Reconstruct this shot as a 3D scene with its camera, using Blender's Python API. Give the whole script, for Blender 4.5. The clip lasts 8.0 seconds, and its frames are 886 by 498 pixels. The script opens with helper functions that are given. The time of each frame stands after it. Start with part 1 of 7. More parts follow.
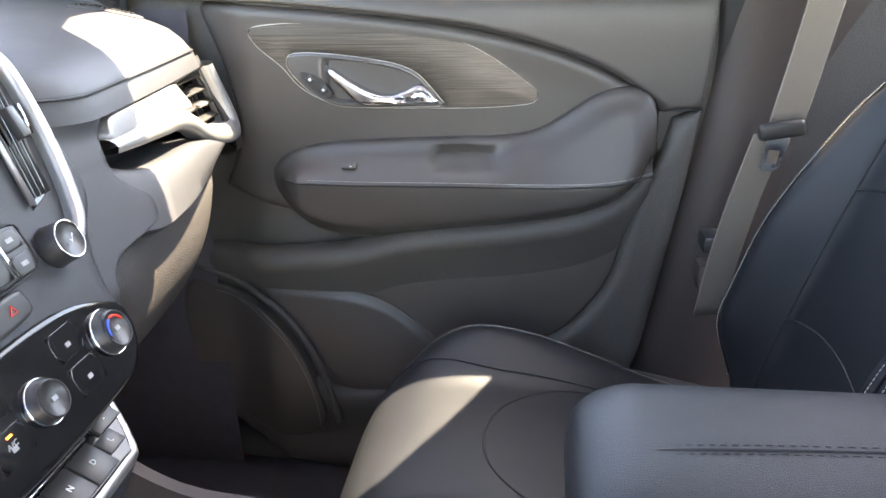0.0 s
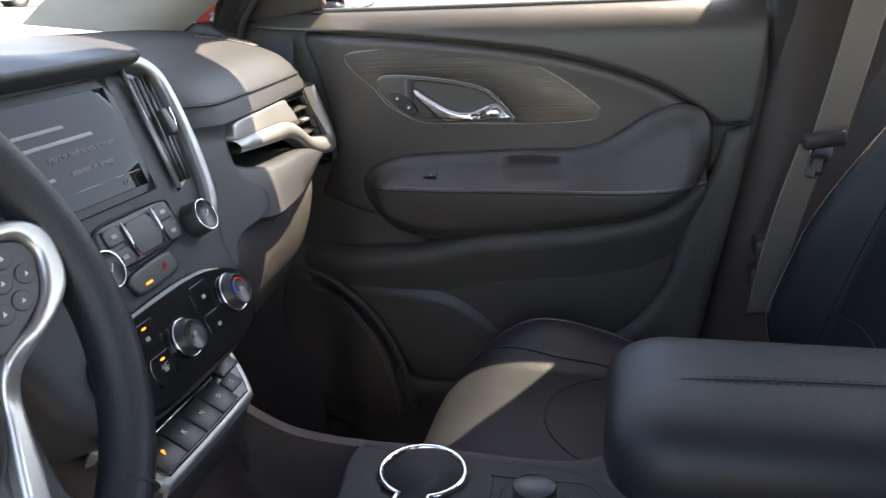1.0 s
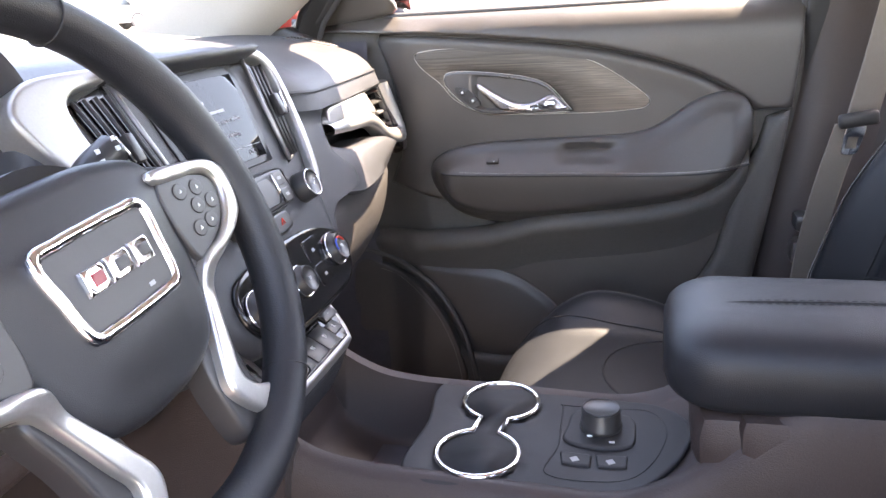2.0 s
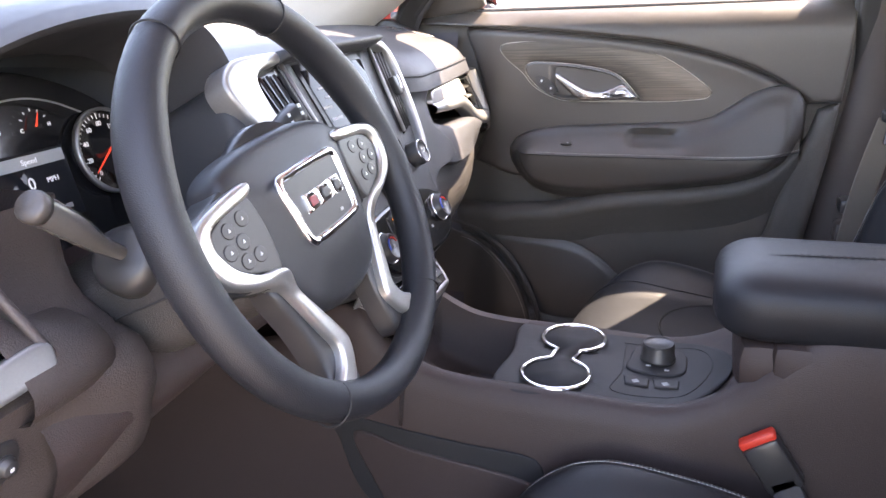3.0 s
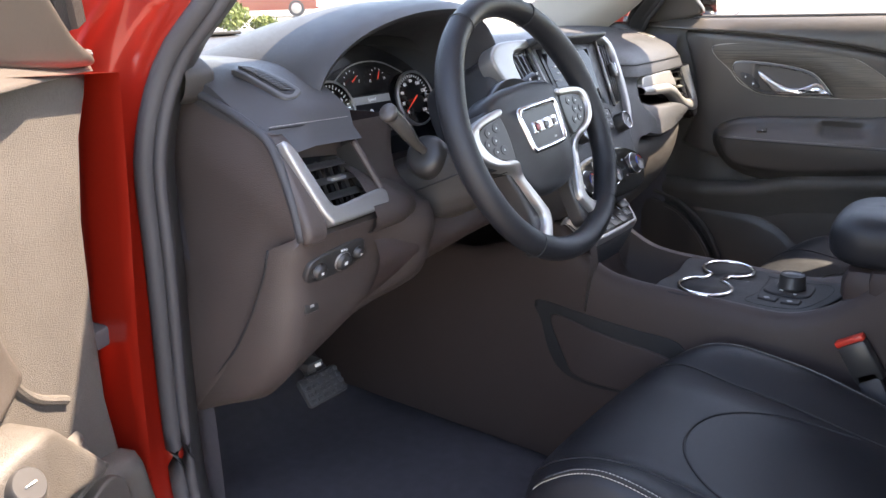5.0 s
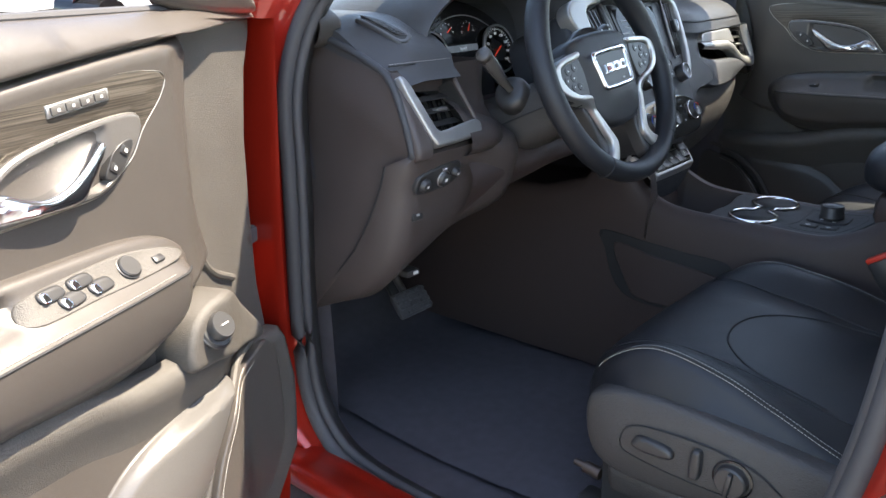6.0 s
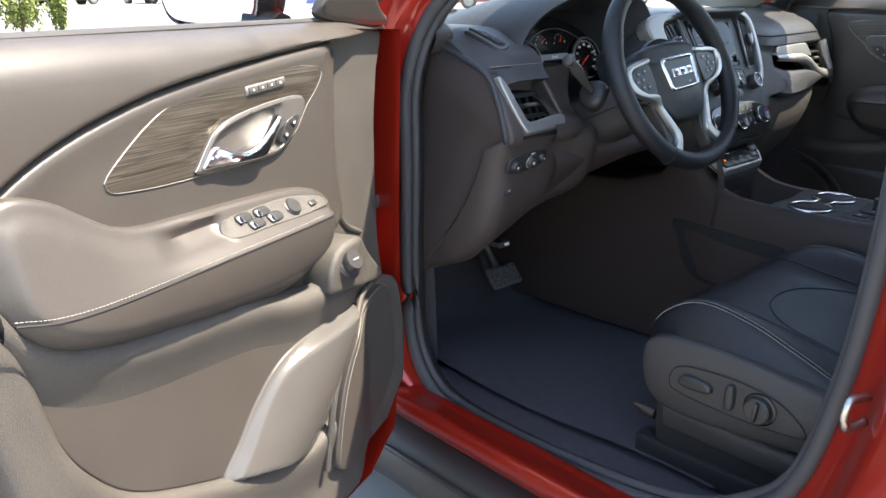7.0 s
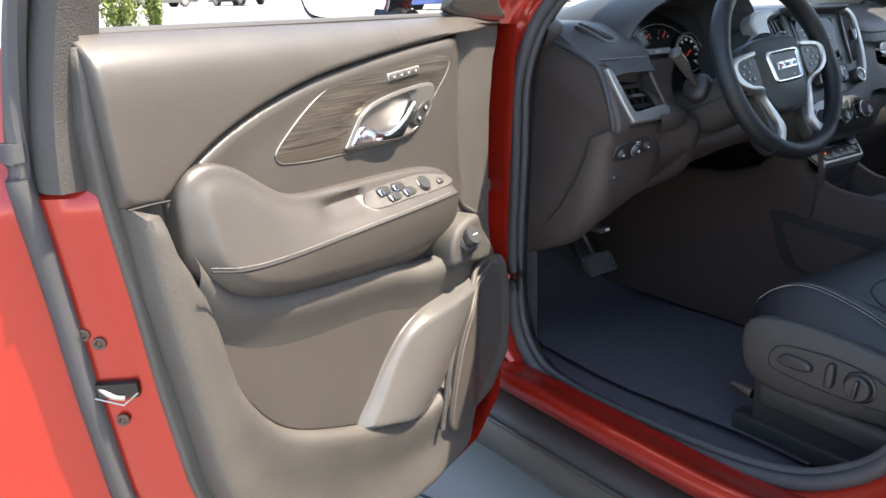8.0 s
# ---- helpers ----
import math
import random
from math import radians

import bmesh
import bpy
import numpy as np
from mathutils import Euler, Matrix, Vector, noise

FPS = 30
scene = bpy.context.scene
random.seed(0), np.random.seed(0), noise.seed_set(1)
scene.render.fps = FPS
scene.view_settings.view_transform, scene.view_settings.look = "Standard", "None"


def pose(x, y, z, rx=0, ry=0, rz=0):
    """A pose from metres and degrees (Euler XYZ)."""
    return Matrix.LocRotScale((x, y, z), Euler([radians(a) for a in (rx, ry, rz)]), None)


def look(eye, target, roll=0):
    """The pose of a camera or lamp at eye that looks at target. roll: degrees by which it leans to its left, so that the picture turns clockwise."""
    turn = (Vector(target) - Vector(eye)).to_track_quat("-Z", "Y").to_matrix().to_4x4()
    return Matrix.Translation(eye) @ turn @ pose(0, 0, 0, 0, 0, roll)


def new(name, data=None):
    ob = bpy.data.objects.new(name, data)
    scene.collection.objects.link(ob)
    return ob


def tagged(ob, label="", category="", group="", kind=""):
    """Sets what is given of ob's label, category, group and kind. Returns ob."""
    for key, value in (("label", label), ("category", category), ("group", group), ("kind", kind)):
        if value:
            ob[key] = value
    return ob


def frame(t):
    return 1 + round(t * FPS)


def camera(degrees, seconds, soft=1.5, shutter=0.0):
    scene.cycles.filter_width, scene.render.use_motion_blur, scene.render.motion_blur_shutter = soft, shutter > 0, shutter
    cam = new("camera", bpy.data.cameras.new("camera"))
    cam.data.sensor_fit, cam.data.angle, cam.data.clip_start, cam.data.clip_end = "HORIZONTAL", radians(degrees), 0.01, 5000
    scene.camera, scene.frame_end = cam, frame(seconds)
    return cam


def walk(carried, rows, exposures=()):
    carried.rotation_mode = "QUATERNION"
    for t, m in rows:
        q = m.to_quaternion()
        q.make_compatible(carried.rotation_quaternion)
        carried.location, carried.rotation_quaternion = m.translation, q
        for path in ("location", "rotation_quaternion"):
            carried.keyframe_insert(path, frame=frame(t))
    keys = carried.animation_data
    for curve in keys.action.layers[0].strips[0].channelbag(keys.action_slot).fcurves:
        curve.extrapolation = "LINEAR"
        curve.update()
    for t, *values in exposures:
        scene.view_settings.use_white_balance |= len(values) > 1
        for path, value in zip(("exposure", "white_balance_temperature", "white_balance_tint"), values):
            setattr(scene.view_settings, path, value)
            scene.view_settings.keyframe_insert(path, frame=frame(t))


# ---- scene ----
# ---- camera and its walk ----
cam = camera(59.22, 8.0)
PATH = [
    (0, 0.3355, -0.4594, 1.2194, 7.333, -22.020, -1.378),
    (0.5, 0.3524, -0.5270, 1.2155, 10.722, -20.515, -2.393),
    (1, 0.3673, -0.6053, 1.2092, 13.316, -19.048, -2.468),
    (1.2, 0.3674, -0.6327, 1.1925, 14.261, -17.851, -2.890),
    (2.3, 0.3514, -0.8178, 1.1867, 16.920, -17.829, -3.088),
    (2.5, 0.3517, -0.8601, 1.1937, 17.667, -18.555, -2.576),
    (3, 0.3578, -0.9737, 1.2069, 20.105, -18.211, -2.531),
    (3.5, 0.3996, -1.0695, 1.2091, 24.064, -17.639, -2.655),
    (4, 0.4798, -1.1669, 1.2092, 30.024, -17.908, -2.192),
    (4.5, 0.5484, -1.2660, 1.2103, 33.970, -17.053, -1.756),
    (4.7, 0.5721, -1.3081, 1.2108, 35.637, -17.092, -1.640),
    (5.8, 0.6838, -1.5472, 1.1816, 41.033, -18.237, -1.629),
    (6, 0.7116, -1.5966, 1.1853, 41.861, -18.946, -1.854),
    (6.5, 0.8271, -1.7042, 1.1853, 46.373, -17.784, -2.084),
    (7, 0.9380, -1.7993, 1.1812, 49.674, -17.339, -1.976),
    (7.5, 0.9803, -1.8730, 1.1800, 52.268, -17.836, -1.987),
    (8, 0.9829, -1.9341, 1.1739, 55.245, -17.059, -2.201),
]
walk(cam, [(t, Matrix.Translation((x, y, z)) @ pose(0, 0, 0, 90 + pitch, 0, yaw) @ pose(0, 0, 0, 0, 0, roll)) for t, x, y, z, yaw, pitch, roll in PATH], exposures=[(0.0, 4.5, 8300, 15), (0.6, 3.7, 8200, 15), (1.2, 2.95, 8100, 15), (2.3, 4.5, 8300, 25), (2.6, 4.5, 8300, 25), (3.2, 3.82, 8300, 25), (4.0, 3.45, 8300, 25), (4.7, 3.42, 8200, 22), (5.8, 2.9, 7300, 11), (6.5, 2.6, 7200, 10), (8.0, 2.45, 7200, 10)])


# ---- daylight: sky, one sun, exposure ----
SUN_AZ, SUN_EL = 46.0, 60.0          # degrees: azimuth from +x (rear of the car) towards +y (right side), and height
sky_world = bpy.data.worlds.new("sky")
scene.world = sky_world
sky_world.use_nodes = True
wn = sky_world.node_tree.nodes
wn.clear()
sky = wn.new("ShaderNodeTexSky")
sky.sky_type = "NISHITA"
sky.sun_disc = False
sky.sun_elevation = radians(SUN_EL)
sky.sun_rotation = radians(90.0 - SUN_AZ)
sky_bg = wn.new("ShaderNodeBackground")
sky_bg.inputs["Strength"].default_value = 0.15
sky_out = wn.new("ShaderNodeOutputWorld")
sky_world.node_tree.links.new(sky.outputs[0], sky_bg.inputs[0])
sky_world.node_tree.links.new(sky_bg.outputs[0], sky_out.inputs[0])
sun_data = bpy.data.lights.new("sun", "SUN")
sun_data.energy, sun_data.angle, sun_data.color = 3.6, radians(0.55), (1.0, 0.93, 0.82)
sun = new("sun", sun_data)
to_sun = Vector((math.cos(radians(SUN_EL)) * math.cos(radians(SUN_AZ)), math.cos(radians(SUN_EL)) * math.sin(radians(SUN_AZ)), math.sin(radians(SUN_EL))))
sun.matrix_world = look(to_sun * 20, (0, 0, 0))

# ---- small tools ----
import functools
MAP = [None]                         # a turn applied to everything built while it is set


def lerp(a, b, t):
    return a + (b - a) * t


def step01(a, b, v):
    t = np.clip((v - a) / (b - a), 0, 1)
    return t * t * (3 - 2 * t)


def curve_pts(pts, n, closed=False):
    """n points along a smooth curve through pts, evenly spaced."""
    p = np.array(pts, float)
    if closed:
        q = np.vstack([p[-1], p, p[0], p[1]])
    else:
        q = np.vstack([2 * p[0] - p[1], p, 2 * p[-1] - p[-2]])
    out = []
    for i in range(1, len(q) - 2):
        for k in range(16):
            t = k / 16
            a, b, c, d = q[i - 1], q[i], q[i + 1], q[i + 2]
            out.append(0.5 * (2 * b + (c - a) * t + (2 * a - 5 * b + 4 * c - d) * t * t + (3 * b - a - 3 * c + d) * t ** 3))
    out.append(p[0] if closed else p[-1])
    out = np.array(out)
    s = np.r_[0, np.cumsum(np.linalg.norm(np.diff(out, axis=0), axis=1))]
    want = np.linspace(0, s[-1], n, endpoint=not closed)
    return np.stack([np.interp(want, s, out[:, k]) for k in range(out.shape[1])], 1)


def mesh_of(verts, faces):
    bm = bmesh.new()
    vs = [bm.verts.new(v) for v in verts]
    for f in faces:
        try:
            bm.faces.new([vs[i] for i in f])
        except ValueError:
            pass
    return bm


def loft(rings, around=False, caps=False, along=False):
    """A skin over rings of equally many points. around: each ring is closed; along: the last ring joins the first."""
    n, m = len(rings), len(rings[0])
    verts = [tuple(p) for r in rings for p in r]
    faces = []
    for i in range(n if along else n - 1):
        j = (i + 1) % n
        for k in range(m if around else m - 1):
            l = (k + 1) % m
            faces.append((i * m + k, i * m + l, j * m + l, j * m + k))
    if caps:
        faces.append(tuple(range(m))[::-1])
        faces.append(tuple((n - 1) * m + k for k in range(m)))
    return mesh_of(verts, faces)


def join(*bms):
    out = bmesh.new()
    for b in bms:
        me = bpy.data.meshes.new("tmp")
        b.to_mesh(me)
        b.free()
        out.from_mesh(me)
        bpy.data.meshes.remove(me)
    return out


def tube(pts, r, seg=8, closed=False, squash=1.0, side=None):
    """A round bar along pts; side: the direction along which it is squashed."""
    p = np.array(pts, float)
    n = len(p)
    rad = np.broadcast_to(np.array(r, float), (n,))
    tan = np.roll(p, -1, 0) - np.roll(p, 1, 0)
    if not closed:
        tan[0], tan[-1] = p[1] - p[0], p[-1] - p[-2]
    tan /= np.linalg.norm(tan, axis=1)[:, None] + 1e-12
    ref = np.array(side if side is not None else (0, 0, 1.0), float)
    rings = []
    for i in range(n):
        a = ref - tan[i] * (ref @ tan[i])
        if np.linalg.norm(a) < 1e-3:
            a = np.cross(tan[i], (1, 0, 0.2))
        a /= np.linalg.norm(a)
        b = np.cross(tan[i], a)
        rings.append([p[i] + rad[i] * (a * squash * math.sin(w) + b * math.cos(w)) for w in np.linspace(0, 2 * math.pi, seg, endpoint=False)])
    return loft(rings, around=True, caps=not closed, along=closed)


def edge_gap(pts, loop):
    """Distance from each of pts to a closed loop."""
    best = np.full(len(pts), 1e9)
    for a, b in zip(loop, np.roll(loop, -1, 0)):
        d = b - a
        t = np.clip(((pts - a) @ d) / (d @ d + 1e-15), 0, 1)
        best = np.minimum(best, np.linalg.norm(pts - (a + t[:, None] * d), axis=1))
    return best


def inside(pts, loop):
    hit = np.zeros(len(pts), bool)
    for a, b in zip(loop, np.roll(loop, -1, 0)):
        cond = (a[1] > pts[:, 1]) != (b[1] > pts[:, 1])
        hit ^= cond & (pts[:, 0] < (b[0] - a[0]) * (pts[:, 1] - a[1]) / (b[1] - a[1] + 1e-15) + a[0])
    return hit


def patch(outline, place, thick, r=0.004, grid=0.02, smooth=True, n=None, shape=None, drop=0.0, holes=()):
    """A pad with the given outline in two coordinates, rounded at its rim. place(a, b, h): the point at height h over (a, b).
    shape(a, b, d): more height, d being the distance from the rim. drop: how far the rim's wall goes below height 0."""
    from mathutils.geometry import delaunay_2d_cdt
    o = np.array(outline, float)
    length = np.linalg.norm(np.roll(o, -1, 0) - o, axis=1).sum()
    n = n or int(min(160, max(16, length / max(grid * 0.6, 0.003))))
    loop = curve_pts(o, n, True) if smooth else densify(o, length / n)
    n = len(loop)
    area = 0.5 * np.sum(loop[:, 0] * np.roll(loop[:, 1], -1) - np.roll(loop[:, 0], -1) * loop[:, 1])
    if area < 0:
        loop = loop[::-1]
    tan = np.roll(loop, -1, 0) - np.roll(loop, 1, 0)
    nor = np.stack([-tan[:, 1], tan[:, 0]], 1) / (np.linalg.norm(tan, axis=1)[:, None] + 1e-12)
    loops = [loop] + [np.array(h, float) for h in holes]
    rim = np.vstack(loops)
    pts = []
    for w in (0.12, 0.4, 0.8, 1.3):
        q = loop + nor * r * w
        ok = inside(q, loop) & (edge_gap(q, loop) > r * w * 0.9)
        pts.append(q[ok])
    lo, hi = loop.min(0), loop.max(0)
    gx, gy = np.meshgrid(np.arange(lo[0] + grid / 2, hi[0], grid), np.arange(lo[1] + grid / 2, hi[1], grid))
    g = np.stack([gx.ravel(), gy.ravel()], 1)
    if len(g):
        g = g[inside(g, loop)]
    if len(g):
        pts.append(g[edge_gap(g, loop) > r * 1.3 + grid * 0.3])
    pts = np.vstack(pts) if pts else np.zeros((0, 2))
    edges, at = [], 0
    for lp in loops:
        edges += [(at + i, at + (i + 1) % len(lp)) for i in range(len(lp))]
        at += len(lp)
    for h in loops[1:]:
        pts = pts[~inside(pts, h) & (edge_gap(pts, h) > 0.002)] if len(pts) else pts
    allp = np.vstack([rim, pts])
    v2, _, f2, *_ = delaunay_2d_cdt([Vector(p) for p in allp], edges, [], 1, 1e-6)
    v2 = np.array([tuple(v) for v in v2])
    gap = np.maximum(edge_gap(v2, loop), 0)
    for h in loops[1:]:
        gap = np.minimum(gap, edge_gap(v2, h))
    e = np.clip(gap, 0, r)
    high = thick - r + np.sqrt(np.maximum(r * r - (r - e) ** 2, 0))
    if shape is not None:
        high = high + np.array([shape(a, b, d) for (a, b), d in zip(v2, gap)])
    tris = [f for f in f2]
    if len(loops) > 1:
        mid = np.array([v2[list(f)].mean(0) for f in tris])
        keep = inside(mid, loop)
        for h in loops[1:]:
            keep &= ~inside(mid, h)
        tris = [f for f, k in zip(tris, keep) if k]
    verts = [tuple(place(a, b, h)) for (a, b), h in zip(v2, high)]
    faces = [tuple(f) for f in tris]
    for lp in loops:
        base = len(verts)
        idx = [int(np.argmin(np.abs(v2 - p).sum(1))) for p in lp]
        verts += [tuple(place(p[0], p[1], -drop)) for p in lp]
        m = len(lp)
        for i in range(m):
            j = (i + 1) % m
            if idx[i] != idx[j]:
                faces.append((idx[j], idx[i], base + i, base + j))
    bm = mesh_of(verts, faces)
    bmesh.ops.recalc_face_normals(bm, faces=bm.faces[:])
    return bm


def densify(o, gap):
    out = []
    for a, b in zip(o, np.roll(o, -1, 0)):
        k = max(1, int(np.linalg.norm(b - a) / gap))
        out += [a + (b - a) * i / k for i in range(k)]
    return np.array(out)


def rbox(c, s, r=0.003, m=None, seg=2):
    """A box with rounded edges: centre, sizes, radius, and a turn."""
    bm = bmesh.new()
    bmesh.ops.create_cube(bm, size=1.0)
    bmesh.ops.scale(bm, vec=Vector(s), verts=bm.verts)
    if r > 0:
        bmesh.ops.bevel(bm, geom=bm.edges[:], offset=min(r, min(s) * 0.49), segments=seg, profile=0.5, affect="EDGES")
    bmesh.ops.transform(bm, matrix=Matrix.Translation(c) @ (m or Matrix()), verts=bm.verts)
    return bm


def turned(axis, at, up=None):
    """A pose at a place whose z points along axis."""
    q = Vector(axis).to_track_quat("Z", "Y")
    return Matrix.Translation(at) @ q.to_matrix().to_4x4()


def lathe(profile, m, seg=32, sx=1.0):
    rings = [[m @ Vector((sx * r * math.cos(w), r * math.sin(w), h)) for w in np.linspace(0, 2 * math.pi, seg, endpoint=False)] for r, h in profile]
    if profile[0][0] > 0 and profile[-1][0] > 0:
        return loft(rings, around=True, along=True)
    return loft(rings, around=True, caps=True)


def stitches(pts, up, length=0.0038, gap=0.0012, r=0.00045):
    """Short threads along pts, lying on a surface whose outward direction is up."""
    p = np.array(pts, float)
    s = np.r_[0, np.cumsum(np.linalg.norm(np.diff(p, axis=0), axis=1))]
    verts, faces = [], []
    at = 0.0
    up = np.array(up, float)
    while at + length < s[-1]:
        a = np.array([np.interp(at, s, p[:, k]) for k in range(3)])
        b = np.array([np.interp(at + length, s, p[:, k]) for k in range(3)])
        t = (b - a) / (np.linalg.norm(b - a) + 1e-12)
        w = np.cross(t, up)
        w /= np.linalg.norm(w) + 1e-12
        i = len(verts)
        for q, k in ((a, 0.4), (a * 0.7 + b * 0.3, 1.0), (a * 0.3 + b * 0.7, 1.0), (b, 0.4)):
            verts += [tuple(q + w * r * k), tuple(q + up * r * 1.4 * k), tuple(q - w * r * k)]
        for k in range(3):
            j = i + 3 * k
            faces += [(j, j + 1, j + 4, j + 3), (j + 1, j + 2, j + 5, j + 4)]
        at += length + gap
    return mesh_of(verts, faces)


def letters(body, size, m, deep=0.0004):
    cu = bpy.data.curves.new("text", "FONT")
    cu.body, cu.size, cu.extrude, cu.align_x, cu.align_y = body, size, deep, "CENTER", "CENTER"
    cu.resolution_u = 2
    ob = bpy.data.objects.new("text", cu)
    me = bpy.data.meshes.new_from_object(ob)
    bpy.data.objects.remove(ob)
    bpy.data.curves.remove(cu)
    bm = bmesh.new()
    bm.from_mesh(me)
    bpy.data.meshes.remove(me)
    bmesh.ops.transform(bm, matrix=m, verts=bm.verts)
    return bm


def thing(name, at, label, category, group="", kind=""):
    ob = new(name)
    ob.empty_display_size = 0.05
    p = Vector(at)
    ob.matrix_basis = Matrix.Translation(MAP[0] @ p if MAP[0] else p)
    return tagged(ob, label, category, group, kind)


def part(name, bm, mat, parent=None, label="", angle=38):
    """Links a bmesh as one mesh object under a thing or under a part."""
    if MAP[0]:
        bmesh.ops.transform(bm, matrix=MAP[0], verts=bm.verts)
        if MAP[0].determinant() < 0:
            bmesh.ops.reverse_faces(bm, faces=bm.faces[:])
    for e in bm.edges:
        if len(e.link_faces) == 2:
            e.smooth = e.calc_face_angle(0.0) < radians(angle)
    for f in bm.faces:
        f.smooth = True
    me = bpy.data.meshes.new(name)
    bm.to_mesh(me)
    bm.free()
    me.materials.append(mat)
    ob = new(name, me)
    if parent is not None:
        ob.parent = parent
        if parent.type == "EMPTY":
            ob.matrix_parent_inverse = parent.matrix_basis.inverted()
    if label:
        ob["label"] = label
    return ob


def solo(name, bm, mat, label, category, kind="", group="", angle=38):
    return tagged(part(name, bm, mat, None, "", angle), label, category, group, kind)

# ---- materials ----
def mat(name, colour, rough, metal=0.0, grain=0.0, grain_size=900.0, cells=False, mottle=0.15, mottle_size=14.0, coat=0.0, spec=0.5, dust=0.0, fine=0.08):
    """A surface: base colour mottled at two scales, roughness that varies, and a fine relief of grains or leather cells."""
    m = bpy.data.materials.new(name)
    m.use_nodes = True
    nt, ns = m.node_tree, m.node_tree.nodes
    b = ns["Principled BSDF"]
    ln = nt.links.new
    co = ns.new("ShaderNodeTexCoord")
    big = ns.new("ShaderNodeTexNoise")
    big.inputs["Scale"].default_value, big.inputs["Detail"].default_value = mottle_size, 6
    ln(co.outputs["Object"], big.inputs["Vector"])
    small = ns.new("ShaderNodeTexNoise")
    small.inputs["Scale"].default_value, small.inputs["Detail"].default_value = 420, 3
    ln(co.outputs["Object"], small.inputs["Vector"])
    mix = ns.new("ShaderNodeMath")
    mix.operation = "MULTIPLY_ADD"
    mix.inputs[1].default_value, mix.inputs[2].default_value = mottle * 2, 1.0 - mottle - fine
    ln(big.outputs["Fac"], mix.inputs[0])
    mix2 = ns.new("ShaderNodeMath")
    mix2.operation = "MULTIPLY_ADD"
    mix2.inputs[1].default_value = fine * 2
    ln(small.outputs["Fac"], mix2.inputs[0])
    ln(mix.outputs[0], mix2.inputs[2])
    sc = ns.new("ShaderNodeVectorMath")
    sc.operation = "SCALE"
    sc.inputs[0].default_value = colour
    ln(mix2.outputs[0], sc.inputs["Scale"])
    last = sc.outputs[0]
    if dust > 0:
        dn = ns.new("ShaderNodeTexNoise")
        dn.inputs["Scale"].default_value, dn.inputs["Detail"].default_value = 900, 2
        ln(co.outputs["Object"], dn.inputs["Vector"])
        rr = ns.new("ShaderNodeMapRange")
        rr.inputs["From Min"].default_value, rr.inputs["From Max"].default_value = 0.68, 0.76
        rr.inputs["To Max"].default_value = dust
        ln(dn.outputs["Fac"], rr.inputs["Value"])
        mx = ns.new("ShaderNodeMix")
        mx.data_type = "RGBA"
        ln(rr.outputs[0], mx.inputs["Factor"])
        ln(last, mx.inputs["A"])
        mx.inputs["B"].default_value = (0.35, 0.32, 0.28, 1)
        last = mx.outputs["Result"]
    ln(last, b.inputs["Base Color"])
    ro = ns.new("ShaderNodeMath")
    ro.operation = "MULTIPLY_ADD"
    ro.inputs[1].default_value, ro.inputs[2].default_value = rough * 0.35, rough * 0.83
    ln(big.outputs["Fac"], ro.inputs[0])
    ln(ro.outputs[0], b.inputs["Roughness"])
    b.inputs["Metallic"].default_value = metal
    b.inputs["Specular IOR Level"].default_value = spec
    b.inputs["Coat Weight"].default_value = coat
    b.inputs["Coat Roughness"].default_value = 0.06
    if grain > 0:
        if cells:
            tx = ns.new("ShaderNodeTexVoronoi")
            tx.feature = "DISTANCE_TO_EDGE"
            tx.inputs["Scale"].default_value = grain_size
            src = tx.outputs["Distance"]
        else:
            tx = ns.new("ShaderNodeTexNoise")
            tx.inputs["Scale"].default_value, tx.inputs["Detail"].default_value = grain_size, 3
            src = tx.outputs["Fac"]
        ln(co.outputs["Object"], tx.inputs["Vector"])
        bp = ns.new("ShaderNodeBump")
        bp.inputs["Strength"].default_value, bp.inputs["Distance"].default_value = min(grain, 1.0), 0.0008 * max(grain, 1.0)
        ln(src, bp.inputs["Height"])
        ln(bp.outputs[0], b.inputs["Normal"])
    return m


def glow(name, colour, strength):
    m = bpy.data.materials.new(name)
    m.use_nodes = True
    b = m.node_tree.nodes["Principled BSDF"]
    b.inputs["Base Color"].default_value = (*colour, 1)
    b.inputs["Emission Color"].default_value = (*colour, 1)
    b.inputs["Emission Strength"].default_value = strength
    b.inputs["Roughness"].default_value = 0.5
    return m


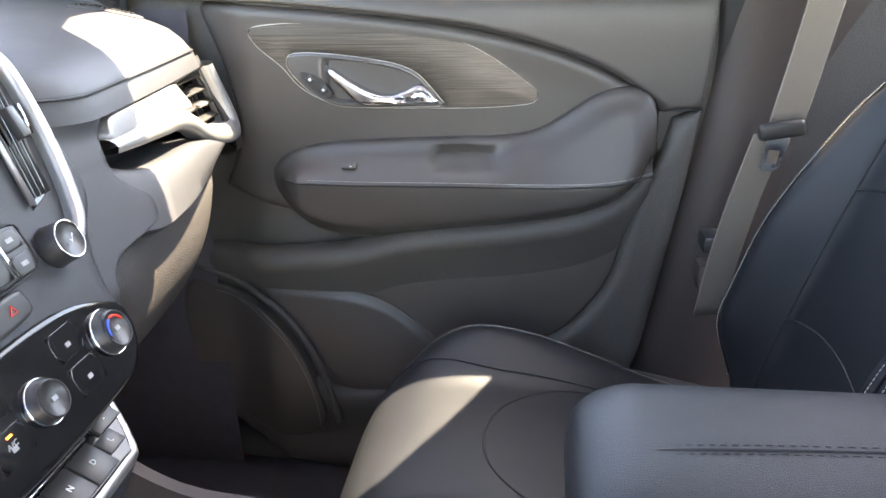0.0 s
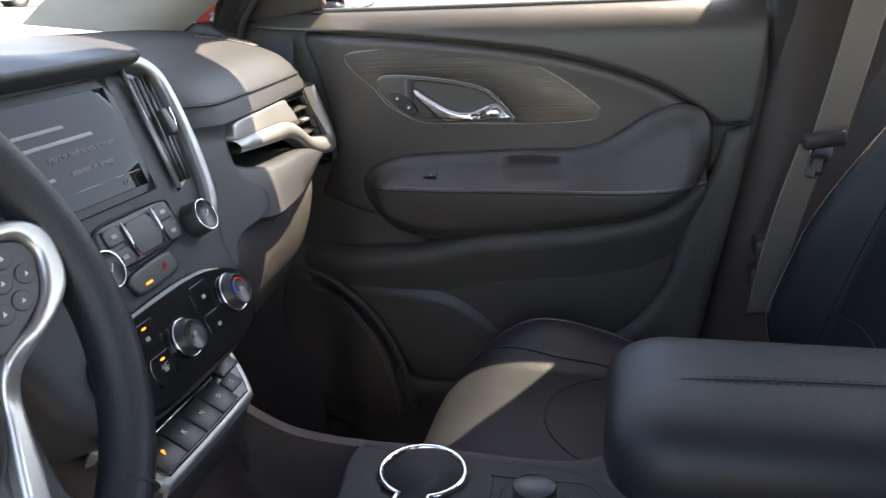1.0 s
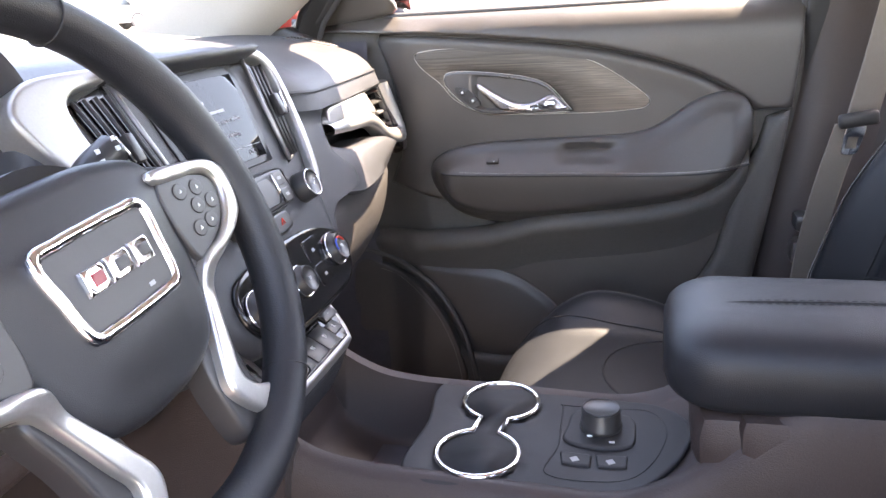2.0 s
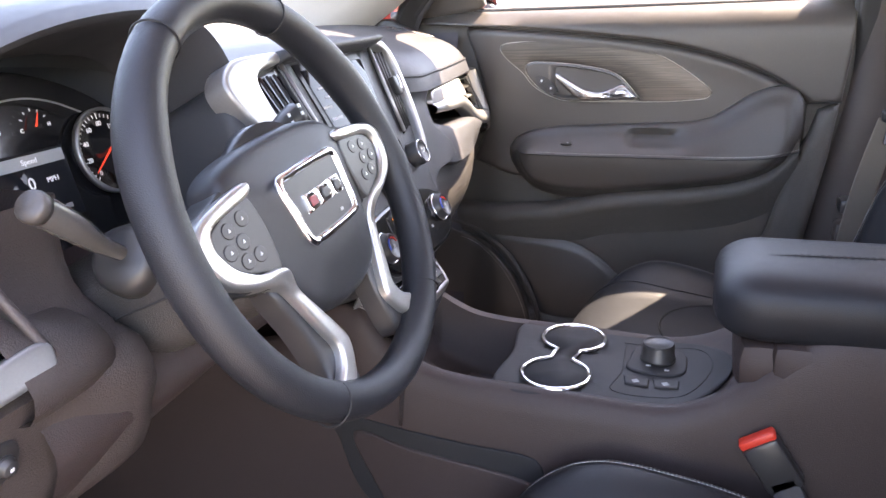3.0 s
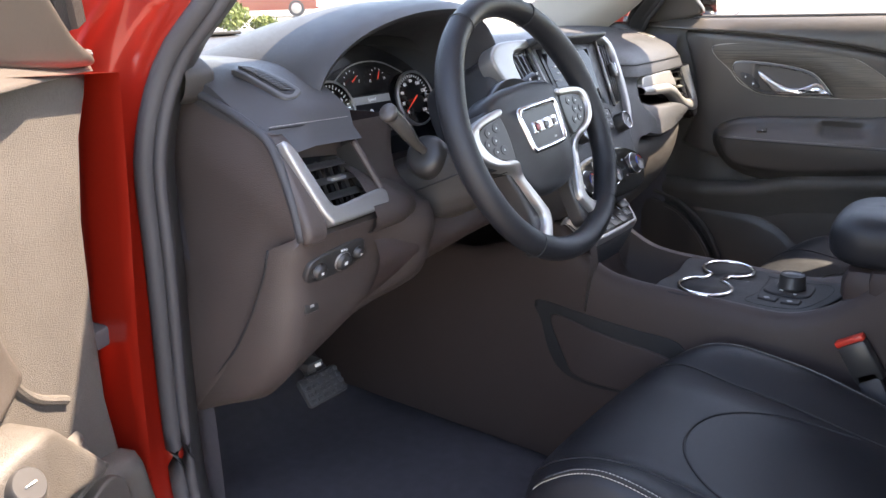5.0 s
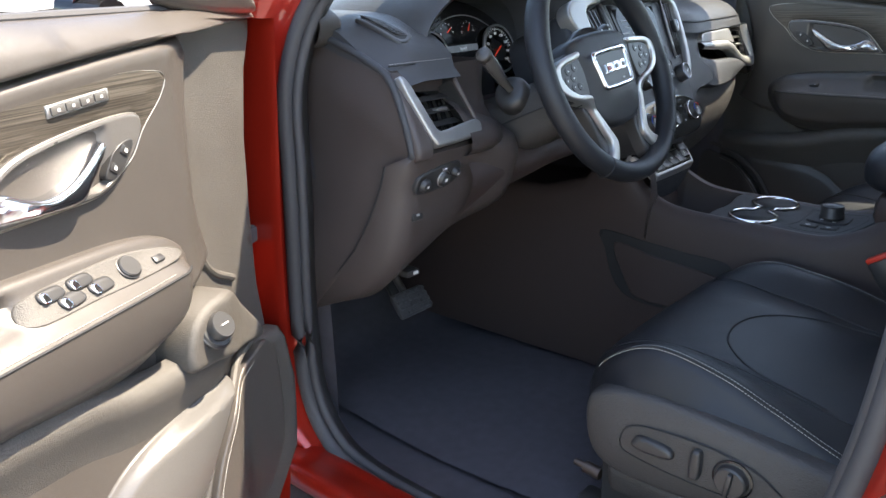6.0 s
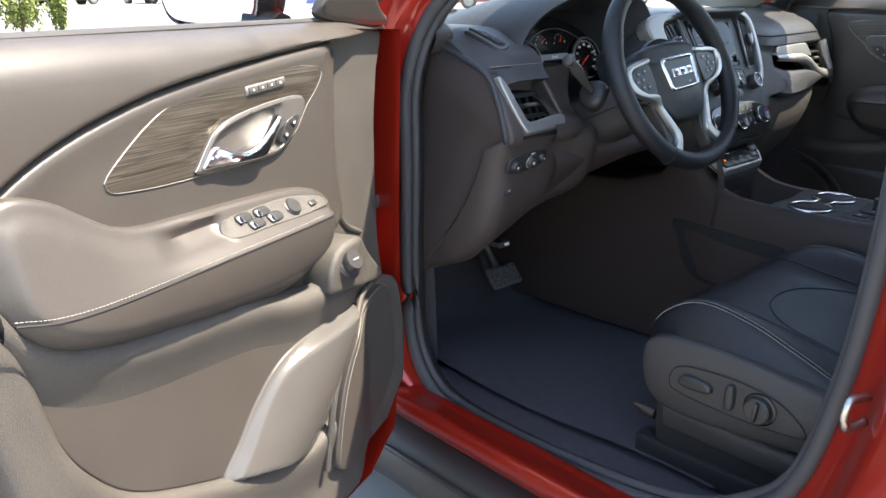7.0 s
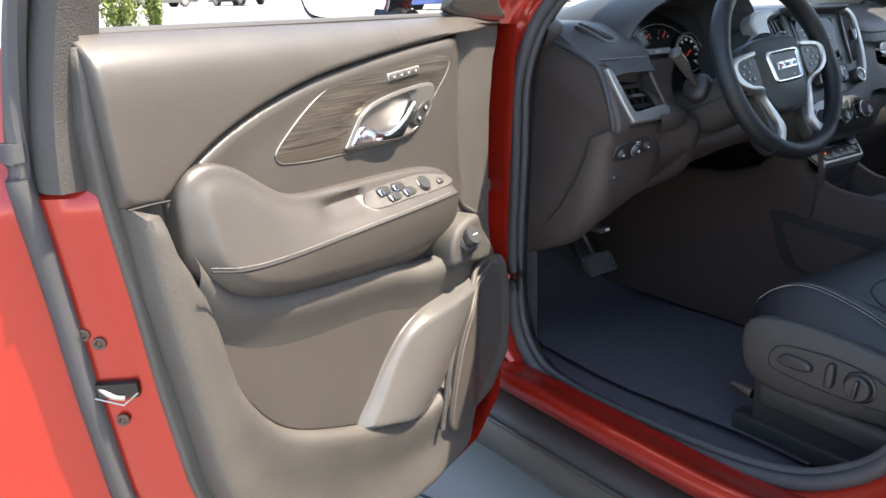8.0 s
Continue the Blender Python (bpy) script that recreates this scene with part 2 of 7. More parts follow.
def streaks(name, dark, light, stretch, rough, metal, scale=60.0, coat=0.0, turn=0.0):
    """Fine parallel streaks along x: brushed metal or open-grained veneer."""
    m = mat(name, dark, rough, metal, coat=coat)
    nt, ns = m.node_tree, m.node_tree.nodes
    ln = nt.links.new
    b = ns["Principled BSDF"]
    co = ns.new("ShaderNodeTexCoord")
    mp = ns.new("ShaderNodeMapping")
    mp.inputs["Scale"].default_value = stretch
    rot = ns.new("ShaderNodeVectorRotate")
    rot.rotation_type = "Z_AXIS"
    rot.inputs["Angle"].default_value = turn
    ln(co.outputs["Object"], rot.inputs["Vector"])
    ln(rot.outputs[0], mp.inputs["Vector"])
    nz = ns.new("ShaderNodeTexNoise")
    nz.inputs["Scale"].default_value, nz.inputs["Detail"].default_value, nz.inputs["Distortion"].default_value = scale, 5, 0.05
    ln(mp.outputs[0], nz.inputs["Vector"])
    ra = ns.new("ShaderNodeValToRGB")
    ra.color_ramp.elements[0].position, ra.color_ramp.elements[1].position = 0.36, 0.66
    ra.color_ramp.elements[0].color, ra.color_ramp.elements[1].color = (*dark, 1), (*light, 1)
    ln(nz.outputs["Fac"], ra.inputs[0])
    ln(ra.outputs[0], b.inputs["Base Color"])
    bp = ns.new("ShaderNodeBump")
    bp.inputs["Strength"].default_value, bp.inputs["Distance"].default_value = 0.25, 0.0006
    ln(nz.outputs["Fac"], bp.inputs["Height"])
    ln(bp.outputs[0], b.inputs["Normal"])
    return m


LEATHER = mat("black_leather", (0.013, 0.014, 0.017), 0.46, spec=0.38, grain=0.45, grain_size=600, cells=True, mottle=0.12)
VINYL = mat("soft_dash_vinyl", (0.042, 0.043, 0.047), 0.46, spec=0.33, grain=0.4, grain_size=900, cells=True, mottle=0.10, dust=0.10)
DOORPAD = mat("soft_door_vinyl", (0.058, 0.051, 0.046), 0.35, fine=0.16, grain=0.35, grain_size=700, cells=True, mottle=0.10, dust=0.12)
HARD = mat("grained_black_plastic", (0.044, 0.040, 0.038), 0.50, grain=1.8, grain_size=480, mottle=0.12, dust=0.22)
# HARD's plastic again, its colour lightened as if sunlit for the open door.
DOORHARD = mat("grained_plastic_sunlit_copy", (0.066, 0.060, 0.054), 0.50, grain=1.5, grain_size=650, mottle=0.20, dust=0.45, fine=0.45)
SMOOTHP = mat("smooth_black_plastic", (0.030, 0.029, 0.029), 0.38, mottle=0.10)
BEIGE = mat("grey_pillar_cloth", (0.46, 0.43, 0.39), 0.85, grain=0.5, grain_size=1200, mottle=0.08)
GLOSS = mat("gloss_black", (0.008, 0.008, 0.009), 0.12, mottle=0.1)
HUBSKIN = mat("smooth_airbag_skin", (0.018, 0.018, 0.020), 0.46, grain=0.25, grain_size=900, cells=True, mottle=0.10)
BADGE_RED = mat("dark_red_enamel", (0.22, 0.03, 0.035), 0.35, mottle=0.1)
SPOKE_SILVER = mat("satin_silver_spoke", (0.50, 0.49, 0.47), 0.30, metal=0.8, mottle=0.05)
SILVER = mat("satin_silver_paint", (0.34, 0.335, 0.33), 0.42, metal=0.75, mottle=0.06, grain=0.05, grain_size=2500)
CHROME = mat("chrome", (0.86, 0.86, 0.87), 0.07, metal=1.0, mottle=0.03)
SATIN_CHROME = mat("satin_chrome", (0.66, 0.66, 0.67), 0.20, metal=1.0, mottle=0.04)
STEEL = mat("zinc_steel", (0.45, 0.43, 0.38), 0.35, metal=1.0, mottle=0.2)
WOOD = streaks("dark_open_grain_veneer", (0.030, 0.025, 0.020), (0.105, 0.090, 0.074), (0.22, 34.0, 34.0), 0.36, 0.25, scale=24, coat=0.2)
WOOD_L = streaks("dark_open_grain_veneer_open_door", (0.030, 0.025, 0.020), (0.105, 0.090, 0.074), (0.22, 34.0, 34.0), 0.36, 0.25, scale=24, coat=0.2, turn=radians(69))
DARKBOLT = mat("dull_dark_steel", (0.10, 0.075, 0.065), 0.45, metal=0.8, mottle=0.3)
RUBBER = mat("rubber_seal", (0.048, 0.047, 0.050), 0.62, grain=0.2, grain_size=1500, mottle=0.15, dust=0.15)
CARPET = mat("black_carpet", (0.078, 0.073, 0.082), 0.95, grain=1.0, grain_size=1400, mottle=0.25, mottle_size=40, spec=0.1)
THREAD = mat("pale_thread", (0.38, 0.36, 0.33), 0.8, mottle=0.1)
# Near-black for seams, joints and thread; also paints shade of uncut recesses.
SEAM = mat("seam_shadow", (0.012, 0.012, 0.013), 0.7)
RED = mat("red_metallic_paint", (0.34, 0.018, 0.009), 0.30, metal=0.45, mottle=0.04, coat=0.7)
WEBBING = mat("belt_webbing", (0.17, 0.145, 0.12), 0.8, grain=0.3, grain_size=1500, mottle=0.1)
BUCKLE_RED = mat("red_buckle_button", (0.65, 0.04, 0.02), 0.4)
GROUND = mat("concrete", (0.21, 0.205, 0.195), 0.85, grain=0.5, grain_size=220, mottle=0.16, mottle_size=1.2)
WHITE_MARK = mat("white_print", (0.62, 0.62, 0.60), 0.6)
GREY_MARK = mat("grey_print", (0.30, 0.30, 0.30), 0.6)
AMBER = glow("amber_lamp", (1.0, 0.22, 0.03), 0.5)
NEEDLE = glow("red_needle", (0.9, 0.07, 0.03), 0.05)
DIAL_WHITE = glow("lit_dial_print", (0.7, 0.72, 0.75), 0.022)
SCREEN = mat("screen_glass", (0.014, 0.015, 0.018), 0.04, mottle=0.05, spec=0.18)
# Warm tint of these two: brown plastic plus red light bounced off the paint.
DARKTRIM = mat("dark_moulded_trim", (0.054, 0.043, 0.040), 0.44, spec=0.4, grain=0.8, grain_size=520, mottle=0.12, dust=0.12, fine=0.12)
CONSOLE = mat("brown_black_console_plastic", (0.042, 0.030, 0.028), 0.52, spec=0.32, grain=0.6, grain_size=650, mottle=0.14, dust=0.10, fine=0.12)
PLATE = mat("satin_dark_console_plate", (0.022, 0.021, 0.022), 0.55, mottle=0.10, spec=0.28, grain=0.3, grain_size=900)
SCREEN_BEZEL = mat("dark_screen_bezel", (0.012, 0.012, 0.014), 0.35, mottle=0.08, spec=0.25)
SCREEN_TEXT = mat("screen_text", (0.26, 0.26, 0.27), 0.5)
SMOOTHG = mat("smooth_grey_plastic", (0.085, 0.080, 0.076), 0.22, mottle=0.08)
def pane(name, tint):
    """Thin tinted glass: clear through, glossy by Fresnel."""
    m = bpy.data.materials.new(name)
    m.use_nodes = True
    nt, ns = m.node_tree, m.node_tree.nodes
    ns.clear()
    out, mix = ns.new("ShaderNodeOutputMaterial"), ns.new("ShaderNodeMixShader")
    clear, gloss, fres = ns.new("ShaderNodeBsdfTransparent"), ns.new("ShaderNodeBsdfGlossy"), ns.new("ShaderNodeFresnel")
    clear.inputs["Color"].default_value = (*tint, 1)
    gloss.inputs["Roughness"].default_value = 0.02
    fres.inputs["IOR"].default_value = 1.35
    nt.links.new(fres.outputs[0], mix.inputs[0])
    nt.links.new(clear.outputs[0], mix.inputs[1])
    nt.links.new(gloss.outputs[0], mix.inputs[2])
    nt.links.new(mix.outputs[0], out.inputs[0])
    return m


GLASS = pane("tinted_glass", (0.80, 0.84, 0.83))
MIRROR = mat("mirror_glass", (0.9, 0.9, 0.92), 0.02, metal=1.0, mottle=0.01)

# ---- ground and the car's body ----
def make_ground():
    xs = [-400, -120, -60, -40, -25, -15, -8, -4, -2, -1, 0, 1, 2, 4, 8, 20, 60, 200]
    ys = [-300, -100, -40, -20, -10, -5, -3, -2, -1, 0, 1, 2, 4, 8, 16, 40, 100, 300]
    rings = [[(x, y, 0.037 * max(0.0, min(-x, 120.0) - 2)) for y in ys] for x in xs]
    solo("ground", loft(rings), GROUND, "pale grey concrete of a sunlit car park", "ground", "structure", angle=80)
    joint = tube([(-6, -2.9, 0.0), (-2.0, -1.62, 0.0), (-0.45, -1.02, 0.0), (0.6, -0.62, 0.0)], 0.006, 6, squash=0.4)
    solo("joint", joint, SEAM, "dark joint line across the concrete slabs", "joint", "structure")


make_ground()

# outline of the door opening, seen from the side (x, z)
OPENING = [(-0.250, 1.24), (-0.324, 1.15), (-0.358, 1.03), (-0.368, 0.85), (-0.384, 0.60), (-0.374, 0.44), (-0.315, 0.350), (-0.22, 0.322), (-0.03, 0.318), (0.20, 0.335),
           (0.35, 0.365), (0.45, 0.42), (0.52, 0.50), (0.565, 0.66), (0.588, 0.82), (0.60, 1.0), (0.60, 1.2), (0.56, 1.42), (0.47, 1.535), (0.25, 1.590), (-0.05, 1.575), (-0.185, 1.40)]


def tuck(z):
    """How far the upper body leans in."""
    return 0.225 * max(0.0, (z - 1.0) / 0.55) ** 1.5


def body_side(side, body):
    loop = curve_pts(OPENING, 120, True)
    cen = np.array([0.1, 0.9])

    def ring(grow, y, lean=1.0):
        out = []
        for x, z in loop:
            d = np.array([x, z]) - cen
            n = d / np.linalg.norm(d)
            q = np.array([x, z]) + n * grow * (1.0 - 0.72 * float(step01(1.15, 1.5, z)) * (grow > 0))
            ye = y
            if grow > 0.03:
                k = float(step01(0.36, 0.46, z))
                q = np.array([x, z]) + n * lerp(0.03, grow, k) if z < 0.46 else q
                ye = lerp(min(y, 0.815), y, k)
            out.append((q[0], side * (ye - lean * tuck(q[1])), q[1]))
        return out
    seal = [(p[0], p[1], p[2]) for p in ring(-0.001, 0.787)]
    part("door_seal", tube(seal, 0.0135, 10, closed=True), RUBBER, body, "black rubber door seal round the opening")
    lip = [(p[0], p[1], p[2]) for p in ring(-0.015, 0.772)]
    part("inner_seal", tube(lip, 0.009, 8, closed=True), RUBBER, body)
    if side > 0:
        part("closed_door_seal", tube(ring(0.010, 0.772), 0.026, 10, closed=True), RUBBER, body, "black seal squeezed behind the closed door")
    bm = loft([ring(0.0, 0.772), ring(0.006, 0.790), ring(0.022, 0.800), ring(0.040, 0.806), ring(0.052, 0.826), ring(0.066, 0.862), ring(0.085, 0.884), ring(0.13, 0.890)], around=True)
    bmesh.ops.recalc_face_normals(bm, faces=bm.faces[:])
    part("aperture_panel", bm, RED, body, "glossy red painted door opening flange", angle=50)
    # inside faces of the pillars and sill, behind the seal
    trim_in = [(x, y, z) if (x < -0.05 and z > 1.10) else q for (x, y, z), q in zip(ring(0.008, 0.728), ring(0.060, 0.735))]
    part("aperture_trim", loft([ring(-0.018, 0.768), ring(-0.006, 0.742), trim_in], around=True), SMOOTHP, body)


def make_body():
    body = thing("car", (0, 0, 0.2), "glossy red car body with black sill cladding and rubber door seals", "car")
    for s in (-1, 1):
        body_side(s, body)
        # rocker: black cladding under the red sill
        prof = [(0.80, 0.262), (0.845, 0.258), (0.880, 0.246), (0.902, 0.215), (0.905, 0.17), (0.88, 0.125), (0.80, 0.10), (0.74, 0.11), (0.74, 0.25)]
        pc = curve_pts(prof, 40, True)
        rings = [[(x, s * p[0], p[1] + 0.01 * (x + 0.3)) for p in pc] for x in np.linspace(-0.85, 1.6, 20)]
        bm = loft(rings, around=True, caps=True)
        bmesh.ops.recalc_face_normals(bm, faces=bm.faces[:])
        part("sill_cladding", bm, HARD, body, "grained black plastic sill cladding")
        rib = [(x, s * 0.9045, 0.235 + 0.01 * (x + 0.3)) for x in np.linspace(-0.85, 1.6, 20)]
        part("cladding_ridge", tube(rib, 0.006, 8), SMOOTHP, body)
        sk = [(0.79, 0.252), (0.85, 0.275), (0.876, 0.300), (0.884, 0.330), (0.87, 0.345), (0.82, 0.335), (0.79, 0.33)]
        skc = curve_pts(sk, 28, True)
        rings = [[(x, s * p[0], p[1] + 0.03 * step01(0.2, 0.6, x) + 0.011) for p in skc] for x in np.linspace(-0.42, 0.72, 24)]
        bm = loft(rings, around=True, caps=True)
        bmesh.ops.recalc_face_normals(bm, faces=bm.faces[:])
        part("sill", bm, RED, body, "glossy red painted sill", angle=60)
        # front wing beyond the opening and rear quarter behind it
        wing = [[(x, s * (0.905 - 0.03 * step01(0.75, 1.1, z) + 0.0 * x), z) for z in np.linspace(0.24, 1.10, 12)] for x in np.linspace(-1.5, -0.455, 10)]
        part("front_wing", loft(wing), RED, body)
        quarter = [[(x, s * (0.915 - tuck(z) - 0.05 * step01(0.6, 0.25, z)), z) for z in np.linspace(0.26, 1.14, 16)] for x in np.linspace(0.735, 1.75, 10)]
        part("rear_door_skin", loft(quarter), RED, body, "glossy red rear door skin")
        edge = [(0.735, s * (0.915 - tuck(z) - 0.05 * step01(0.6, 0.25, z)), z) for z in np.linspace(0.26, 1.14, 16)]
        inner = [(0.72, p[1] - s * 0.05, p[2]) for p in edge]
        part("rear_door_edge", loft([edge, inner]), RED, body)
        part("striker", tube(curve_pts([(0.61, s * 0.822, 0.69), (0.60, s * 0.855, 0.69), (0.60, s * 0.858, 0.655), (0.61, s * 0.822, 0.655)], 20), 0.006, 8), STEEL, body, "steel door striker loop")
    # floor pan, front bulkhead, roof and closing walls behind the front seats
    floor = [[(x, y, 0.285 + 0.16 * step01(-0.62, -1.0, x) + 0.012 * math.sin(9 * y) * math.sin(7 * x)) for y in np.linspace(-0.80, 0.80, 40)] for x in np.linspace(-1.05, 1.75, 50)]
    part("floor", loft(floor), CARPET, body, "black carpeted floor")
    part("bulkhead", loft([[(-1.05 + 0.12 * step01(0.5, 1.1, z), y, z) for y in np.linspace(-0.84, 0.84, 12)] for z in np.linspace(0.25, 1.13, 10)]), CARPET, body)
    roof = [[(x, y, 1.595 + 0.04 * (1 - (y / 0.55) ** 2) - 0.05 * step01(0.10, -0.25, x)) for y in np.linspace(-0.55, 0.55, 20)] for x in np.linspace(-0.12, 1.75, 20)]
    part("roof", loft(roof), BEIGE, body, "pale grey headliner")
    top = [[(x, y, 1.625 + 0.045 * (1 - (y / 0.56) ** 2) - 0.05 * step01(0.10, -0.25, x)) for y in np.linspace(-0.56, 0.56, 20)] for x in np.linspace(-0.16, 1.78, 20)]
    part("roof_skin", loft(top), RED, body)
    for s in (-1, 1):
        rail = [[(x, s * (0.545 + 0.020 * k), 1.60 + 0.02 * math.sin(math.pi * k) - 0.02 * k - 0.05 * step01(0.10, -0.25, x)) for k in (0, 0.3, 0.6, 1)] for x in np.linspace(-0.12, 1.75, 16)]
        part("roof_rail", loft(rail), BEIGE, body)
        low = [[(x, s * 0.74, z) for z in (0.28, 0.7, 1.12)] for x in (0.66, 1.2, 1.75)]
        part("rear_side_lining", loft(low), HARD, body)
        cpil = [[(x + 0.12 * (1.6 - z), s * (0.74 - tuck(z)), z) for z in np.linspace(1.12, 1.58, 6)] for x in (1.40, 1.80)]
        part("rear_pillar", loft(cpil), BEIGE, body)
    part("rear_wall", loft([[(1.75, y, z) for z in (0.28, 0.8, 1.2)] for y in (-0.8, 0, 0.8)]), HARD, body)
    part("rear_bench", rbox((1.45, 0, 0.55), (0.5, 1.25, 0.5), 0.08), LEATHER, body)
    # windscreen pillars, cloth-covered inside
    for s in (-1, 1):
        a = curve_pts([(-0.66, s * 0.615, 1.165), (-0.50, s * 0.60, 1.27), (-0.25, s * 0.57, 1.44), (-0.05, s * 0.545, 1.59)], 16)
        b = curve_pts([(-0.405, s * 0.680, 1.130), (-0.262, s * 0.675, 1.235), (-0.16, s * 0.625, 1.40), (-0.03, s * 0.550, 1.58)], 16)
        c = curve_pts([(-0.432, s * 0.702, 1.126), (-0.288, s * 0.702, 1.232), (-0.175, s * 0.650, 1.40), (-0.03, s * 0.565, 1.58)], 16)
        d = curve_pts([(-0.44, s * 0.745, 1.125), (-0.30, s * 0.735, 1.232), (-0.18, s * 0.675, 1.40), (-0.03, s * 0.585, 1.58)], 16)
        part("windscreen_pillar", loft([a, (a * 0.5 + b * 0.5) + np.array([0.02, -s * 0.012, 0]), b, c, d]), BEIGE, body, "pale grey cloth-covered windscreen pillar")
        foot = [(-0.372, 1.155), (-0.402, 1.134), (-0.424, 1.088), (-0.34, 1.088), (-0.314, 1.124), (-0.336, 1.146)]
        part("pillar_foot", patch(foot, lambda p, q, h: (p, s * (0.735 - h), q), 0.050, 0.008, 0.015, n=50), HARD, body, "grained dark foot of the windscreen pillar")
        outp = [(x, s * (abs(y) + 0.06), z) for x, y, z in a]
        part("pillar_outer", loft([outp, [(x - 0.02, y, z + 0.01) for x, y, z in d]]), GLOSS, body)
    # right B-pillar lining and its belt, left one for symmetry
    for s in (-1, 1):
        secs = []
        for z in np.linspace(0.34, 1.55, 24):
            lean = tuck(z)
            w = 0.075 + 0.05 * step01(0.75, 0.35, z)
            x0 = 0.545 + 0.06 * step01(0.45, 1.0, z) + 0.02 * step01(1.0, 1.2, z) if s < 0 else float(np.interp(z, [0.34, 0.566, 0.80, 0.954, 1.123, 1.30, 1.55], [0.455, 0.508, 0.546, 0.574, 0.608, 0.620, 0.600]))
            yb = 0.765 - lean
            secs.append([(x0 - 0.005, s * (yb + 0.02), z), (x0, s * (yb - 0.012), z), (x0 + 0.012, s * (yb - 0.030), z), (x0 + 0.05, s * (yb - 0.042), z), (x0 + w + 0.06, s * (yb - 0.035), z), (x0 + w + 0.13, s * (yb + 0.01), z)])
        part("centre_pillar_lining", loft([list(r) for r in secs]), DARKTRIM, body, "grained dark plastic centre pillar lining")
    for s in (-1, 1):
        kick = [[(x, s * (0.735 - 0.02 * math.sin(3 * z) + (0.010 * float(step01(-0.40, -0.30, x)) if s > 0 else 0.0)), z) for z in np.linspace(0.28, 1.12, 10)] for x in np.linspace(-1.0, -0.372 if s < 0 else -0.215, 16)]
        part("kick_panel", loft(kick), CARPET, body, "black carpeted footwell side lining")
    # bonnet and windscreen foot
    hood = [[(x, y, 1.10 - 0.10 * ((-x - 1.0) / 0.9) ** 2 - 0.06 * (y / 0.8) ** 2) for y in np.linspace(-0.86, 0.86, 14)] for x in np.linspace(-1.9, -1.02, 12)]
    part("bonnet", loft(hood), RED, body)
    part("wiper_cowl", loft([[(x, y, 1.125 - 0.02 * (y / 0.7) ** 2) for y in np.linspace(-0.74, 0.74, 12)] for x in (-1.08, -1.0, -0.93)]), GLOSS, body)
    # windscreen, curved a little across
    ws = []
    for k in np.linspace(0, 1, 12):
        ws.append([(lerp(-0.985, -0.135, k) + 0.05 * (1 - (v * v)) * -1.0 + 0.05, v * lerp(0.66, 0.545, k), lerp(1.150, 1.575, k) + 0.030 * math.sin(math.pi * k)) for v in np.linspace(-1, 1, 14)])
    part("windscreen", loft(ws), GLASS, body, "clear tinted windscreen", angle=80)
    return body


make_body()


def make_belt(s):
    belt = thing("seat_belt", (0.69, s * 0.69, 1.2), "woven grey-brown seat belt hanging at the centre pillar", "seat belt")
    p = curve_pts([(0.735, s * 0.600, 1.44), (0.694, s * 0.622, 1.132), (0.664, s * 0.617, 0.972)], 24)
    q = curve_pts([(0.648, s * 0.622, 0.960), (0.626, s * 0.632, 0.86), (0.612, s * 0.650, 0.76), (0.604, s * 0.668, 0.66)], 16)
    for name, line, half in (("webbing", p, 0.0235), ("lower_webbing", q, 0.0225)):
        rings = []
        for k, c in enumerate(line):
            front = [(c[0] + w * half, c[1] - s * 0.0012 * (1 if i % 2 else -0.2), c[2] + 0.10 * w * half) for i, w in enumerate(np.linspace(-1, 1, 19))]
            back = [(c[0] + w * half, c[1] + s * 0.0010, c[2] + 0.10 * w * half) for w in (1, 0, -1)]
            rings.append(front + back)
        part(name, loft(rings, around=True, caps=True), WEBBING, belt, "ribbed grey-brown webbing", angle=20)
    part("tongue_cover", rbox((0.657, s * 0.609, 0.967), (0.060, 0.016, 0.024), 0.007, pose(0, 0, 0, 0, -9, 0), 3), SMOOTHP, belt, "black plastic tongue cover")
    t = [(-0.013, 0), (0.013, 0), (0.0135, -0.030), (0.010, -0.046), (-0.010, -0.046), (-0.0135, -0.030)]
    hole = [(-0.0075, -0.018), (0.0075, -0.018), (0.0075, -0.037), (-0.0075, -0.037)]
    bm = patch(t, lambda a, b, h: (0.656 + a + 0.2 * b, s * (0.612 - h), 0.957 + b), 0.003, 0.001, 0.006, holes=[hole], n=40)
    part("tongue", bm, CHROME, belt, "bright steel belt tongue")
    part("guide", rbox((0.600, s * 0.690, 0.775), (0.030, 0.05, 0.030), 0.008), SMOOTHP, belt)
    part("anchor", rbox((0.598, s * 0.685, 0.722), (0.036, 0.045, 0.046), 0.012), DARKTRIM, belt, "dark plastic belt anchor cover")


make_belt(1)

# ---- the front doors: drawn once, closed, for the right-hand side ----
CREASE = [(-0.385, 1.143), (-0.26, 1.138), (-0.14, 1.131), (-0.04, 1.124), (0.055, 1.115), (0.15, 1.104), (0.24, 1.090), (0.32, 1.071), (0.38, 1.052), (0.43, 1.031), (0.48, 1.003), (0.505, 0.985), (0.515, 0.968)]
TRIM = [(-0.110, 1.090), (-0.07, 1.0975), (-0.02, 1.098), (0.06, 1.092), (0.145, 1.083), (0.215, 1.070), (0.255, 1.052), (0.30, 1.022), (0.333, 0.994), (0.328, 0.980), (0.31, 0.9755), (0.25, 0.971), (0.15, 0.970), (0.06, 0.971), (0.01, 0.978), (-0.035, 1.002), (-0.062, 1.033), (-0.10, 1.066)]
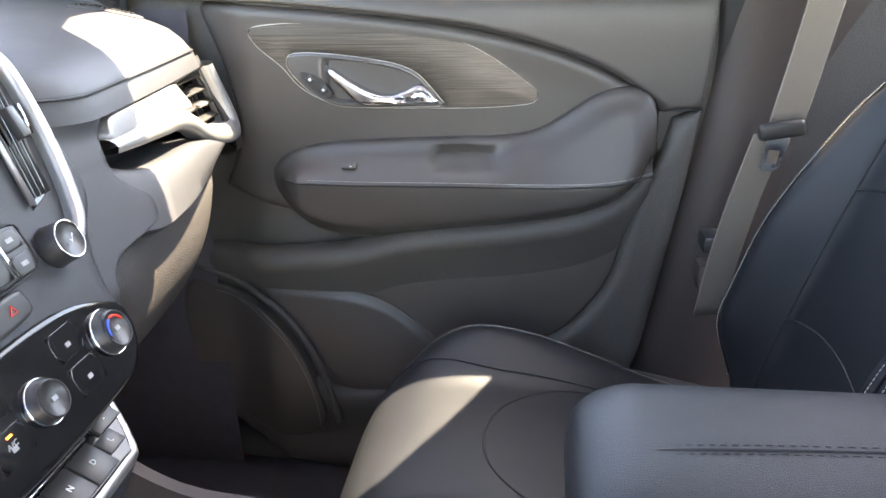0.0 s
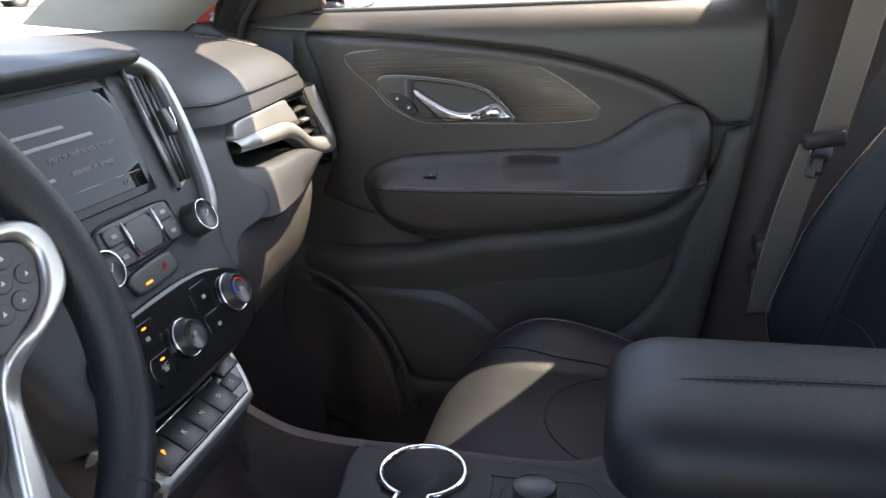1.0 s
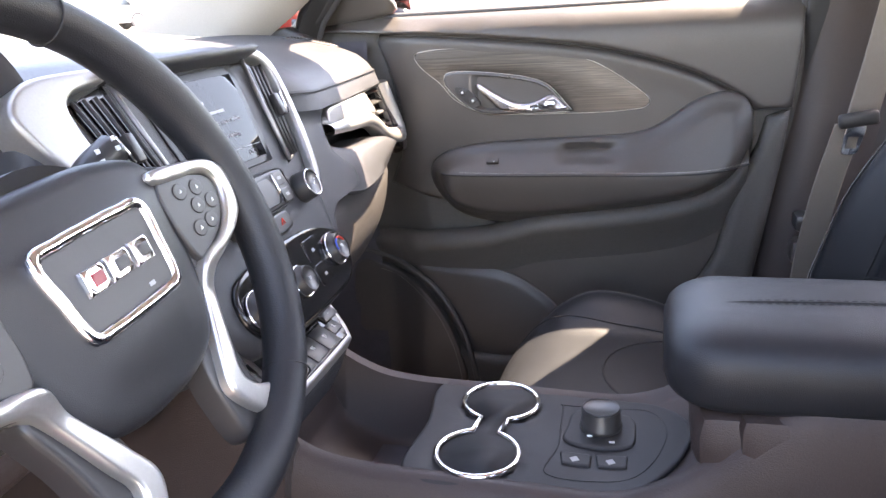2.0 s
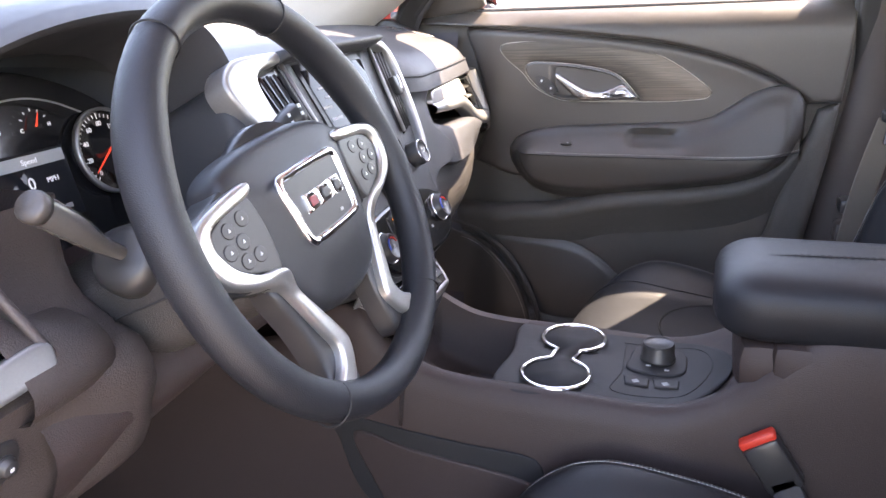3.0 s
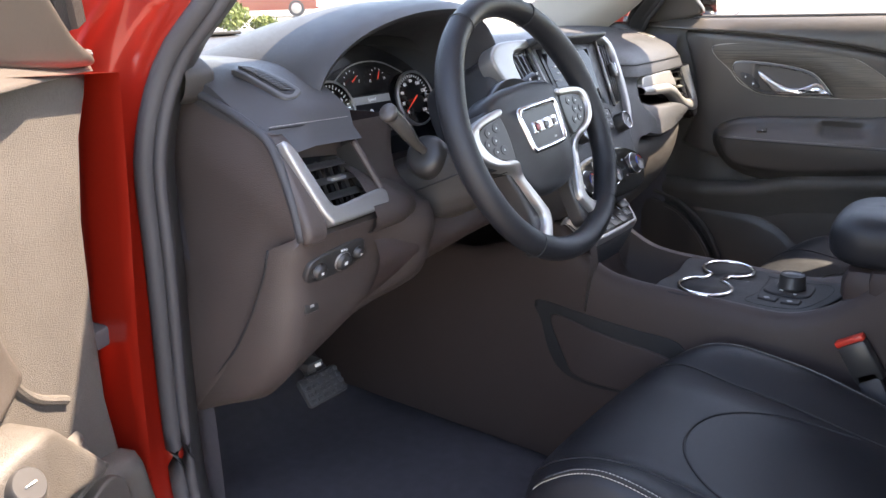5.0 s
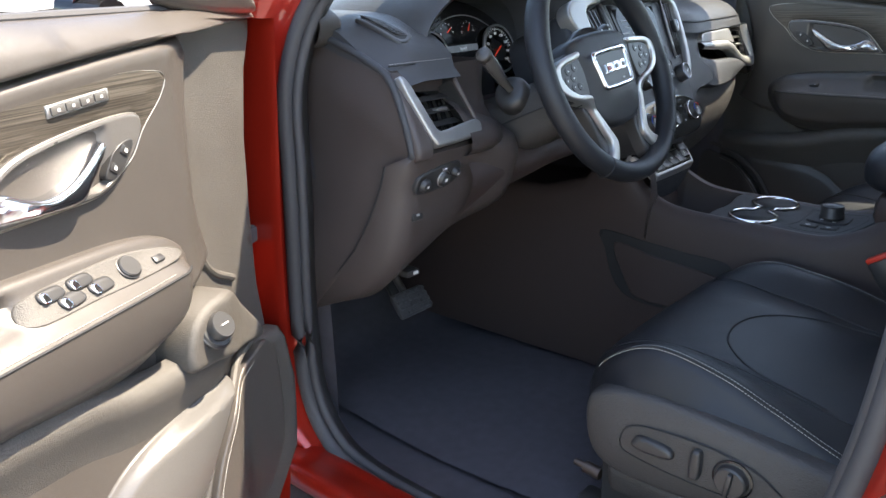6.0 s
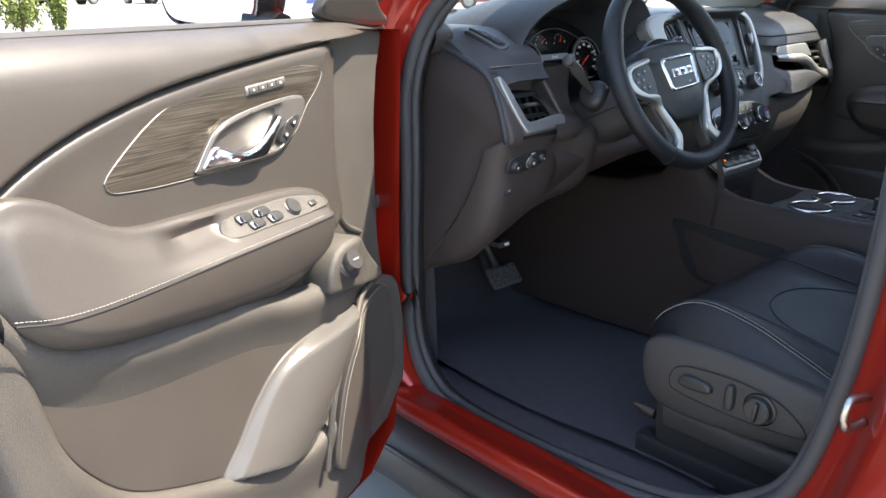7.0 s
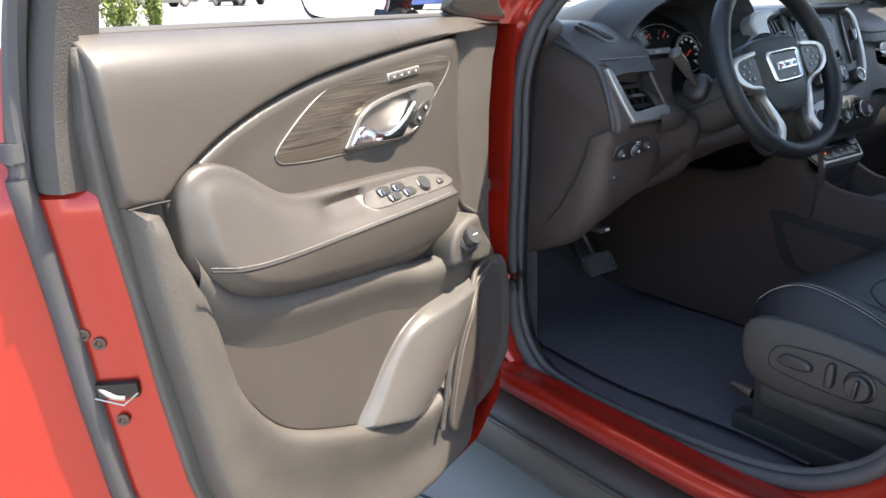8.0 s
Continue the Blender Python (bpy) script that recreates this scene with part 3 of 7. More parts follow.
BOWL = [(0.188, 0.975), (0.184, 0.986), (0.168, 1.006), (0.150, 1.024), (0.125, 1.036), (0.090, 1.044), (0.040, 1.051), (-0.010, 1.055), (-0.042, 1.054), (-0.052, 1.046), (-0.050, 1.030), (-0.034, 1.010), (-0.012, 0.992), (0.015, 0.977), (0.05, 0.972), (0.12, 0.973)]
ARM_TOP = [(0.513, 0.93), (0.511, 0.965), (0.498, 0.992), (0.472, 1.003), (0.445, 1.001), (0.41, 0.987), (0.37, 0.960), (0.335, 0.940), (0.29, 0.930), (0.20, 0.926), (0.10, 0.922), (0.01, 0.916), (-0.050, 0.903), (-0.085, 0.878)]
ARM_LOW = [(-0.088, 0.845), (-0.066, 0.806), (-0.030, 0.776), (0.03, 0.760), (0.11, 0.758), (0.20, 0.768), (0.30, 0.782), (0.39, 0.797), (0.455, 0.820), (0.497, 0.857), (0.511, 0.893)]
POCKET_RIM = [(0.505, 0.875), (0.478, 0.835), (0.44, 0.806), (0.38, 0.784), (0.30, 0.769), (0.20, 0.758), (0.12, 0.747), (0.06, 0.729), (0.0, 0.717), (-0.08, 0.710), (-0.17, 0.704), (-0.25, 0.700)]
POCKET_LOW = [(0.490, 0.845), (0.476, 0.79), (0.455, 0.70), (0.412, 0.63), (0.357, 0.582), (0.258, 0.536), (0.15, 0.497), (0.06, 0.472), (0.0, 0.469), (-0.05, 0.487), (-0.095, 0.53), (-0.145, 0.60), (-0.20, 0.652), (-0.25, 0.675)]
DOOR_REAR = [(0.572, 0.97), (0.560, 0.86), (0.540, 0.74), (0.512, 0.58), (0.47, 0.44), (0.42, 0.36), (0.34, 0.31), (0.20, 0.285), (0.0, 0.283), (-0.12, 0.30), (-0.20, 0.345)]
EDGE = [(0.590, 0.985), (0.571, 0.86), (0.553, 0.72), (0.530, 0.58), (0.492, 0.45), (0.44, 0.36)]
DOOR_FRONT = [(-0.255, 0.40), (-0.285, 0.47), (-0.29, 0.60), (-0.285, 0.66), (-0.262, 0.72), (-0.262, 0.85), (-0.268, 0.97), (-0.295, 1.09), (-0.345, 1.14)]
DOOR_FRONT_OPEN = [(-0.27, 0.36), (-0.335, 0.43), (-0.345, 0.56), (-0.325, 0.66), (-0.315, 0.74), (-0.318, 0.85), (-0.326, 0.97), (-0.345, 1.07), (-0.375, 1.14)]
HINGE = (-0.4168, -0.8640)
SWING = -1.1989


def arm_bulge(a, b, d):
    """The armrest's swell: a shelf at the stitched line, fuller towards the rear bolster."""
    line = 0.866 + 0.010 * step01(0.40, 0.52, a)
    if b < line:
        f = 0.5 + 0.5 * math.cos(min(1.0, (line - b) / 0.088) * math.pi / 2) ** 0.75
    else:
        reach = 0.062 + 0.075 * step01(0.25, 0.46, a)
        k = min(1.0, (b - line) / reach)
        f = (1 - k) ** (1.0 + 0.6 * step01(0.42, 0.2, a))
        f = max(f, 0.0)
    taper = step01(-0.105, -0.03, a) * (0.85 + 0.15 * step01(0.52, 0.40, a))
    cup = step01(0.162, 0.184, a) * step01(0.305, 0.245, a) * step01(0.878, 0.891, b) * step01(0.918, 0.903, b)
    return 0.050 * f * taper * step01(0.0, 0.036, d) - 0.014 * cup


def make_door(side):
    left = side < 0
    if left:
        MAP[0] = Matrix.Translation((HINGE[0], HINGE[1], 0)) @ Matrix.Rotation(SWING, 4, "Z") @ Matrix.Translation((-HINGE[0], -HINGE[1], 0)) @ Matrix.Diagonal((1, -1, 1, 1))
        door = thing("car_door", (HINGE[0], -HINGE[1], 0.6), "wide open red car door with grey-black lining and veneer inlay", "car door", "front doors")
    else:
        MAP[0] = None
        door = thing("car_door", (-0.40, 0.87, 0.6), "closed red car door with dark lining and veneer inlay", "car door", "front doors")

    def base(a, b, h):
        return (a, 0.742 - h + 0.028 * float(step01(-0.11, -0.20, a)) + 0.012 * float(step01(0.52, 0.28, b)), b)

    def lean(a, b, h):
        return (a, 0.742 - h + 0.22 * max(0.0, b - 1.105) + 0.9 * max(0.0, b - 1.134) + 0.028 * float(step01(-0.18, -0.38, a)), b)

    front = DOOR_FRONT_OPEN if left else DOOR_FRONT
    full = EDGE + DOOR_REAR[5:] + front + [(-0.30, 1.15), (0.0, 1.15), (0.3, 1.15), (0.59, 1.15), (0.594, 1.06)]
    part("backing_panel", patch(full, base, 0.0, 0.006, 0.03, smooth=False, n=140, drop=0.03), DOORHARD, door, "grained dark plastic lower lining")
    # upper belt pad, over a deep crease
    top = [(0.575, 0.972), (0.583, 1.06), (0.588, 1.163), (0.45, 1.163), (0.30, 1.162), (0.15, 1.161), (0.0, 1.161), (-0.15, 1.162), (-0.30, 1.164), (-0.395, 1.166)]
    o = [tuple(p) for p in curve_pts(CREASE, 60)] + top
    pad = part("belt_pad", patch(o, lean, 0.0225, 0.007, 0.022, smooth=False, n=190, drop=0.0), DOORPAD, door, "soft grained dark grey upper pad")
    line = curve_pts([(0.575, 0.970), (0.545, 0.970), (0.518, 0.969)], 8)
    part("pad_joint", tube([(x, 0.7205, z) for x, z in line], 0.0016, 6), SEAM, pad)
    ledge = [(x, 0.742 + 0.22 * 0.06 + 0.014, 1.163) for x in np.linspace(-0.38, 0.585, 20)]
    part("window_strip", tube(ledge, 0.006, 8), RUBBER, door, "black rubber window wiper strip")
    # middle panel that carries the inlay
    fc = [(-0.200, 1.118), (-0.182, 1.075), (-0.160, 1.01), (-0.150, 0.94), (-0.160, 0.89), (-0.19, 0.83)]
    cr = [(x, z - 0.004) for x, z in curve_pts(CREASE, 30) if x > -0.195]
    o = fc[::-1] + cr + [(0.512, 0.92), (0.45, 0.84), (0.3, 0.80), (0.1, 0.775), (-0.02, 0.80), (-0.08, 0.80)]
    part("middle_panel", patch(o, base, 0.0165, 0.013, 0.014, smooth=False, n=170, shape=lambda a, b, d: -0.003 * float(step01(0.0, 0.05, d))), DOORPAD, door, "soft grained dark grey middle lining")
    # armrest
    o = ARM_TOP + ARM_LOW

    def arm_swell(a, b, d):
        return (0.82 if left else 1.0) * arm_bulge(a, b, d)
    arm = part("armrest", patch(o, base, 0.031, 0.010, 0.0065, n=150, shape=arm_swell), DOORPAD, door, "padded stitched armrest")

    def on_arm(a, b, extra=0.0):
        return base(a, b, 0.031 + arm_swell(a, b, 0.05) + extra)
    seam = curve_pts([(-0.055, 0.868), (0.05, 0.866), (0.2, 0.866), (0.36, 0.866), (0.45, 0.871), (0.505, 0.884)], 90)
    part("seam", tube([on_arm(a, b - 0.002, -0.0002) for a, b in seam], 0.0016, 6), SEAM, arm)
    part("stitching", stitches([on_arm(a, b + 0.003, 0.0006) for a, b in seam[6:]], (0, -1, 0.3)), THREAD, arm, "pale stitching")
    # veneer inlay with a thin bright rim
    inlay = part("veneer_inlay", patch(TRIM, base, 0.0152, 0.0015, 0.010, n=110, shape=lambda a, b, d: 0.0015 * float(step01(0.0, 0.04, d)), drop=-0.004, holes=[BOWL]), WOOD_L if left else WOOD, door, "dark open-grained veneer inlay")
    rim = curve_pts(TRIM, 120, True)
    part("inlay_rim", tube([base(a, b, 0.0146) for a, b in rim], 0.0008, 6, closed=True), STEEL, inlay, "thin satin metal rim")
    # door pull in its bowl
    bowl = part("handle_bowl", patch(BOWL, base, 0.0225, 0.004, 0.005, n=100, shape=lambda a, b, d: -0.016 * float(step01(0.005, 0.012, d)) * float(step01(0.000, 0.022, a)) * float(step01(0.978, 0.988, b)), drop=-0.004), SMOOTHG, door, "smooth grey bowl behind the pull")
    part("bowl_rim", tube([base(a, b, 0.0190) for a, b in curve_pts(BOWL, 90, True)], 0.0009, 6, closed=True), STEEL, bowl)
    paddle = [(0.183, 0.979), (0.174, 0.994), (0.163, 1.004), (0.150, 1.007), (0.132, 0.999), (0.112, 0.9925), (0.094, 0.993), (0.074, 0.999), (0.049, 1.012), (0.030, 1.024), (0.016, 1.032), (0.010, 1.028), (0.022, 1.013), (0.042, 0.994), (0.064, 0.9775), (0.10, 0.976), (0.145, 0.977)]
    part("pull", patch(paddle, base, 0.0270, 0.006, 0.005, n=90, drop=-0.004, shape=lambda a, b, d: 0.008 * math.sin(math.pi * min(1, max(0, (a - 0.005) / 0.15))) - 0.012 * float(step01(0.105, 0.135, a)) * float(step01(0.004, 0.013, d))), SATIN_CHROME, bowl, "broad bright chrome door pull")
    plate = [(0.018, 0.992), (0.010, 1.006), (0.002, 1.016), (-0.012, 1.024), (-0.028, 1.027), (-0.031, 1.020), (-0.020, 1.006), (-0.006, 0.994), (0.008, 0.988)]
    lock = part("lock_plate", patch(plate, base, 0.0240, 0.001, 0.01, n=40, drop=-0.012), SMOOTHP, bowl)
    for k, (a, b) in enumerate(((-0.016, 1.016), (0.004, 1.000))):
        key = part("lock_button", rbox(base(a, b, 0.0235), (0.013, 0.005, 0.011), 0.002, pose(0, 0, 0, 0, -38, 0)), SMOOTHP, lock)
        part("symbol", rbox(base(a, b, 0.0262), (0.004, 0.0008, 0.004), 0, pose(0, 0, 0, 0, -38, 0)), WHITE_MARK, key)
    # pocket rim, recess and lower surround
    rimline = curve_pts(POCKET_RIM, 60)
    rings = []
    for a, b in rimline:
        ends = float(step01(-0.26, -0.20, a))
        prof = [(0.030, 0.020), (0.026, 0.042), (0.014, 0.053), (0.002, 0.055), (-0.010, 0.050), (-0.026, 0.041), (-0.045, 0.032), (-0.065, 0.025), (-0.08, 0.020)]
        rings.append([base(a, b + u, (h * 0.80 if left else h) * (0.4 + 0.6 * ends)) for u, h in prof])
    bm = loft(rings)
    bmesh.ops.recalc_face_normals(bm, faces=bm.faces[:])
    part("pocket_rim", bm, DOORHARD, door, "grained plastic ridge above the map pocket", angle=60)
    o = [tuple(p) for p in curve_pts(POCKET_LOW, 60)] + front[:4][::-1] + DOOR_REAR[::-1] + [(0.535, 0.955), (0.522, 0.905)]
    part("lower_surround", patch(o, base, 0.040, 0.018, 0.02, smooth=False, n=220, shape=lambda a, b, d: -0.012 * float(step01(0.015, 0.10, d))), DOORHARD, door, "grained dark plastic map pocket wall")
    o = [tuple(p) for p in curve_pts(POCKET_RIM, 40)] + [tuple(p) for p in curve_pts(POCKET_LOW, 40)[::-1]]
    part("pocket_panel", patch(o, base, 0.022, 0.003, 0.02, smooth=False, n=160, drop=0.0), DOORPAD, door, "smooth dark panel inside the map pocket")
    holder = [(0.222, 0.510), (0.178, 0.560), (0.134, 0.605), (0.085, 0.640), (0.03, 0.658), (-0.06, 0.668), (-0.150, 0.672), (-0.125, 0.630), (-0.085, 0.570), (-0.045, 0.505), (0.0, 0.455), (0.075, 0.455), (0.15, 0.480)]

    # Gleam of the sunlit holder put into colour and swell; closed door's stays dull.
    def holder_swell(a, b, d):
        u = (a - 0.03) * 0.62 + (b - 0.56) * 0.78
        return (0.028 if left else 0.010) * max(0.0, 1 - ((u - 0.004) / 0.105) ** 2) * float(step01(0.0, 0.020, d))
    part("bottle_holder", patch(holder, base, 0.0255, 0.003, 0.0045, n=150, shape=holder_swell), SMOOTHG if left else DOORPAD, door, "smooth shiny bottle holder")
    flap = [(-0.034, 0.410), (-0.045, 0.470), (-0.064, 0.530), (-0.094, 0.582), (-0.130, 0.620), (-0.175, 0.645), (-0.220, 0.661), (-0.258, 0.668), (-0.282, 0.63), (-0.283, 0.50), (-0.245, 0.43), (-0.165, 0.372), (-0.09, 0.365), (-0.05, 0.378)]
    fl = part("kick_insert", patch(flap, base, 0.045, 0.004, 0.02, n=90, drop=0.0), DOORPAD, door, "stitched leather-look insert")
    st = curve_pts([(-0.040, 0.395), (-0.042, 0.43), (-0.054, 0.490), (-0.080, 0.553), (-0.118, 0.604), (-0.165, 0.635), (-0.215, 0.652)], 40)
    part("stitching", stitches([base(a - 0.006, b - 0.002, 0.0452) for a, b in st], (0, -1, 0)), THREAD, fl)
    ridge = curve_pts([(-0.012, 0.40), (-0.022, 0.46), (-0.040, 0.525), (-0.072, 0.588), (-0.112, 0.635), (-0.165, 0.664), (-0.22, 0.682), (-0.25, 0.690)], 40)
    part("insert_ridge", tube([base(a, b, 0.040) for a, b in ridge], 0.006, 8), DOORHARD, fl)
    # front end return
    crv = curve_pts([(-0.185, 1.11), (-0.165, 1.04), (-0.155, 0.94), (-0.160, 0.86), (-0.20, 0.80), (-0.25, 0.77)], 40)
    if left:
        part("front_rib", tube([base(a, b, 0.001) for a, b in crv], 0.006, 8), DOORHARD, door)
    if left:
        knobset = [(-0.036, 0.730), (-0.042, 0.768), (-0.066, 0.795), (-0.11, 0.804), (-0.155, 0.794), (-0.195, 0.755), (-0.240, 0.695), (-0.20, 0.690), (-0.10, 0.716), (-0.055, 0.722)]
        house = part("knob_housing", patch(knobset, base, 0.058, 0.010, 0.01, n=60), DOORHARD, door, "grained housing of the tailgate knob")
        m = turned((0.05, -0.85, 0.55), base(-0.088, 0.766, 0.056))
        kn = part("tailgate_knob", lathe([(0.0255, -0.004), (0.0255, 0.004), (0.0240, 0.006), (0.019, 0.0065), (0.0185, 0.018), (0.017, 0.020), (0.0, 0.020)], m, 36), SMOOTHP, house, "round black knob")
        part("knob_ring", lathe([(0.0275, 0.0), (0.0275, 0.002), (0.0258, 0.003), (0.0258, 0.0)], m, 36), SMOOTHP, kn)
        part("symbol", rbox(m @ Vector((0, 0, 0.0203)), (0.012, 0.0015, 0.005), 0, m.to_3x3().to_4x4()), WHITE_MARK, kn)
        # window switches in their panel on the armrest
        sw = [(0.172, 0.8835), (0.175, 0.902), (0.155, 0.909), (0.09, 0.9105), (0.030, 0.909), (-0.03, 0.898), (-0.055, 0.886), (-0.04, 0.8815), (0.02, 0.880), (0.09, 0.8815)]
        plate = part("switch_panel", patch(sw, on_arm, 0.0022, 0.0015, 0.008, n=90), DOORHARD, arm, "grained window switch panel")
        for k, (a, b) in enumerate(((0.138, 0.9035), (0.120, 0.8925), (0.100, 0.9035), (0.080, 0.8925))):
            key = part("window_switch", patch([(a - 0.014, b - 0.0050), (a + 0.012, b - 0.0055), (a + 0.014, b + 0.0045), (a - 0.012, b + 0.0050)], on_arm, 0.0066, 0.003, 0.006, n=28, drop=-0.001), SMOOTHP, plate)
            part("chrome_tip", patch([(a + 0.004, b - 0.0042), (a + 0.0125, b - 0.0046), (a + 0.0135, b + 0.0036), (a + 0.006, b + 0.0040)], on_arm, 0.0082, 0.002, 0.004, n=20, drop=-0.004), CHROME, key)
        p = Vector(on_arm(0.034, 0.895, 0.002))
        mm = turned((0, -0.75, 0.65), p)
        mk = part("mirror_switch", lathe([(0.0135, 0), (0.0135, 0.004), (0.012, 0.0055), (0.0, 0.0055)], mm, 28), SMOOTHP, plate)
        part("mirror_ring", lathe([(0.0150, 0), (0.0150, 0.002), (0.0138, 0.0025), (0.0138, 0)], mm, 28), SMOOTHP, mk)
        part("fold_switch", rbox(on_arm(-0.010, 0.891, 0.003), (0.016, 0.010, 0.005), 0.002, pose(0, 0, 0, 40, 0, 0)), SMOOTHP, plate)
        # seat memory keys set into the inlay
        mem = [(0.075, 1.066), (0.075, 1.079), (-0.012, 1.086), (-0.012, 1.073)]
        frame_p = part("memory_panel", patch(mem, base, 0.0185, 0.001, 0.01, smooth=False, n=40, drop=-0.008), SILVER, inlay, "row of four small seat memory keys")
        for k in range(4):
            t = (k + 0.5) / 4
            a, b = lerp(0.072, -0.009, t), lerp(1.0725, 1.0795, t)
            key = part("memory_key", rbox(base(a, b, 0.0188), (0.0185, 0.003, 0.0090), 0.001, pose(0, 0, 0, 0, 4.5, 0)), SMOOTHG, frame_p)
            part("symbol", rbox(base(a, b, 0.0206), (0.003, 0.0006, 0.003), 0), WHITE_MARK, key)
    else:
        part("window_switch", rbox(on_arm(0.045, 0.889, 0.003), (0.024, 0.012, 0.005), 0.002, pose(0, 0, 0, 40, 0, 0)), DOORPAD, arm)
        part("switch_lamp", rbox(on_arm(0.048, 0.889, 0.008), (0.003, 0.003, 0.001), 0), WHITE_MARK, arm)
    # painted shell, rear shut face, seal, latch
    sh = [(0.592, 0.985), (0.573, 0.86), (0.555, 0.72), (0.533, 0.58), (0.50, 0.45), (0.45, 0.35), (0.36, 0.285), (0.20, 0.262), (0.0, 0.26), (-0.2, 0.27), (-0.30, 0.33), (-0.34, 0.5), (-0.36, 0.8), (-0.385, 1.0), (-0.40, 1.14), (-0.2, 1.15), (0.2, 1.15), (0.50, 1.15), (0.545, 1.02)]
    cen = np.array([0.1, 0.8])

    def shell_ring(dx, y, grow):
        out = []
        for x, z in densify(np.array(sh), 0.03):
            rear = float(step01(0.2, 0.5, x)) * (1.0 + 0.9 * max(0.0, 0.98 - z))
            q = np.array([x, z])
            n = (q - cen) / np.linalg.norm(q - cen)
            g = grow if z < 1.12 else 0.0
            q = q + n * g * (1 - rear) + np.array([dx * rear, 0])
            out.append((q[0], y - 0.10 * float(step01(0.62, 0.25, q[1])) * float(step01(0.84, 0.90, y)), q[1]))
        return out
    rows = [shell_ring(-0.02, 0.746, 0.0), shell_ring(0.0, 0.752, 0.0), shell_ring(0.008, 0.769, 0.003), shell_ring(0.012, 0.773, 0.005), shell_ring(0.034, 0.806, 0.01), shell_ring(0.036, 0.815, 0.012), shell_ring(0.037, 0.828, 0.014), shell_ring(0.055, 0.842, 0.03), shell_ring(0.10, 0.872, 0.045), shell_ring(0.155, 0.900, 0.05), shell_ring(0.162, 0.906, 0.05), shell_ring(0.158, 0.916, 0.05), shell_ring(0.10, 0.924, 0.02)]
    bm = loft(rows, around=True)
    bmesh.ops.recalc_face_normals(bm, faces=bm.faces[:])
    part("shell", bm, RED, door, "glossy red painted door edge", angle=50)
    skin = patch([(p[0], p[2]) for p in rows[-1]], lambda a, b, h: (a, 0.924 + h - 0.10 * float(step01(0.62, 0.25, b)), b), 0.012, 0.01, 0.06, smooth=False, n=80, shape=lambda a, b, d: 0.02 * float(step01(0, 0.2, d)))
    part("outer_skin", skin, RED, door, "glossy red outer door skin")
    sealpath = [(p[0] + 0.004, p[1], p[2]) for p in shell_ring(0.038, 0.820, 0.014) if p[2] < 1.06]
    k0 = int(np.argmax([p[0] + p[2] for p in sealpath]))
    sealpath = sealpath[k0:] + sealpath[:k0]
    part("door_seal", tube(curve_pts([(0.634, 0.822, 1.05), (0.636, 0.822, 1.01)] + [p for p in sealpath if p[0] > -0.2 and p[2] < 0.99], 70), 0.0155, 10), RUBBER, door, "grey-black rubber seal along the door edge")
    lx, lz = 0.588, 0.735
    lt = part("latch", rbox((lx - 0.004, 0.786, lz), (0.014, 0.054, 0.024), 0.005, pose(0, 0, 0, 0, 9, -36)), GLOSS, door, "dark latch mouth with bright claw")
    part("latch_claw", tube(curve_pts([(lx - 0.004, 0.775, lz - 0.010), (lx + 0.006, 0.787, lz - 0.006), (lx + 0.012, 0.800, lz + 0.004)], 14), 0.0035, 8), STEEL, lt)
    part("latch_rim", tube([(lx - 0.014, 0.762, lz - 0.004), (lx - 0.004, 0.780, lz - 0.021), (lx + 0.022, 0.812, lz - 0.006)], 0.0013, 6), STEEL, lt)
    for y, z in ((0.792, 0.800), (0.806, 0.812), (0.790, 0.690)):
        x = 0.575 + (z - 0.75) * 0.10 + (y - 0.77) * 0.66
        part("screw", lathe([(0.0085, 0), (0.0080, 0.0025), (0.0045, 0.003), (0.003, 0.001), (0, 0.001)], turned((0.75, -0.66, 0), (x, y, z)), 16), DARKBOLT, door, "dark bolt head")
    # window frame: rear upright, roof rail, sloping front
    fr = curve_pts([(0.576, 0.798, 0.992), (0.572, 0.792, 1.10), (0.566, 0.765, 1.22), (0.555, 0.685, 1.42), (0.50, 0.625, 1.545), (0.25, 0.595, 1.610), (-0.05, 0.605, 1.585), (-0.215, 0.680, 1.40), (-0.335, 0.775, 1.19)], 70)
    rings = []
    for i, p in enumerate(fr):
        t = fr[min(i + 1, len(fr) - 1)] - fr[max(i - 1, 0)]
        t /= np.linalg.norm(t)
        nrm = np.cross(t, (0, 1, 0))
        nrm /= np.linalg.norm(nrm)
        w = 0.064 - 0.018 * float(step01(0.0, 0.16, i / len(fr))) - 0.014 * float(step01(0.2, 0.5, i / len(fr)))
        flat = 1.0 - 0.6 * float(step01(0.1, 0.3, i / len(fr))) * float(step01(1.0, 0.85, i / len(fr)))
        rings.append([p + nrm * u * w + np.array([0, v * flat, 0]) for u, v in ((-0.8, -0.012), (-0.72, -0.030), (-0.2, -0.030), (-0.12, -0.022), (0.4, -0.020), (0.62, 0.0), (0.64, 0.045), (0.2, 0.06), (-0.7, 0.06))])
    bm = loft(rings, around=True, caps=True)
    bmesh.ops.recalc_face_normals(bm, faces=bm.faces[:])
    part("window_frame", bm, HARD, door, "matt black window frame")
    fseal = [p + np.array([0.058 - 0.012 * float(step01(0, 12, i)), 0.024, 0]) if i < 30 else p + np.array([0, 0.02, 0.012]) for i, p in enumerate(fr)]
    part("frame_seal", tube(fseal, 0.013, 8), RUBBER, door)
    sail = [(-0.375, 1.150), (-0.165, 1.168), (-0.172, 1.22), (-0.20, 1.29), (-0.24, 1.275), (-0.33, 1.19)]
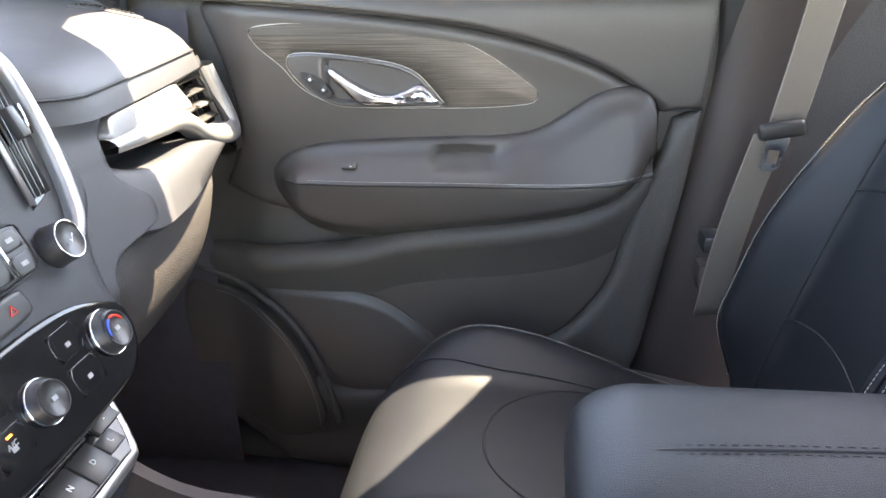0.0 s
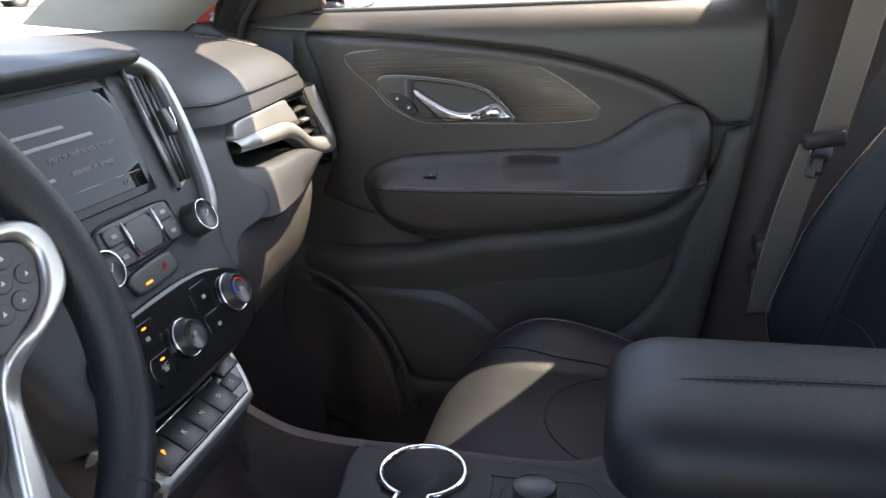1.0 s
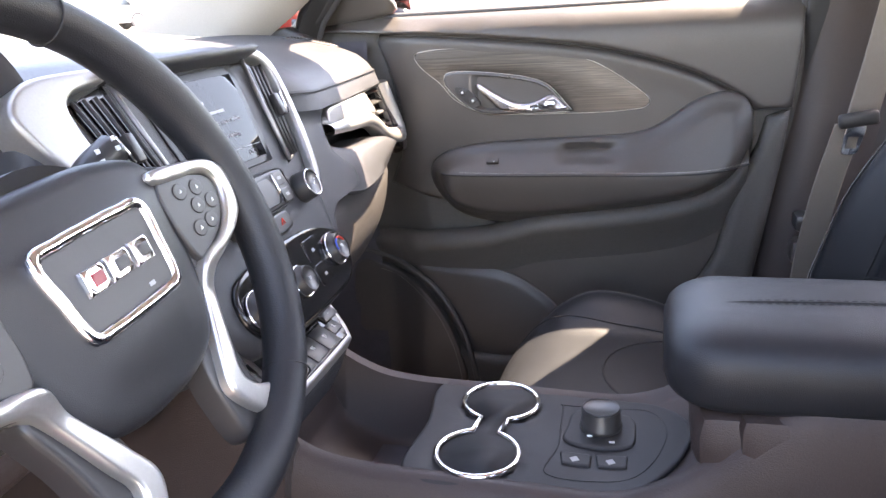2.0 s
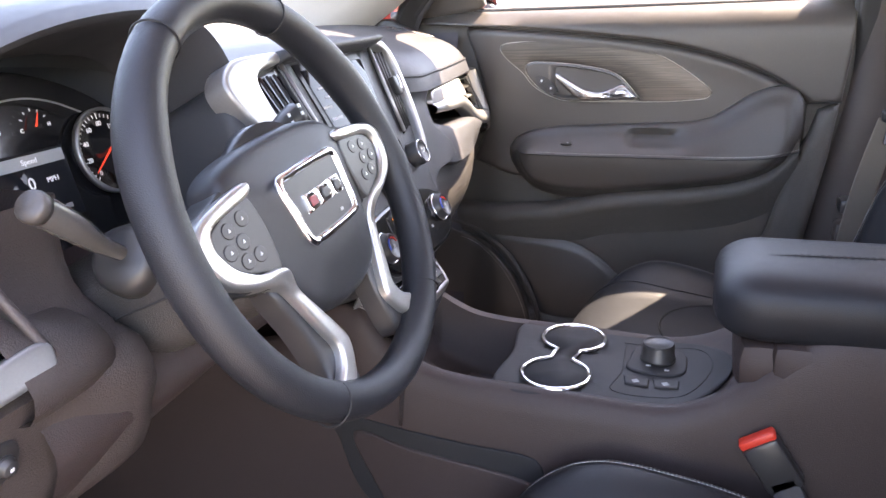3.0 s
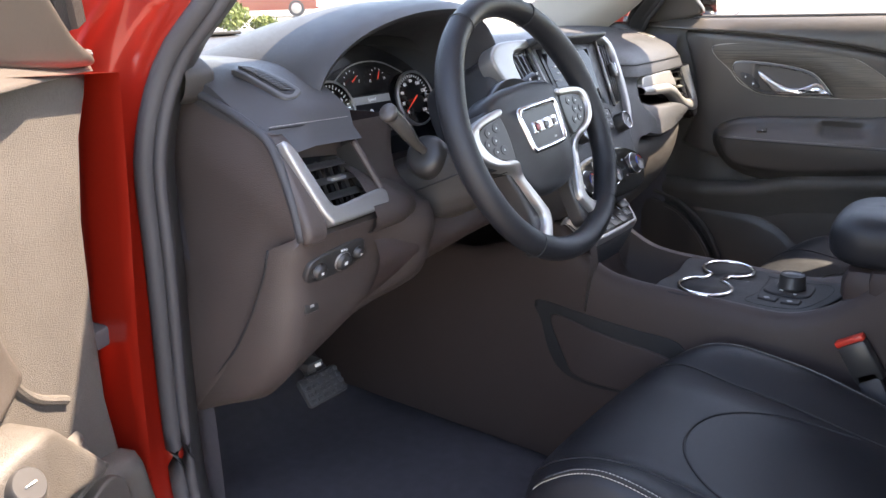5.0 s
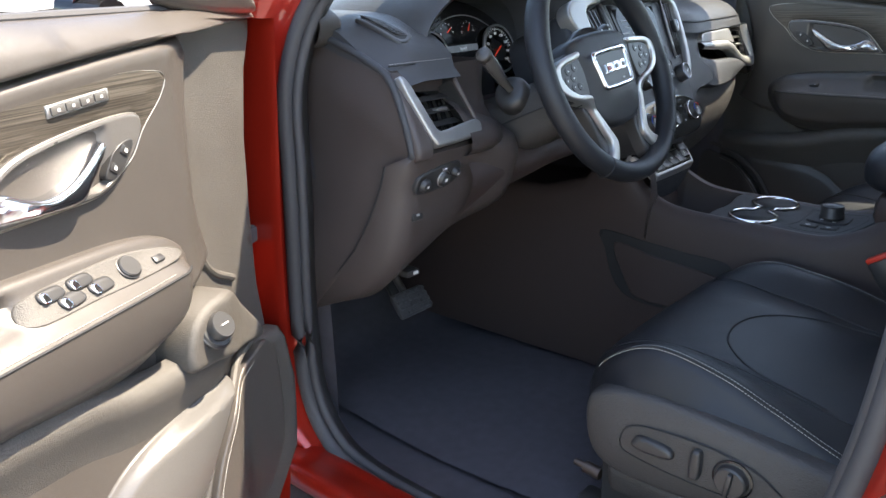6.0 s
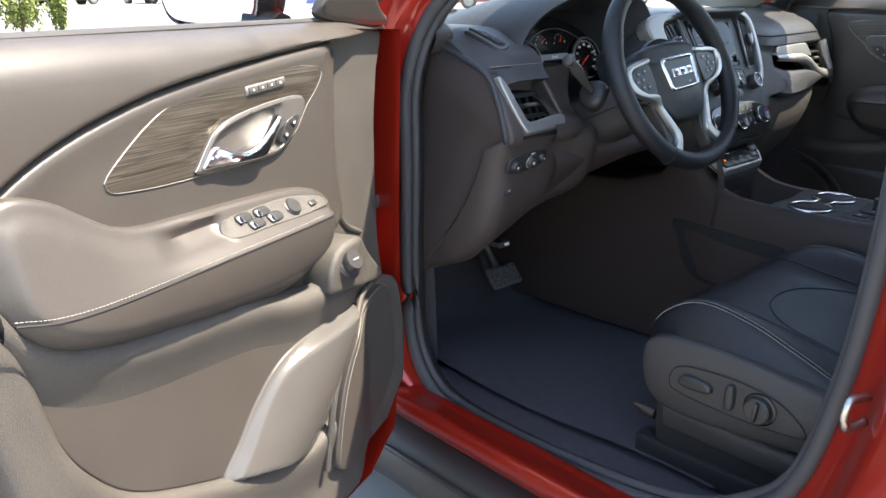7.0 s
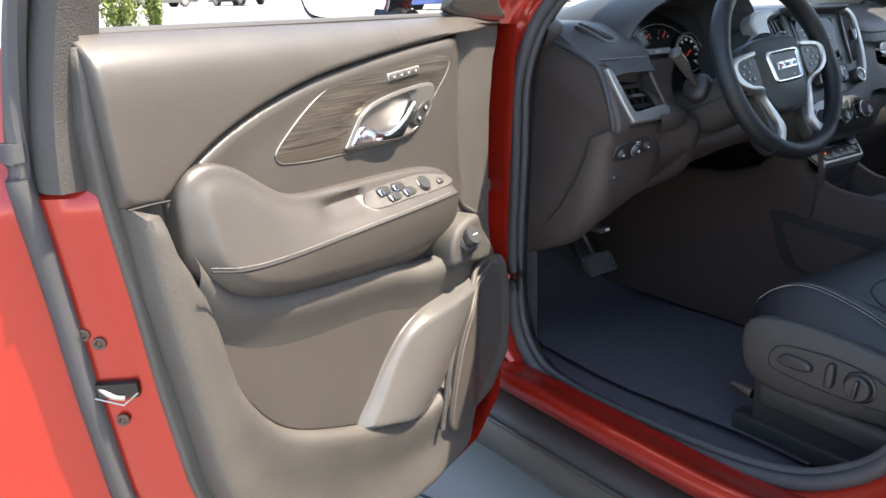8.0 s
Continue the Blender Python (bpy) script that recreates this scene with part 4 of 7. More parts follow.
    part("sail_panel", patch(sail, lambda a, b, h: (a, 0.775 - h - 0.35 * (b - 1.16), b), 0.020, 0.008, 0.03, n=50), DOORPAD, door, "dark triangular panel at the window's front corner")
    if not left:
        wpane = [[(lerp(lerp(-0.185, 0.555, u), lerp(-0.05, 0.50, u), k ** 1.5), lerp(0.790, 0.615, k ** 1.15), lerp(1.150, 1.565, k)) for u in np.linspace(0, 1, 10)] for k in np.linspace(0, 1, 10)]
        part("window_glass", loft(wpane), GLASS, door, "closed tinted side window", angle=80)
    # outside mirror
    mx, my, mz = -0.17, 1.015, 1.245
    shape_o = [(-0.115, -0.075), (-0.125, 0.0), (-0.105, 0.07), (0.0, 0.085), (0.095, 0.07), (0.112, 0.0), (0.095, -0.07), (0.03, -0.088), (-0.05, -0.09)]
    loop = curve_pts(shape_o, 48, True)
    rows2 = [[(mx + dx, my + s * p[0], mz + s * p[1]) for p in loop] for dx, s in ((0.0, 0.93), (0.006, 0.99), (0.0, 1.02), (-0.03, 1.03), (-0.07, 0.98), (-0.105, 0.80), (-0.125, 0.45), (-0.13, 0.05))]
    bm = loft(rows2, around=True, caps=True)
    bmesh.ops.recalc_face_normals(bm, faces=bm.faces[:])
    mir = part("door_mirror", bm, GLOSS, door, "gloss black outside mirror")
    part("mirror_glass", patch([tuple(p * 0.90) for p in loop], lambda a, b, h: (mx + 0.002 + h + 0.06 * a, my + a, mz + b), 0.006, 0.002, 0.03, n=48), MIRROR, mir, "mirror glass showing pale sky")
    part("mirror_arm", loft([[(mx - 0.02 + 0.03 * math.cos(w), 0.86 + 0.07 * k, 1.155 + 0.012 * k + 0.022 * math.sin(w)) for w in np.linspace(0, 2 * math.pi, 14, endpoint=False)] for k in (0, 0.5, 1)], around=True, caps=True), GLOSS, mir)
    if left:
        part("check_strap", rbox((-0.37, 0.815, 0.80), (0.05, 0.035, 0.028), 0.006), RUBBER, door, "black door check strap")
    if not left:
        line = curve_pts([(0.600, 1.15), (0.604, 1.06), (0.602, 0.985), (0.585, 0.86), (0.567, 0.72), (0.545, 0.58), (0.507, 0.45), (0.455, 0.36), (0.36, 0.31)], 50)
        part("edge_gasket", tube([(x - 0.008, 0.764, z) for x, z in line], 0.014, 8), RUBBER, door, "black rubber gasket along the closed edge")
    MAP[0] = None
    return door


make_door(-1)
make_door(1)

# ---- dashboard ----
def dash_curve(y):
    """How much the dash stands back from its middle towards the ends."""
    return -0.052 * (abs(y) / 0.70) ** 2


def top_section(y):
    """The upper pad's profile (x, z), from the windscreen to its lower rear edge."""
    k = dash_curve(y)
    drv = float(step01(-0.25, -0.55, y))
    hi = 1.170 - 0.02 * (y / 0.7) ** 2
    ctr = float(step01(0.30, 0.16, abs(y - 0.0)))
    pts = [(-1.02, hi - 0.015), (-0.85, hi), (-0.65, hi - 0.008 - 0.008 * drv), (-0.45, 1.148 - 0.008 * drv), (-0.32, 1.138 - 0.004 * drv),
           (-0.215 + k, 1.124 - 0.010 * drv), (-0.150 + k, 1.101 - 0.026 * drv), (-0.120 + k - 0.025 * drv, 1.070 - 0.014 * drv), (-0.112 + k - 0.012 * drv, 1.048 - 0.016 * drv)]
    if ctr > 0:
        pts = [(x - (0.06 * ctr if i > 4 else 0), z + (0.010 * ctr if i > 3 else 0)) for i, (x, z) in enumerate(pts)]
    zone = float(step01(-0.566, -0.554, y) * step01(-0.165, -0.20, y))
    if zone > 0:
        gone = [(-1.02, hi - 0.015), (-0.85, hi), (-0.70, 1.155), (-0.60, 1.14), (-0.52, 1.12), (-0.46, 1.09), (-0.42, 1.05), (-0.40, 1.0), (-0.39, 0.95)]
        pts = [(lerp(x, a, zone), lerp(z, b, zone)) for (x, z), (a, b) in zip(pts, gone)]
    return pts


@functools.lru_cache(maxsize=None)
def pad_line(y):
    return curve_pts([(a, 0, b) for a, b in top_section(y)], 60)


def pad_z(x, y):
    """Height of the upper pad's surface."""
    c = pad_line(round(y, 3))
    return float(np.interp(x, c[:56, 0], c[:56, 2])) - 0.018 * float(step01(0.66, 0.705, abs(y)))


def seam_point(y, up=0.0):
    p = top_section(y)[7]
    return (p[0] + 0.0006, y, p[1] + 0.006 + up)


# the band under the passenger's shelf: y, top, bottom, and how far each stands out
LIP = curve_pts([(0.285, 1.004, 0.920, -0.122, -0.086), (0.322, 0.986, 0.914, -0.104, -0.078), (0.36, 0.978, 0.914, -0.097, -0.078), (0.42, 0.974, 0.916, -0.095, -0.084), (0.50, 0.970, 0.921, -0.103, -0.099), (0.56, 0.962, 0.927, -0.113, -0.112), (0.62, 0.955, 0.932, -0.123, -0.124), (0.70, 0.952, 0.938, -0.137, -0.139)], 70)


def make_dash():
    dash = thing("dashboard", (-0.3, 0.0, 0.6), "dark soft-touch dashboard with satin silver trim, partly lit by the sun", "dashboard")
    ys = np.sort(np.r_[np.linspace(-0.705, 0.705, 72), -0.568, -0.566, -0.563, -0.560, -0.557, -0.554])
    rings = []
    for y in ys:
        c = curve_pts([(x, 0, z) for x, z in top_section(y)], 40)
        end = float(step01(0.645, 0.705, abs(y)))
        trim = 0.006 * float(step01(0.56, 0.70, y))
        rings.append([(p[0] - (0.042 if y > 0 else 0.02) * end * float(step01(-0.4, -0.2, p[0])), y - trim * float(step01(-0.32, -0.16, p[0])), p[2] - 0.018 * end * (0.3 if y > 0 else 1.0)) for p in c])
    # close the ends downwards
    first = [(p[0] - 0.01, -0.712, 0.98) for p in rings[0]]
    last = [(p[0] - 0.01, 0.712 - 0.006 * float(step01(-0.32, -0.16, p[0])), min(1.02, p[2])) for p in rings[-1]]
    bm = loft([first] + rings + [last])
    bmesh.ops.recalc_face_normals(bm, faces=bm.faces[:])
    up = part("upper_pad", bm, VINYL, dash, "soft grained dark blue-grey upper pad", angle=60)
    for a, b in ((0.20, 0.635), (-0.70, -0.570)):
        line = [seam_point(y) for y in np.linspace(a, b, 60)]
        part("seam", tube([(x + 0.0005, y, z - 0.003) for x, y, z in line], 0.0014, 6), SEAM, up)
        part("stitching", stitches([(x + 0.0012, y, z) for x, y, z in line], (0.9, 0, 0.4)), THREAD if a < 0 else SEAM, up)
    # demister slots at both ends of the pad
    for s in (-1, 1):
        c0, c1 = ((-0.306, -0.652), (-0.218, -0.630)) if s < 0 else ((-0.320, 0.600), (-0.232, 0.642))
        wide = 1.0 if s < 0 else 0.45
        c0, c1 = (*c0, pad_z(*c0)), (*c1, pad_z(*c1))
        c0, c1 = Vector(c0), Vector(c1)
        ax = (c1 - c0).normalized()
        sd = ax.cross(Vector((0, 0, 1))).normalized()
        el = [(-0.5, -0.3), (-0.3, -0.5), (0.4, -0.5), (0.5, -0.2), (0.5, 0.2), (0.35, 0.5), (-0.4, 0.5), (-0.5, 0.3)]
        L = (c1 - c0).length
        nor = sd.cross(ax).normalized()
        if nor.z < 0:
            nor = -nor
        mid = (c0 + c1) / 2
        def on_pad(a, b, h):
            q = mid + ax * a + sd * b
            return (q.x, q.y, pad_z(q.x, q.y) + h)
        gr = part("demister_grille", patch([(a * L, b * 0.040 * wide) for a, b in el], on_pad, 0.0025, 0.002, 0.01, n=60, drop=0.004), SMOOTHP, up, "oval slatted demister grille")
        # No hole here: a flat near-black patch gives the shade between the slats.
        part("slot", patch([(a * L * 0.88, b * 0.026 * wide) for a, b in el], lambda a, b, h: on_pad(a, b, h + 0.0018), 0.0012, 0.0008, 0.01, n=50), SEAM, gr)
        for k in np.linspace(-0.36, 0.36, 13):
            part("slat", rbox(Vector(on_pad(k * L, 0, 0.0035)), (0.0022, 0.025 * wide, 0.003), 0.0006, Matrix((ax, sd, nor)).transposed().to_4x4() @ pose(0, 0, 0, 0, 0, 25)), SMOOTHP, gr)
    # square opening in the far left of the pad: a plate painted as its shade
    part("recess_shade_plate", rbox((-0.80, -0.36, 1.1665), (0.10, 0.15, 0.006), 0.002), SEAM, up, "flat plate painted near-black for the shade in a square recess")
    # end caps
    capo = [(-0.128, 0.925), (-0.150, 0.98), (-0.180, 1.03), (-0.21, 1.052), (-0.30, 1.085), (-0.355, 1.10), (-0.40, 1.105), (-0.46, 1.05), (-0.48, 0.90), (-0.48, 0.70), (-0.455, 0.57), (-0.405, 0.598), (-0.367, 0.634), (-0.31, 0.690), (-0.266, 0.738), (-0.228, 0.795), (-0.196, 0.86), (-0.182, 0.903), (-0.142, 0.908)]
    for s in (-1, 1):
        part("end_cap", patch(capo, lambda a, b, h: (a, s * (0.694 + h + 0.03 * float(step01(0.95, 0.62, b))), b), 0.012, 0.009, 0.022, n=110, shape=lambda a, b, d: 0.012 * float(step01(0.0, 0.08, d)), drop=0.02), DARKTRIM, dash, "smooth dark dashboard end cover")
        ridge = curve_pts([(-0.145, s * 0.705, 0.915), (-0.158, s * 0.706, 0.97), (-0.187, s * 0.706, 1.036), (-0.225, s * 0.706, 1.062), (-0.31, s * 0.706, 1.094), (-0.38, s * 0.706, 1.110)], 30)
        part("end_ridge", tube(ridge, 0.0065, 8), VINYL, dash)
    # cluster hood
    hood_rows = []
    for x, g, lift in ((-0.60, 1.00, -0.055), (-0.48, 1.0, -0.02), (-0.36, 1.0, 0.0), (-0.26, 1.0, 0.0), (-0.215, 0.985, -0.004), (-0.200, 0.955, -0.010), (-0.205, 0.93, -0.013), (-0.25, 0.90, -0.018), (-0.34, 0.84, -0.035)):
        row = []
        for w in np.linspace(0, math.pi, 41):
            c, s = math.cos(w), math.sin(w)
            gg = g / 0.955
            if c > 0:
                y, foot, e = -0.30 - 0.285 * gg * c, 1.085, 0.95
            else:
                y, foot, e = -0.30 + 0.120 * gg * abs(c) ** 0.62, 1.055, 0.58
            z = foot + lift * 0.5 + ((1.213 - foot) * gg + lift * 0.5) * s ** e
            xx = x + (1 - s) * (-0.02 if c > 0 else 0.03)
            row.append((xx, y, z))
        hood_rows.append(row)
    bm = loft(hood_rows)
    bmesh.ops.recalc_face_normals(bm, faces=bm.faces[:])
    part("cluster_hood", bm, VINYL, dash, "soft dark hood over the instruments", angle=70)
    # fascia below the pad: driver's side
    def lower(y0, y1, prof, n=14, skew=0.7, wrap=False, mat_=VINYL, name="lower_panel", label=""):
        c = curve_pts([(x, 0, z) for x, z in prof], 30)
        rows = []
        for y in np.linspace(y0, y1, n):
            foot_z = float(np.interp(y, [-0.70, -0.60, -0.50, -0.40, -0.28, -0.13], [0.60, 0.655, 0.715, 0.748, 0.790, 0.80]))
            out = 0.030 * float(step01(-0.56, -0.455, y)) if wrap else 0.0
            low_z = c[-1][2]
            row = []
            for p in c:
                z = p[2] if p[2] > 0.86 else 0.86 - (0.86 - p[2]) * (0.86 - foot_z) / (0.86 - low_z)
                row.append((p[0] + dash_curve(y) * skew + out * float(step01(0.93, 0.88, z)), y, z))
            rows.append(row)
        if wrap:
            capx = [float(np.interp(p[2], [0.58, 0.60, 0.634, 0.69, 0.738, 0.795, 0.86, 0.903, 0.93, 1.05], [-0.43, -0.403, -0.367, -0.31, -0.266, -0.228, -0.196, -0.182, -0.14, -0.17])) for p in c]
            fold = [float(step01(0.935, 0.90, p[2])) for p in c]
            outer = [(lerp(p[0] - 0.004, min(q, p[0]) - 0.012, k), y0 - k * (0.022 + 0.010 * float(step01(0.9, 0.65, p[2]))), p[2]) for q, p, k in zip(capx, c, fold)]
            part("panel_joint", tube([o for o, k in zip(outer, fold) if k > 0.9], 0.0022, 6), SEAM, dash)
            mid1 = [(lerp(p[0], o[0], 0.30), lerp(y0, o[1], 0.75), p[2]) for p, o in zip(c, outer)]
            rows = [outer, mid1] + [[(p[0] - 0.003, y0 + 0.006, p[2]) for p in c]] + rows[1:]
            rows += [[(q[0] - 0.008, y1 + 0.006, q[2]) for q in rows[-1]], [(q[0] - 0.12, y1 + 0.008, q[2]) for q in rows[-1]]]
        bm = loft(rows)
        bmesh.ops.recalc_face_normals(bm, faces=bm.faces[:])
        return part(name, bm, mat_, dash, label, angle=60)
    lower(-0.70, -0.452, [(-0.20, 1.05), (-0.205, 1.0), (-0.195, 0.96), (-0.160, 0.932), (-0.136, 0.920), (-0.140, 0.905), (-0.160, 0.855), (-0.168, 0.80), (-0.195, 0.72), (-0.26, 0.65), (-0.38, 0.60)], skew=0.0, wrap=True, mat_=DARKTRIM, name="driver_lower_panel", label="grained dark panel below the driver's vent")
    lower(-0.56, -0.13, [(-0.34, 0.965), (-0.22, 0.945), (-0.15, 0.905), (-0.118, 0.86), (-0.130, 0.81), (-0.17, 0.755), (-0.25, 0.70), (-0.40, 0.65)], name="knee_panel", label="grained brown-black knee panel", mat_=CONSOLE)
    # inner cheek of the vent's pod, beside the column
    cheek = []
    for y, back in ((-0.585, 0.0), (-0.55, 0.0), (-0.515, 0.004), (-0.487, 0.010), (-0.476, 0.024), (-0.472, 0.06), (-0.472, 0.14)):
        c = curve_pts([(-0.34, 0, 1.005), (-0.22, 0, 1.000), (-0.165, 0, 0.985), (-0.135, 0, 0.955), (-0.120, 0, 0.93), (-0.122, 0, 0.912), (-0.136, 0, 0.900), (-0.20, 0, 0.893), (-0.34, 0, 0.89)], 36)
        cheek.append([(p[0] - back, y, p[2] - 0.25 * back - 0.7 * max(0.0, p[2] - 0.945) * float(step01(-0.565, -0.52, y))) for p in c])
    part("vent_pod_cheek", loft(cheek), DARKTRIM, dash, "dark cheek beside the driver's vent", angle=60)
    # side vent of the driver, with its silver frame
    n = Vector((1, 0, 0.45)).normalized()

    def on_vent(a, b, h):
        """a along y, b along the sloping face, from the outer top corner of the left vent."""
        x = -0.176 - 0.45 * (b - 1.030)
        return (x + h, a, b + 0.45 * h)
    vent = part("side_vent", patch([(-0.688, 1.030), (-0.575, 1.020), (-0.552, 0.948), (-0.660, 0.938)], lambda a, b, h: on_vent(a, b, h - 0.034), 0.004, 0.002, 0.02, smooth=False, n=40), GLOSS, dash, "louvred air vent in a satin silver frame")
    for k in range(3):
        t = (k + 0.7) / 3.4
        a0, a1, b = lerp(-0.682, -0.655, t), lerp(-0.580, -0.560, t), lerp(1.022, 0.952, t)
        part("louvre", rbox(on_vent((a0 + a1) / 2 - 0.004, b, -0.016), (0.016, a1 - a0 - 0.006, 0.0018), 0.0007, pose(0, 0, 0, 0, 20, 0)), SMOOTHP, vent)
    for k in range(5):
        a = lerp(-0.668, -0.580, k / 4)
        part("vane", rbox(on_vent(a, 0.985, -0.026), (0.006, 0.0018, 0.066), 0.0005, pose(0, 0, 0, 0, -24, 0)), SMOOTHP, vent)
    part("vent_tab", rbox(on_vent(-0.617, 0.986, -0.006), (0.012, 0.028, 0.005), 0.002), SILVER, vent, "small silver vent tab")
    fr = [(-0.700, 1.036), (-0.684, 1.032), (-0.662, 0.970), (-0.655, 0.955), (-0.640, 0.951), (-0.556, 0.957), (-0.548, 0.940), (-0.555, 0.932), (-0.655, 0.929), (-0.668, 0.934), (-0.680, 0.960)]
    part("vent_frame", patch(fr, on_vent, 0.009, 0.004, 0.012, n=90, drop=0.01), SILVER, vent, "satin silver L-shaped frame")
    inner_bar = [on_vent(a, b, 0.004) for a, b in ((-0.572, 1.026), (-0.560, 0.985), (-0.549, 0.945))]
    part("vent_bar", tube(curve_pts(inner_bar, 12), 0.005, 8), DARKTRIM, vent)
    for edge_pts in (((-0.572, 1.026), (-0.560, 0.985), (-0.549, 0.945)), ((-0.690, 1.032), (-0.672, 0.985), (-0.655, 0.945))):
        part("vent_wall", loft([[on_vent(a, b, h) for a, b in edge_pts] for h in (0.004, -0.036)]), SMOOTHP, vent)
    # light switches under the vent
    def on_low(a, b, h):
        return (-0.161 + 0.35 * (b - 0.85) + h, a, b - 0.3 * h)
    sw = [(-0.686, 0.884), (-0.64, 0.893), (-0.60, 0.895), (-0.585, 0.885), (-0.587, 0.862), (-0.61, 0.853), (-0.66, 0.848), (-0.690, 0.852), (-0.695, 0.868)]
    pl = part("light_switch_panel", patch(sw, on_low, 0.004, 0.003, 0.02, n=50, drop=0.03), SMOOTHP, dash, "dark panel with headlamp knob and dimmer")
    for a, b, r in ((-0.674, 0.866, 0.0105), (-0.629, 0.869, 0.0125), (-0.600, 0.875, 0.008)):
        m = turned((1, 0, -0.3), on_low(a, b, 0.004))
        kn = part("knob", lathe([(r * 1.15, 0), (r * 1.1, 0.003), (r, 0.004), (r * 0.92, 0.0075), (r * 0.8, 0.0085), (0, 0.0085)], m, 28), SMOOTHP, pl)
        part("knob_ring", lathe([(r * 1.2, 0), (r * 1.2, 0.002), (r * 1.08, 0.003), (r * 1.08, 0)], m, 28), SILVER if r > 0.011 else SMOOTHP, kn)
        part("symbol", rbox(m @ Vector((0, 0, 0.0088)), (r * 0.42, r * 0.42, 0.0006), 0, m.to_3x3().to_4x4()), WHITE_MARK, kn)
    part("word", letters("AUTO", 0.0048, Matrix.Translation(on_low(-0.632, 0.8875, 0.0062)) @ pose(0, 0, 0, 66, 0, 90)), WHITE_MARK, pl)
    rel = part("brake_release", rbox((-0.172, -0.678, 0.812), (0.012, 0.026, 0.022), 0.003, pose(0, 0, 0, 0, -12, 0)), SMOOTHP, dash, "small square parking brake switch")
    part("symbol", rbox((-0.1655, -0.678, 0.812), (0.001, 0.007, 0.004), 0, pose(0, 0, 0, 0, -12, 0)), GREY_MARK, rel)
    lever = part("bonnet_release", rbox((-0.300, -0.582, 0.652), (0.05, 0.035, 0.014), 0.004), SMOOTHP, dash, "bonnet release lever with white mark")
    part("symbol", rbox((-0.274, -0.578, 0.653), (0.003, 0.012, 0.006), 0.001), WHITE_MARK, lever)
    # instrument cluster
    cl = part("gauge_unit", patch([(-0.565, 0.955), (-0.565, 1.06), (-0.52, 1.105), (-0.42, 1.145), (-0.33, 1.145), (-0.24, 1.11), (-0.20, 1.06), (-0.20, 0.955)], lambda a, b, h: (-0.328 + h - 0.25 * (b - 1.03), a, b), 0.004, 0.003, 0.02, n=70, drop=0.05), GLOSS, dash, "dark instrument cluster with lit dials, speed at 0")

    def on_cl(a, b, h=0.0):
        return Vector((-0.322 + h - 0.25 * (b - 1.03), a, b))
    face = Matrix.Rotation(radians(90), 4, "Z") @ Matrix.Rotation(radians(90 - 14), 4, "X")
    for cy, r, numbers, a0, a1 in ((-0.462, 0.046, "0 1 2 3 4 5 6 7", 225, -45), (-0.251, 0.046, "0 20 40 60 80 100 120 140 160", 225, -45)):
        c = on_cl(cy, 1.047, 0.006)
        m = Matrix.Translation(c) @ face
        dial = part("dial", lathe([(r * 1.08, -0.010), (r * 1.08, 0.004), (r * 1.0, 0.006), (r * 0.97, 0.0), (0, 0.0)], m, 48), GLOSS, cl)
        part("dial_ring", lathe([(r * 1.10, 0.0), (r * 1.10, 0.006), (r * 1.02, 0.008), (r * 1.0, 0.004)], m, 48), SILVER, dial, "silver dial ring")
        nums = numbers.split()
        for k, t in enumerate(nums):
            w = radians(lerp(a0, a1, k / (len(nums) - 1)))
            part("numeral", letters(t, 0.0082, m @ Matrix.Translation((r * 0.70 * math.cos(w), r * 0.70 * math.sin(w), 0.001))), DIAL_WHITE, dial)
        ticks = []
        for k in range(4 * (len(nums) - 1) + 1):
            w = radians(lerp(a0, a1, k / (4 * (len(nums) - 1))))
            ticks.append(rbox(m @ Vector((r * 0.90 * math.cos(w), r * 0.90 * math.sin(w), 0.001)), (0.007 if k % 4 == 0 else 0.004, 0.0011, 0.0006), 0, m.to_3x3().to_4x4() @ Matrix.Rotation(w, 4, "Z")))
        part("tick_marks", join(*ticks), DIAL_WHITE, dial)
        w = radians(a0 + (0 if cy < -0.4 else -10))
        part("needle", tube([m @ Vector((-0.008 * math.cos(w), -0.008 * math.sin(w), 0.004)), m @ Vector((r * 0.82 * math.cos(w), r * 0.82 * math.sin(w), 0.004))], [0.0016, 0.0006], 6), NEEDLE, dial, "lit red needle")
    scr = part("cluster_screen", rbox(on_cl(-0.362, 1.028, 0.003), (0.004, 0.100, 0.078), 0.001, pose(0, 0, 0, 0, -14, 0)), SCREEN, cl, "small driver display")
    part("screen_band", rbox(on_cl(-0.362, 1.057, 0.0055), (0.001, 0.094, 0.013), 0, pose(0, 0, 0, 0, -14, 0)), GREY_MARK, scr)
    part("word", letters("Speed", 0.0085, Matrix.Translation(on_cl(-0.362, 1.057, 0.0066)) @ face), DIAL_WHITE, scr)
    part("numeral", letters("0", 0.019, Matrix.Translation(on_cl(-0.368, 1.034, 0.0056)) @ face), DIAL_WHITE, scr)
    part("word", letters("MPH", 0.008, Matrix.Translation(on_cl(-0.340, 1.034, 0.0056)) @ face), DIAL_WHITE, scr)
    for k in range(4):
        part("indicator", rbox(on_cl(-0.398 + 0.022 * k, 1.003, 0.0056), (0.0006, 0.009, 0.005), 0, pose(0, 0, 0, 0, -14, 0)), GREY_MARK, scr)
    for cy, lab, ang in ((-0.400, "E", 35), (-0.336, "C", 60)):
        m = Matrix.Translation(on_cl(cy, 1.092, 0.004) + Vector((0, 0, 0.003))) @ face
        part("numeral", letters(lab, 0.0062, m @ Matrix.Translation((-0.018, -0.008, 0))), DIAL_WHITE, cl)
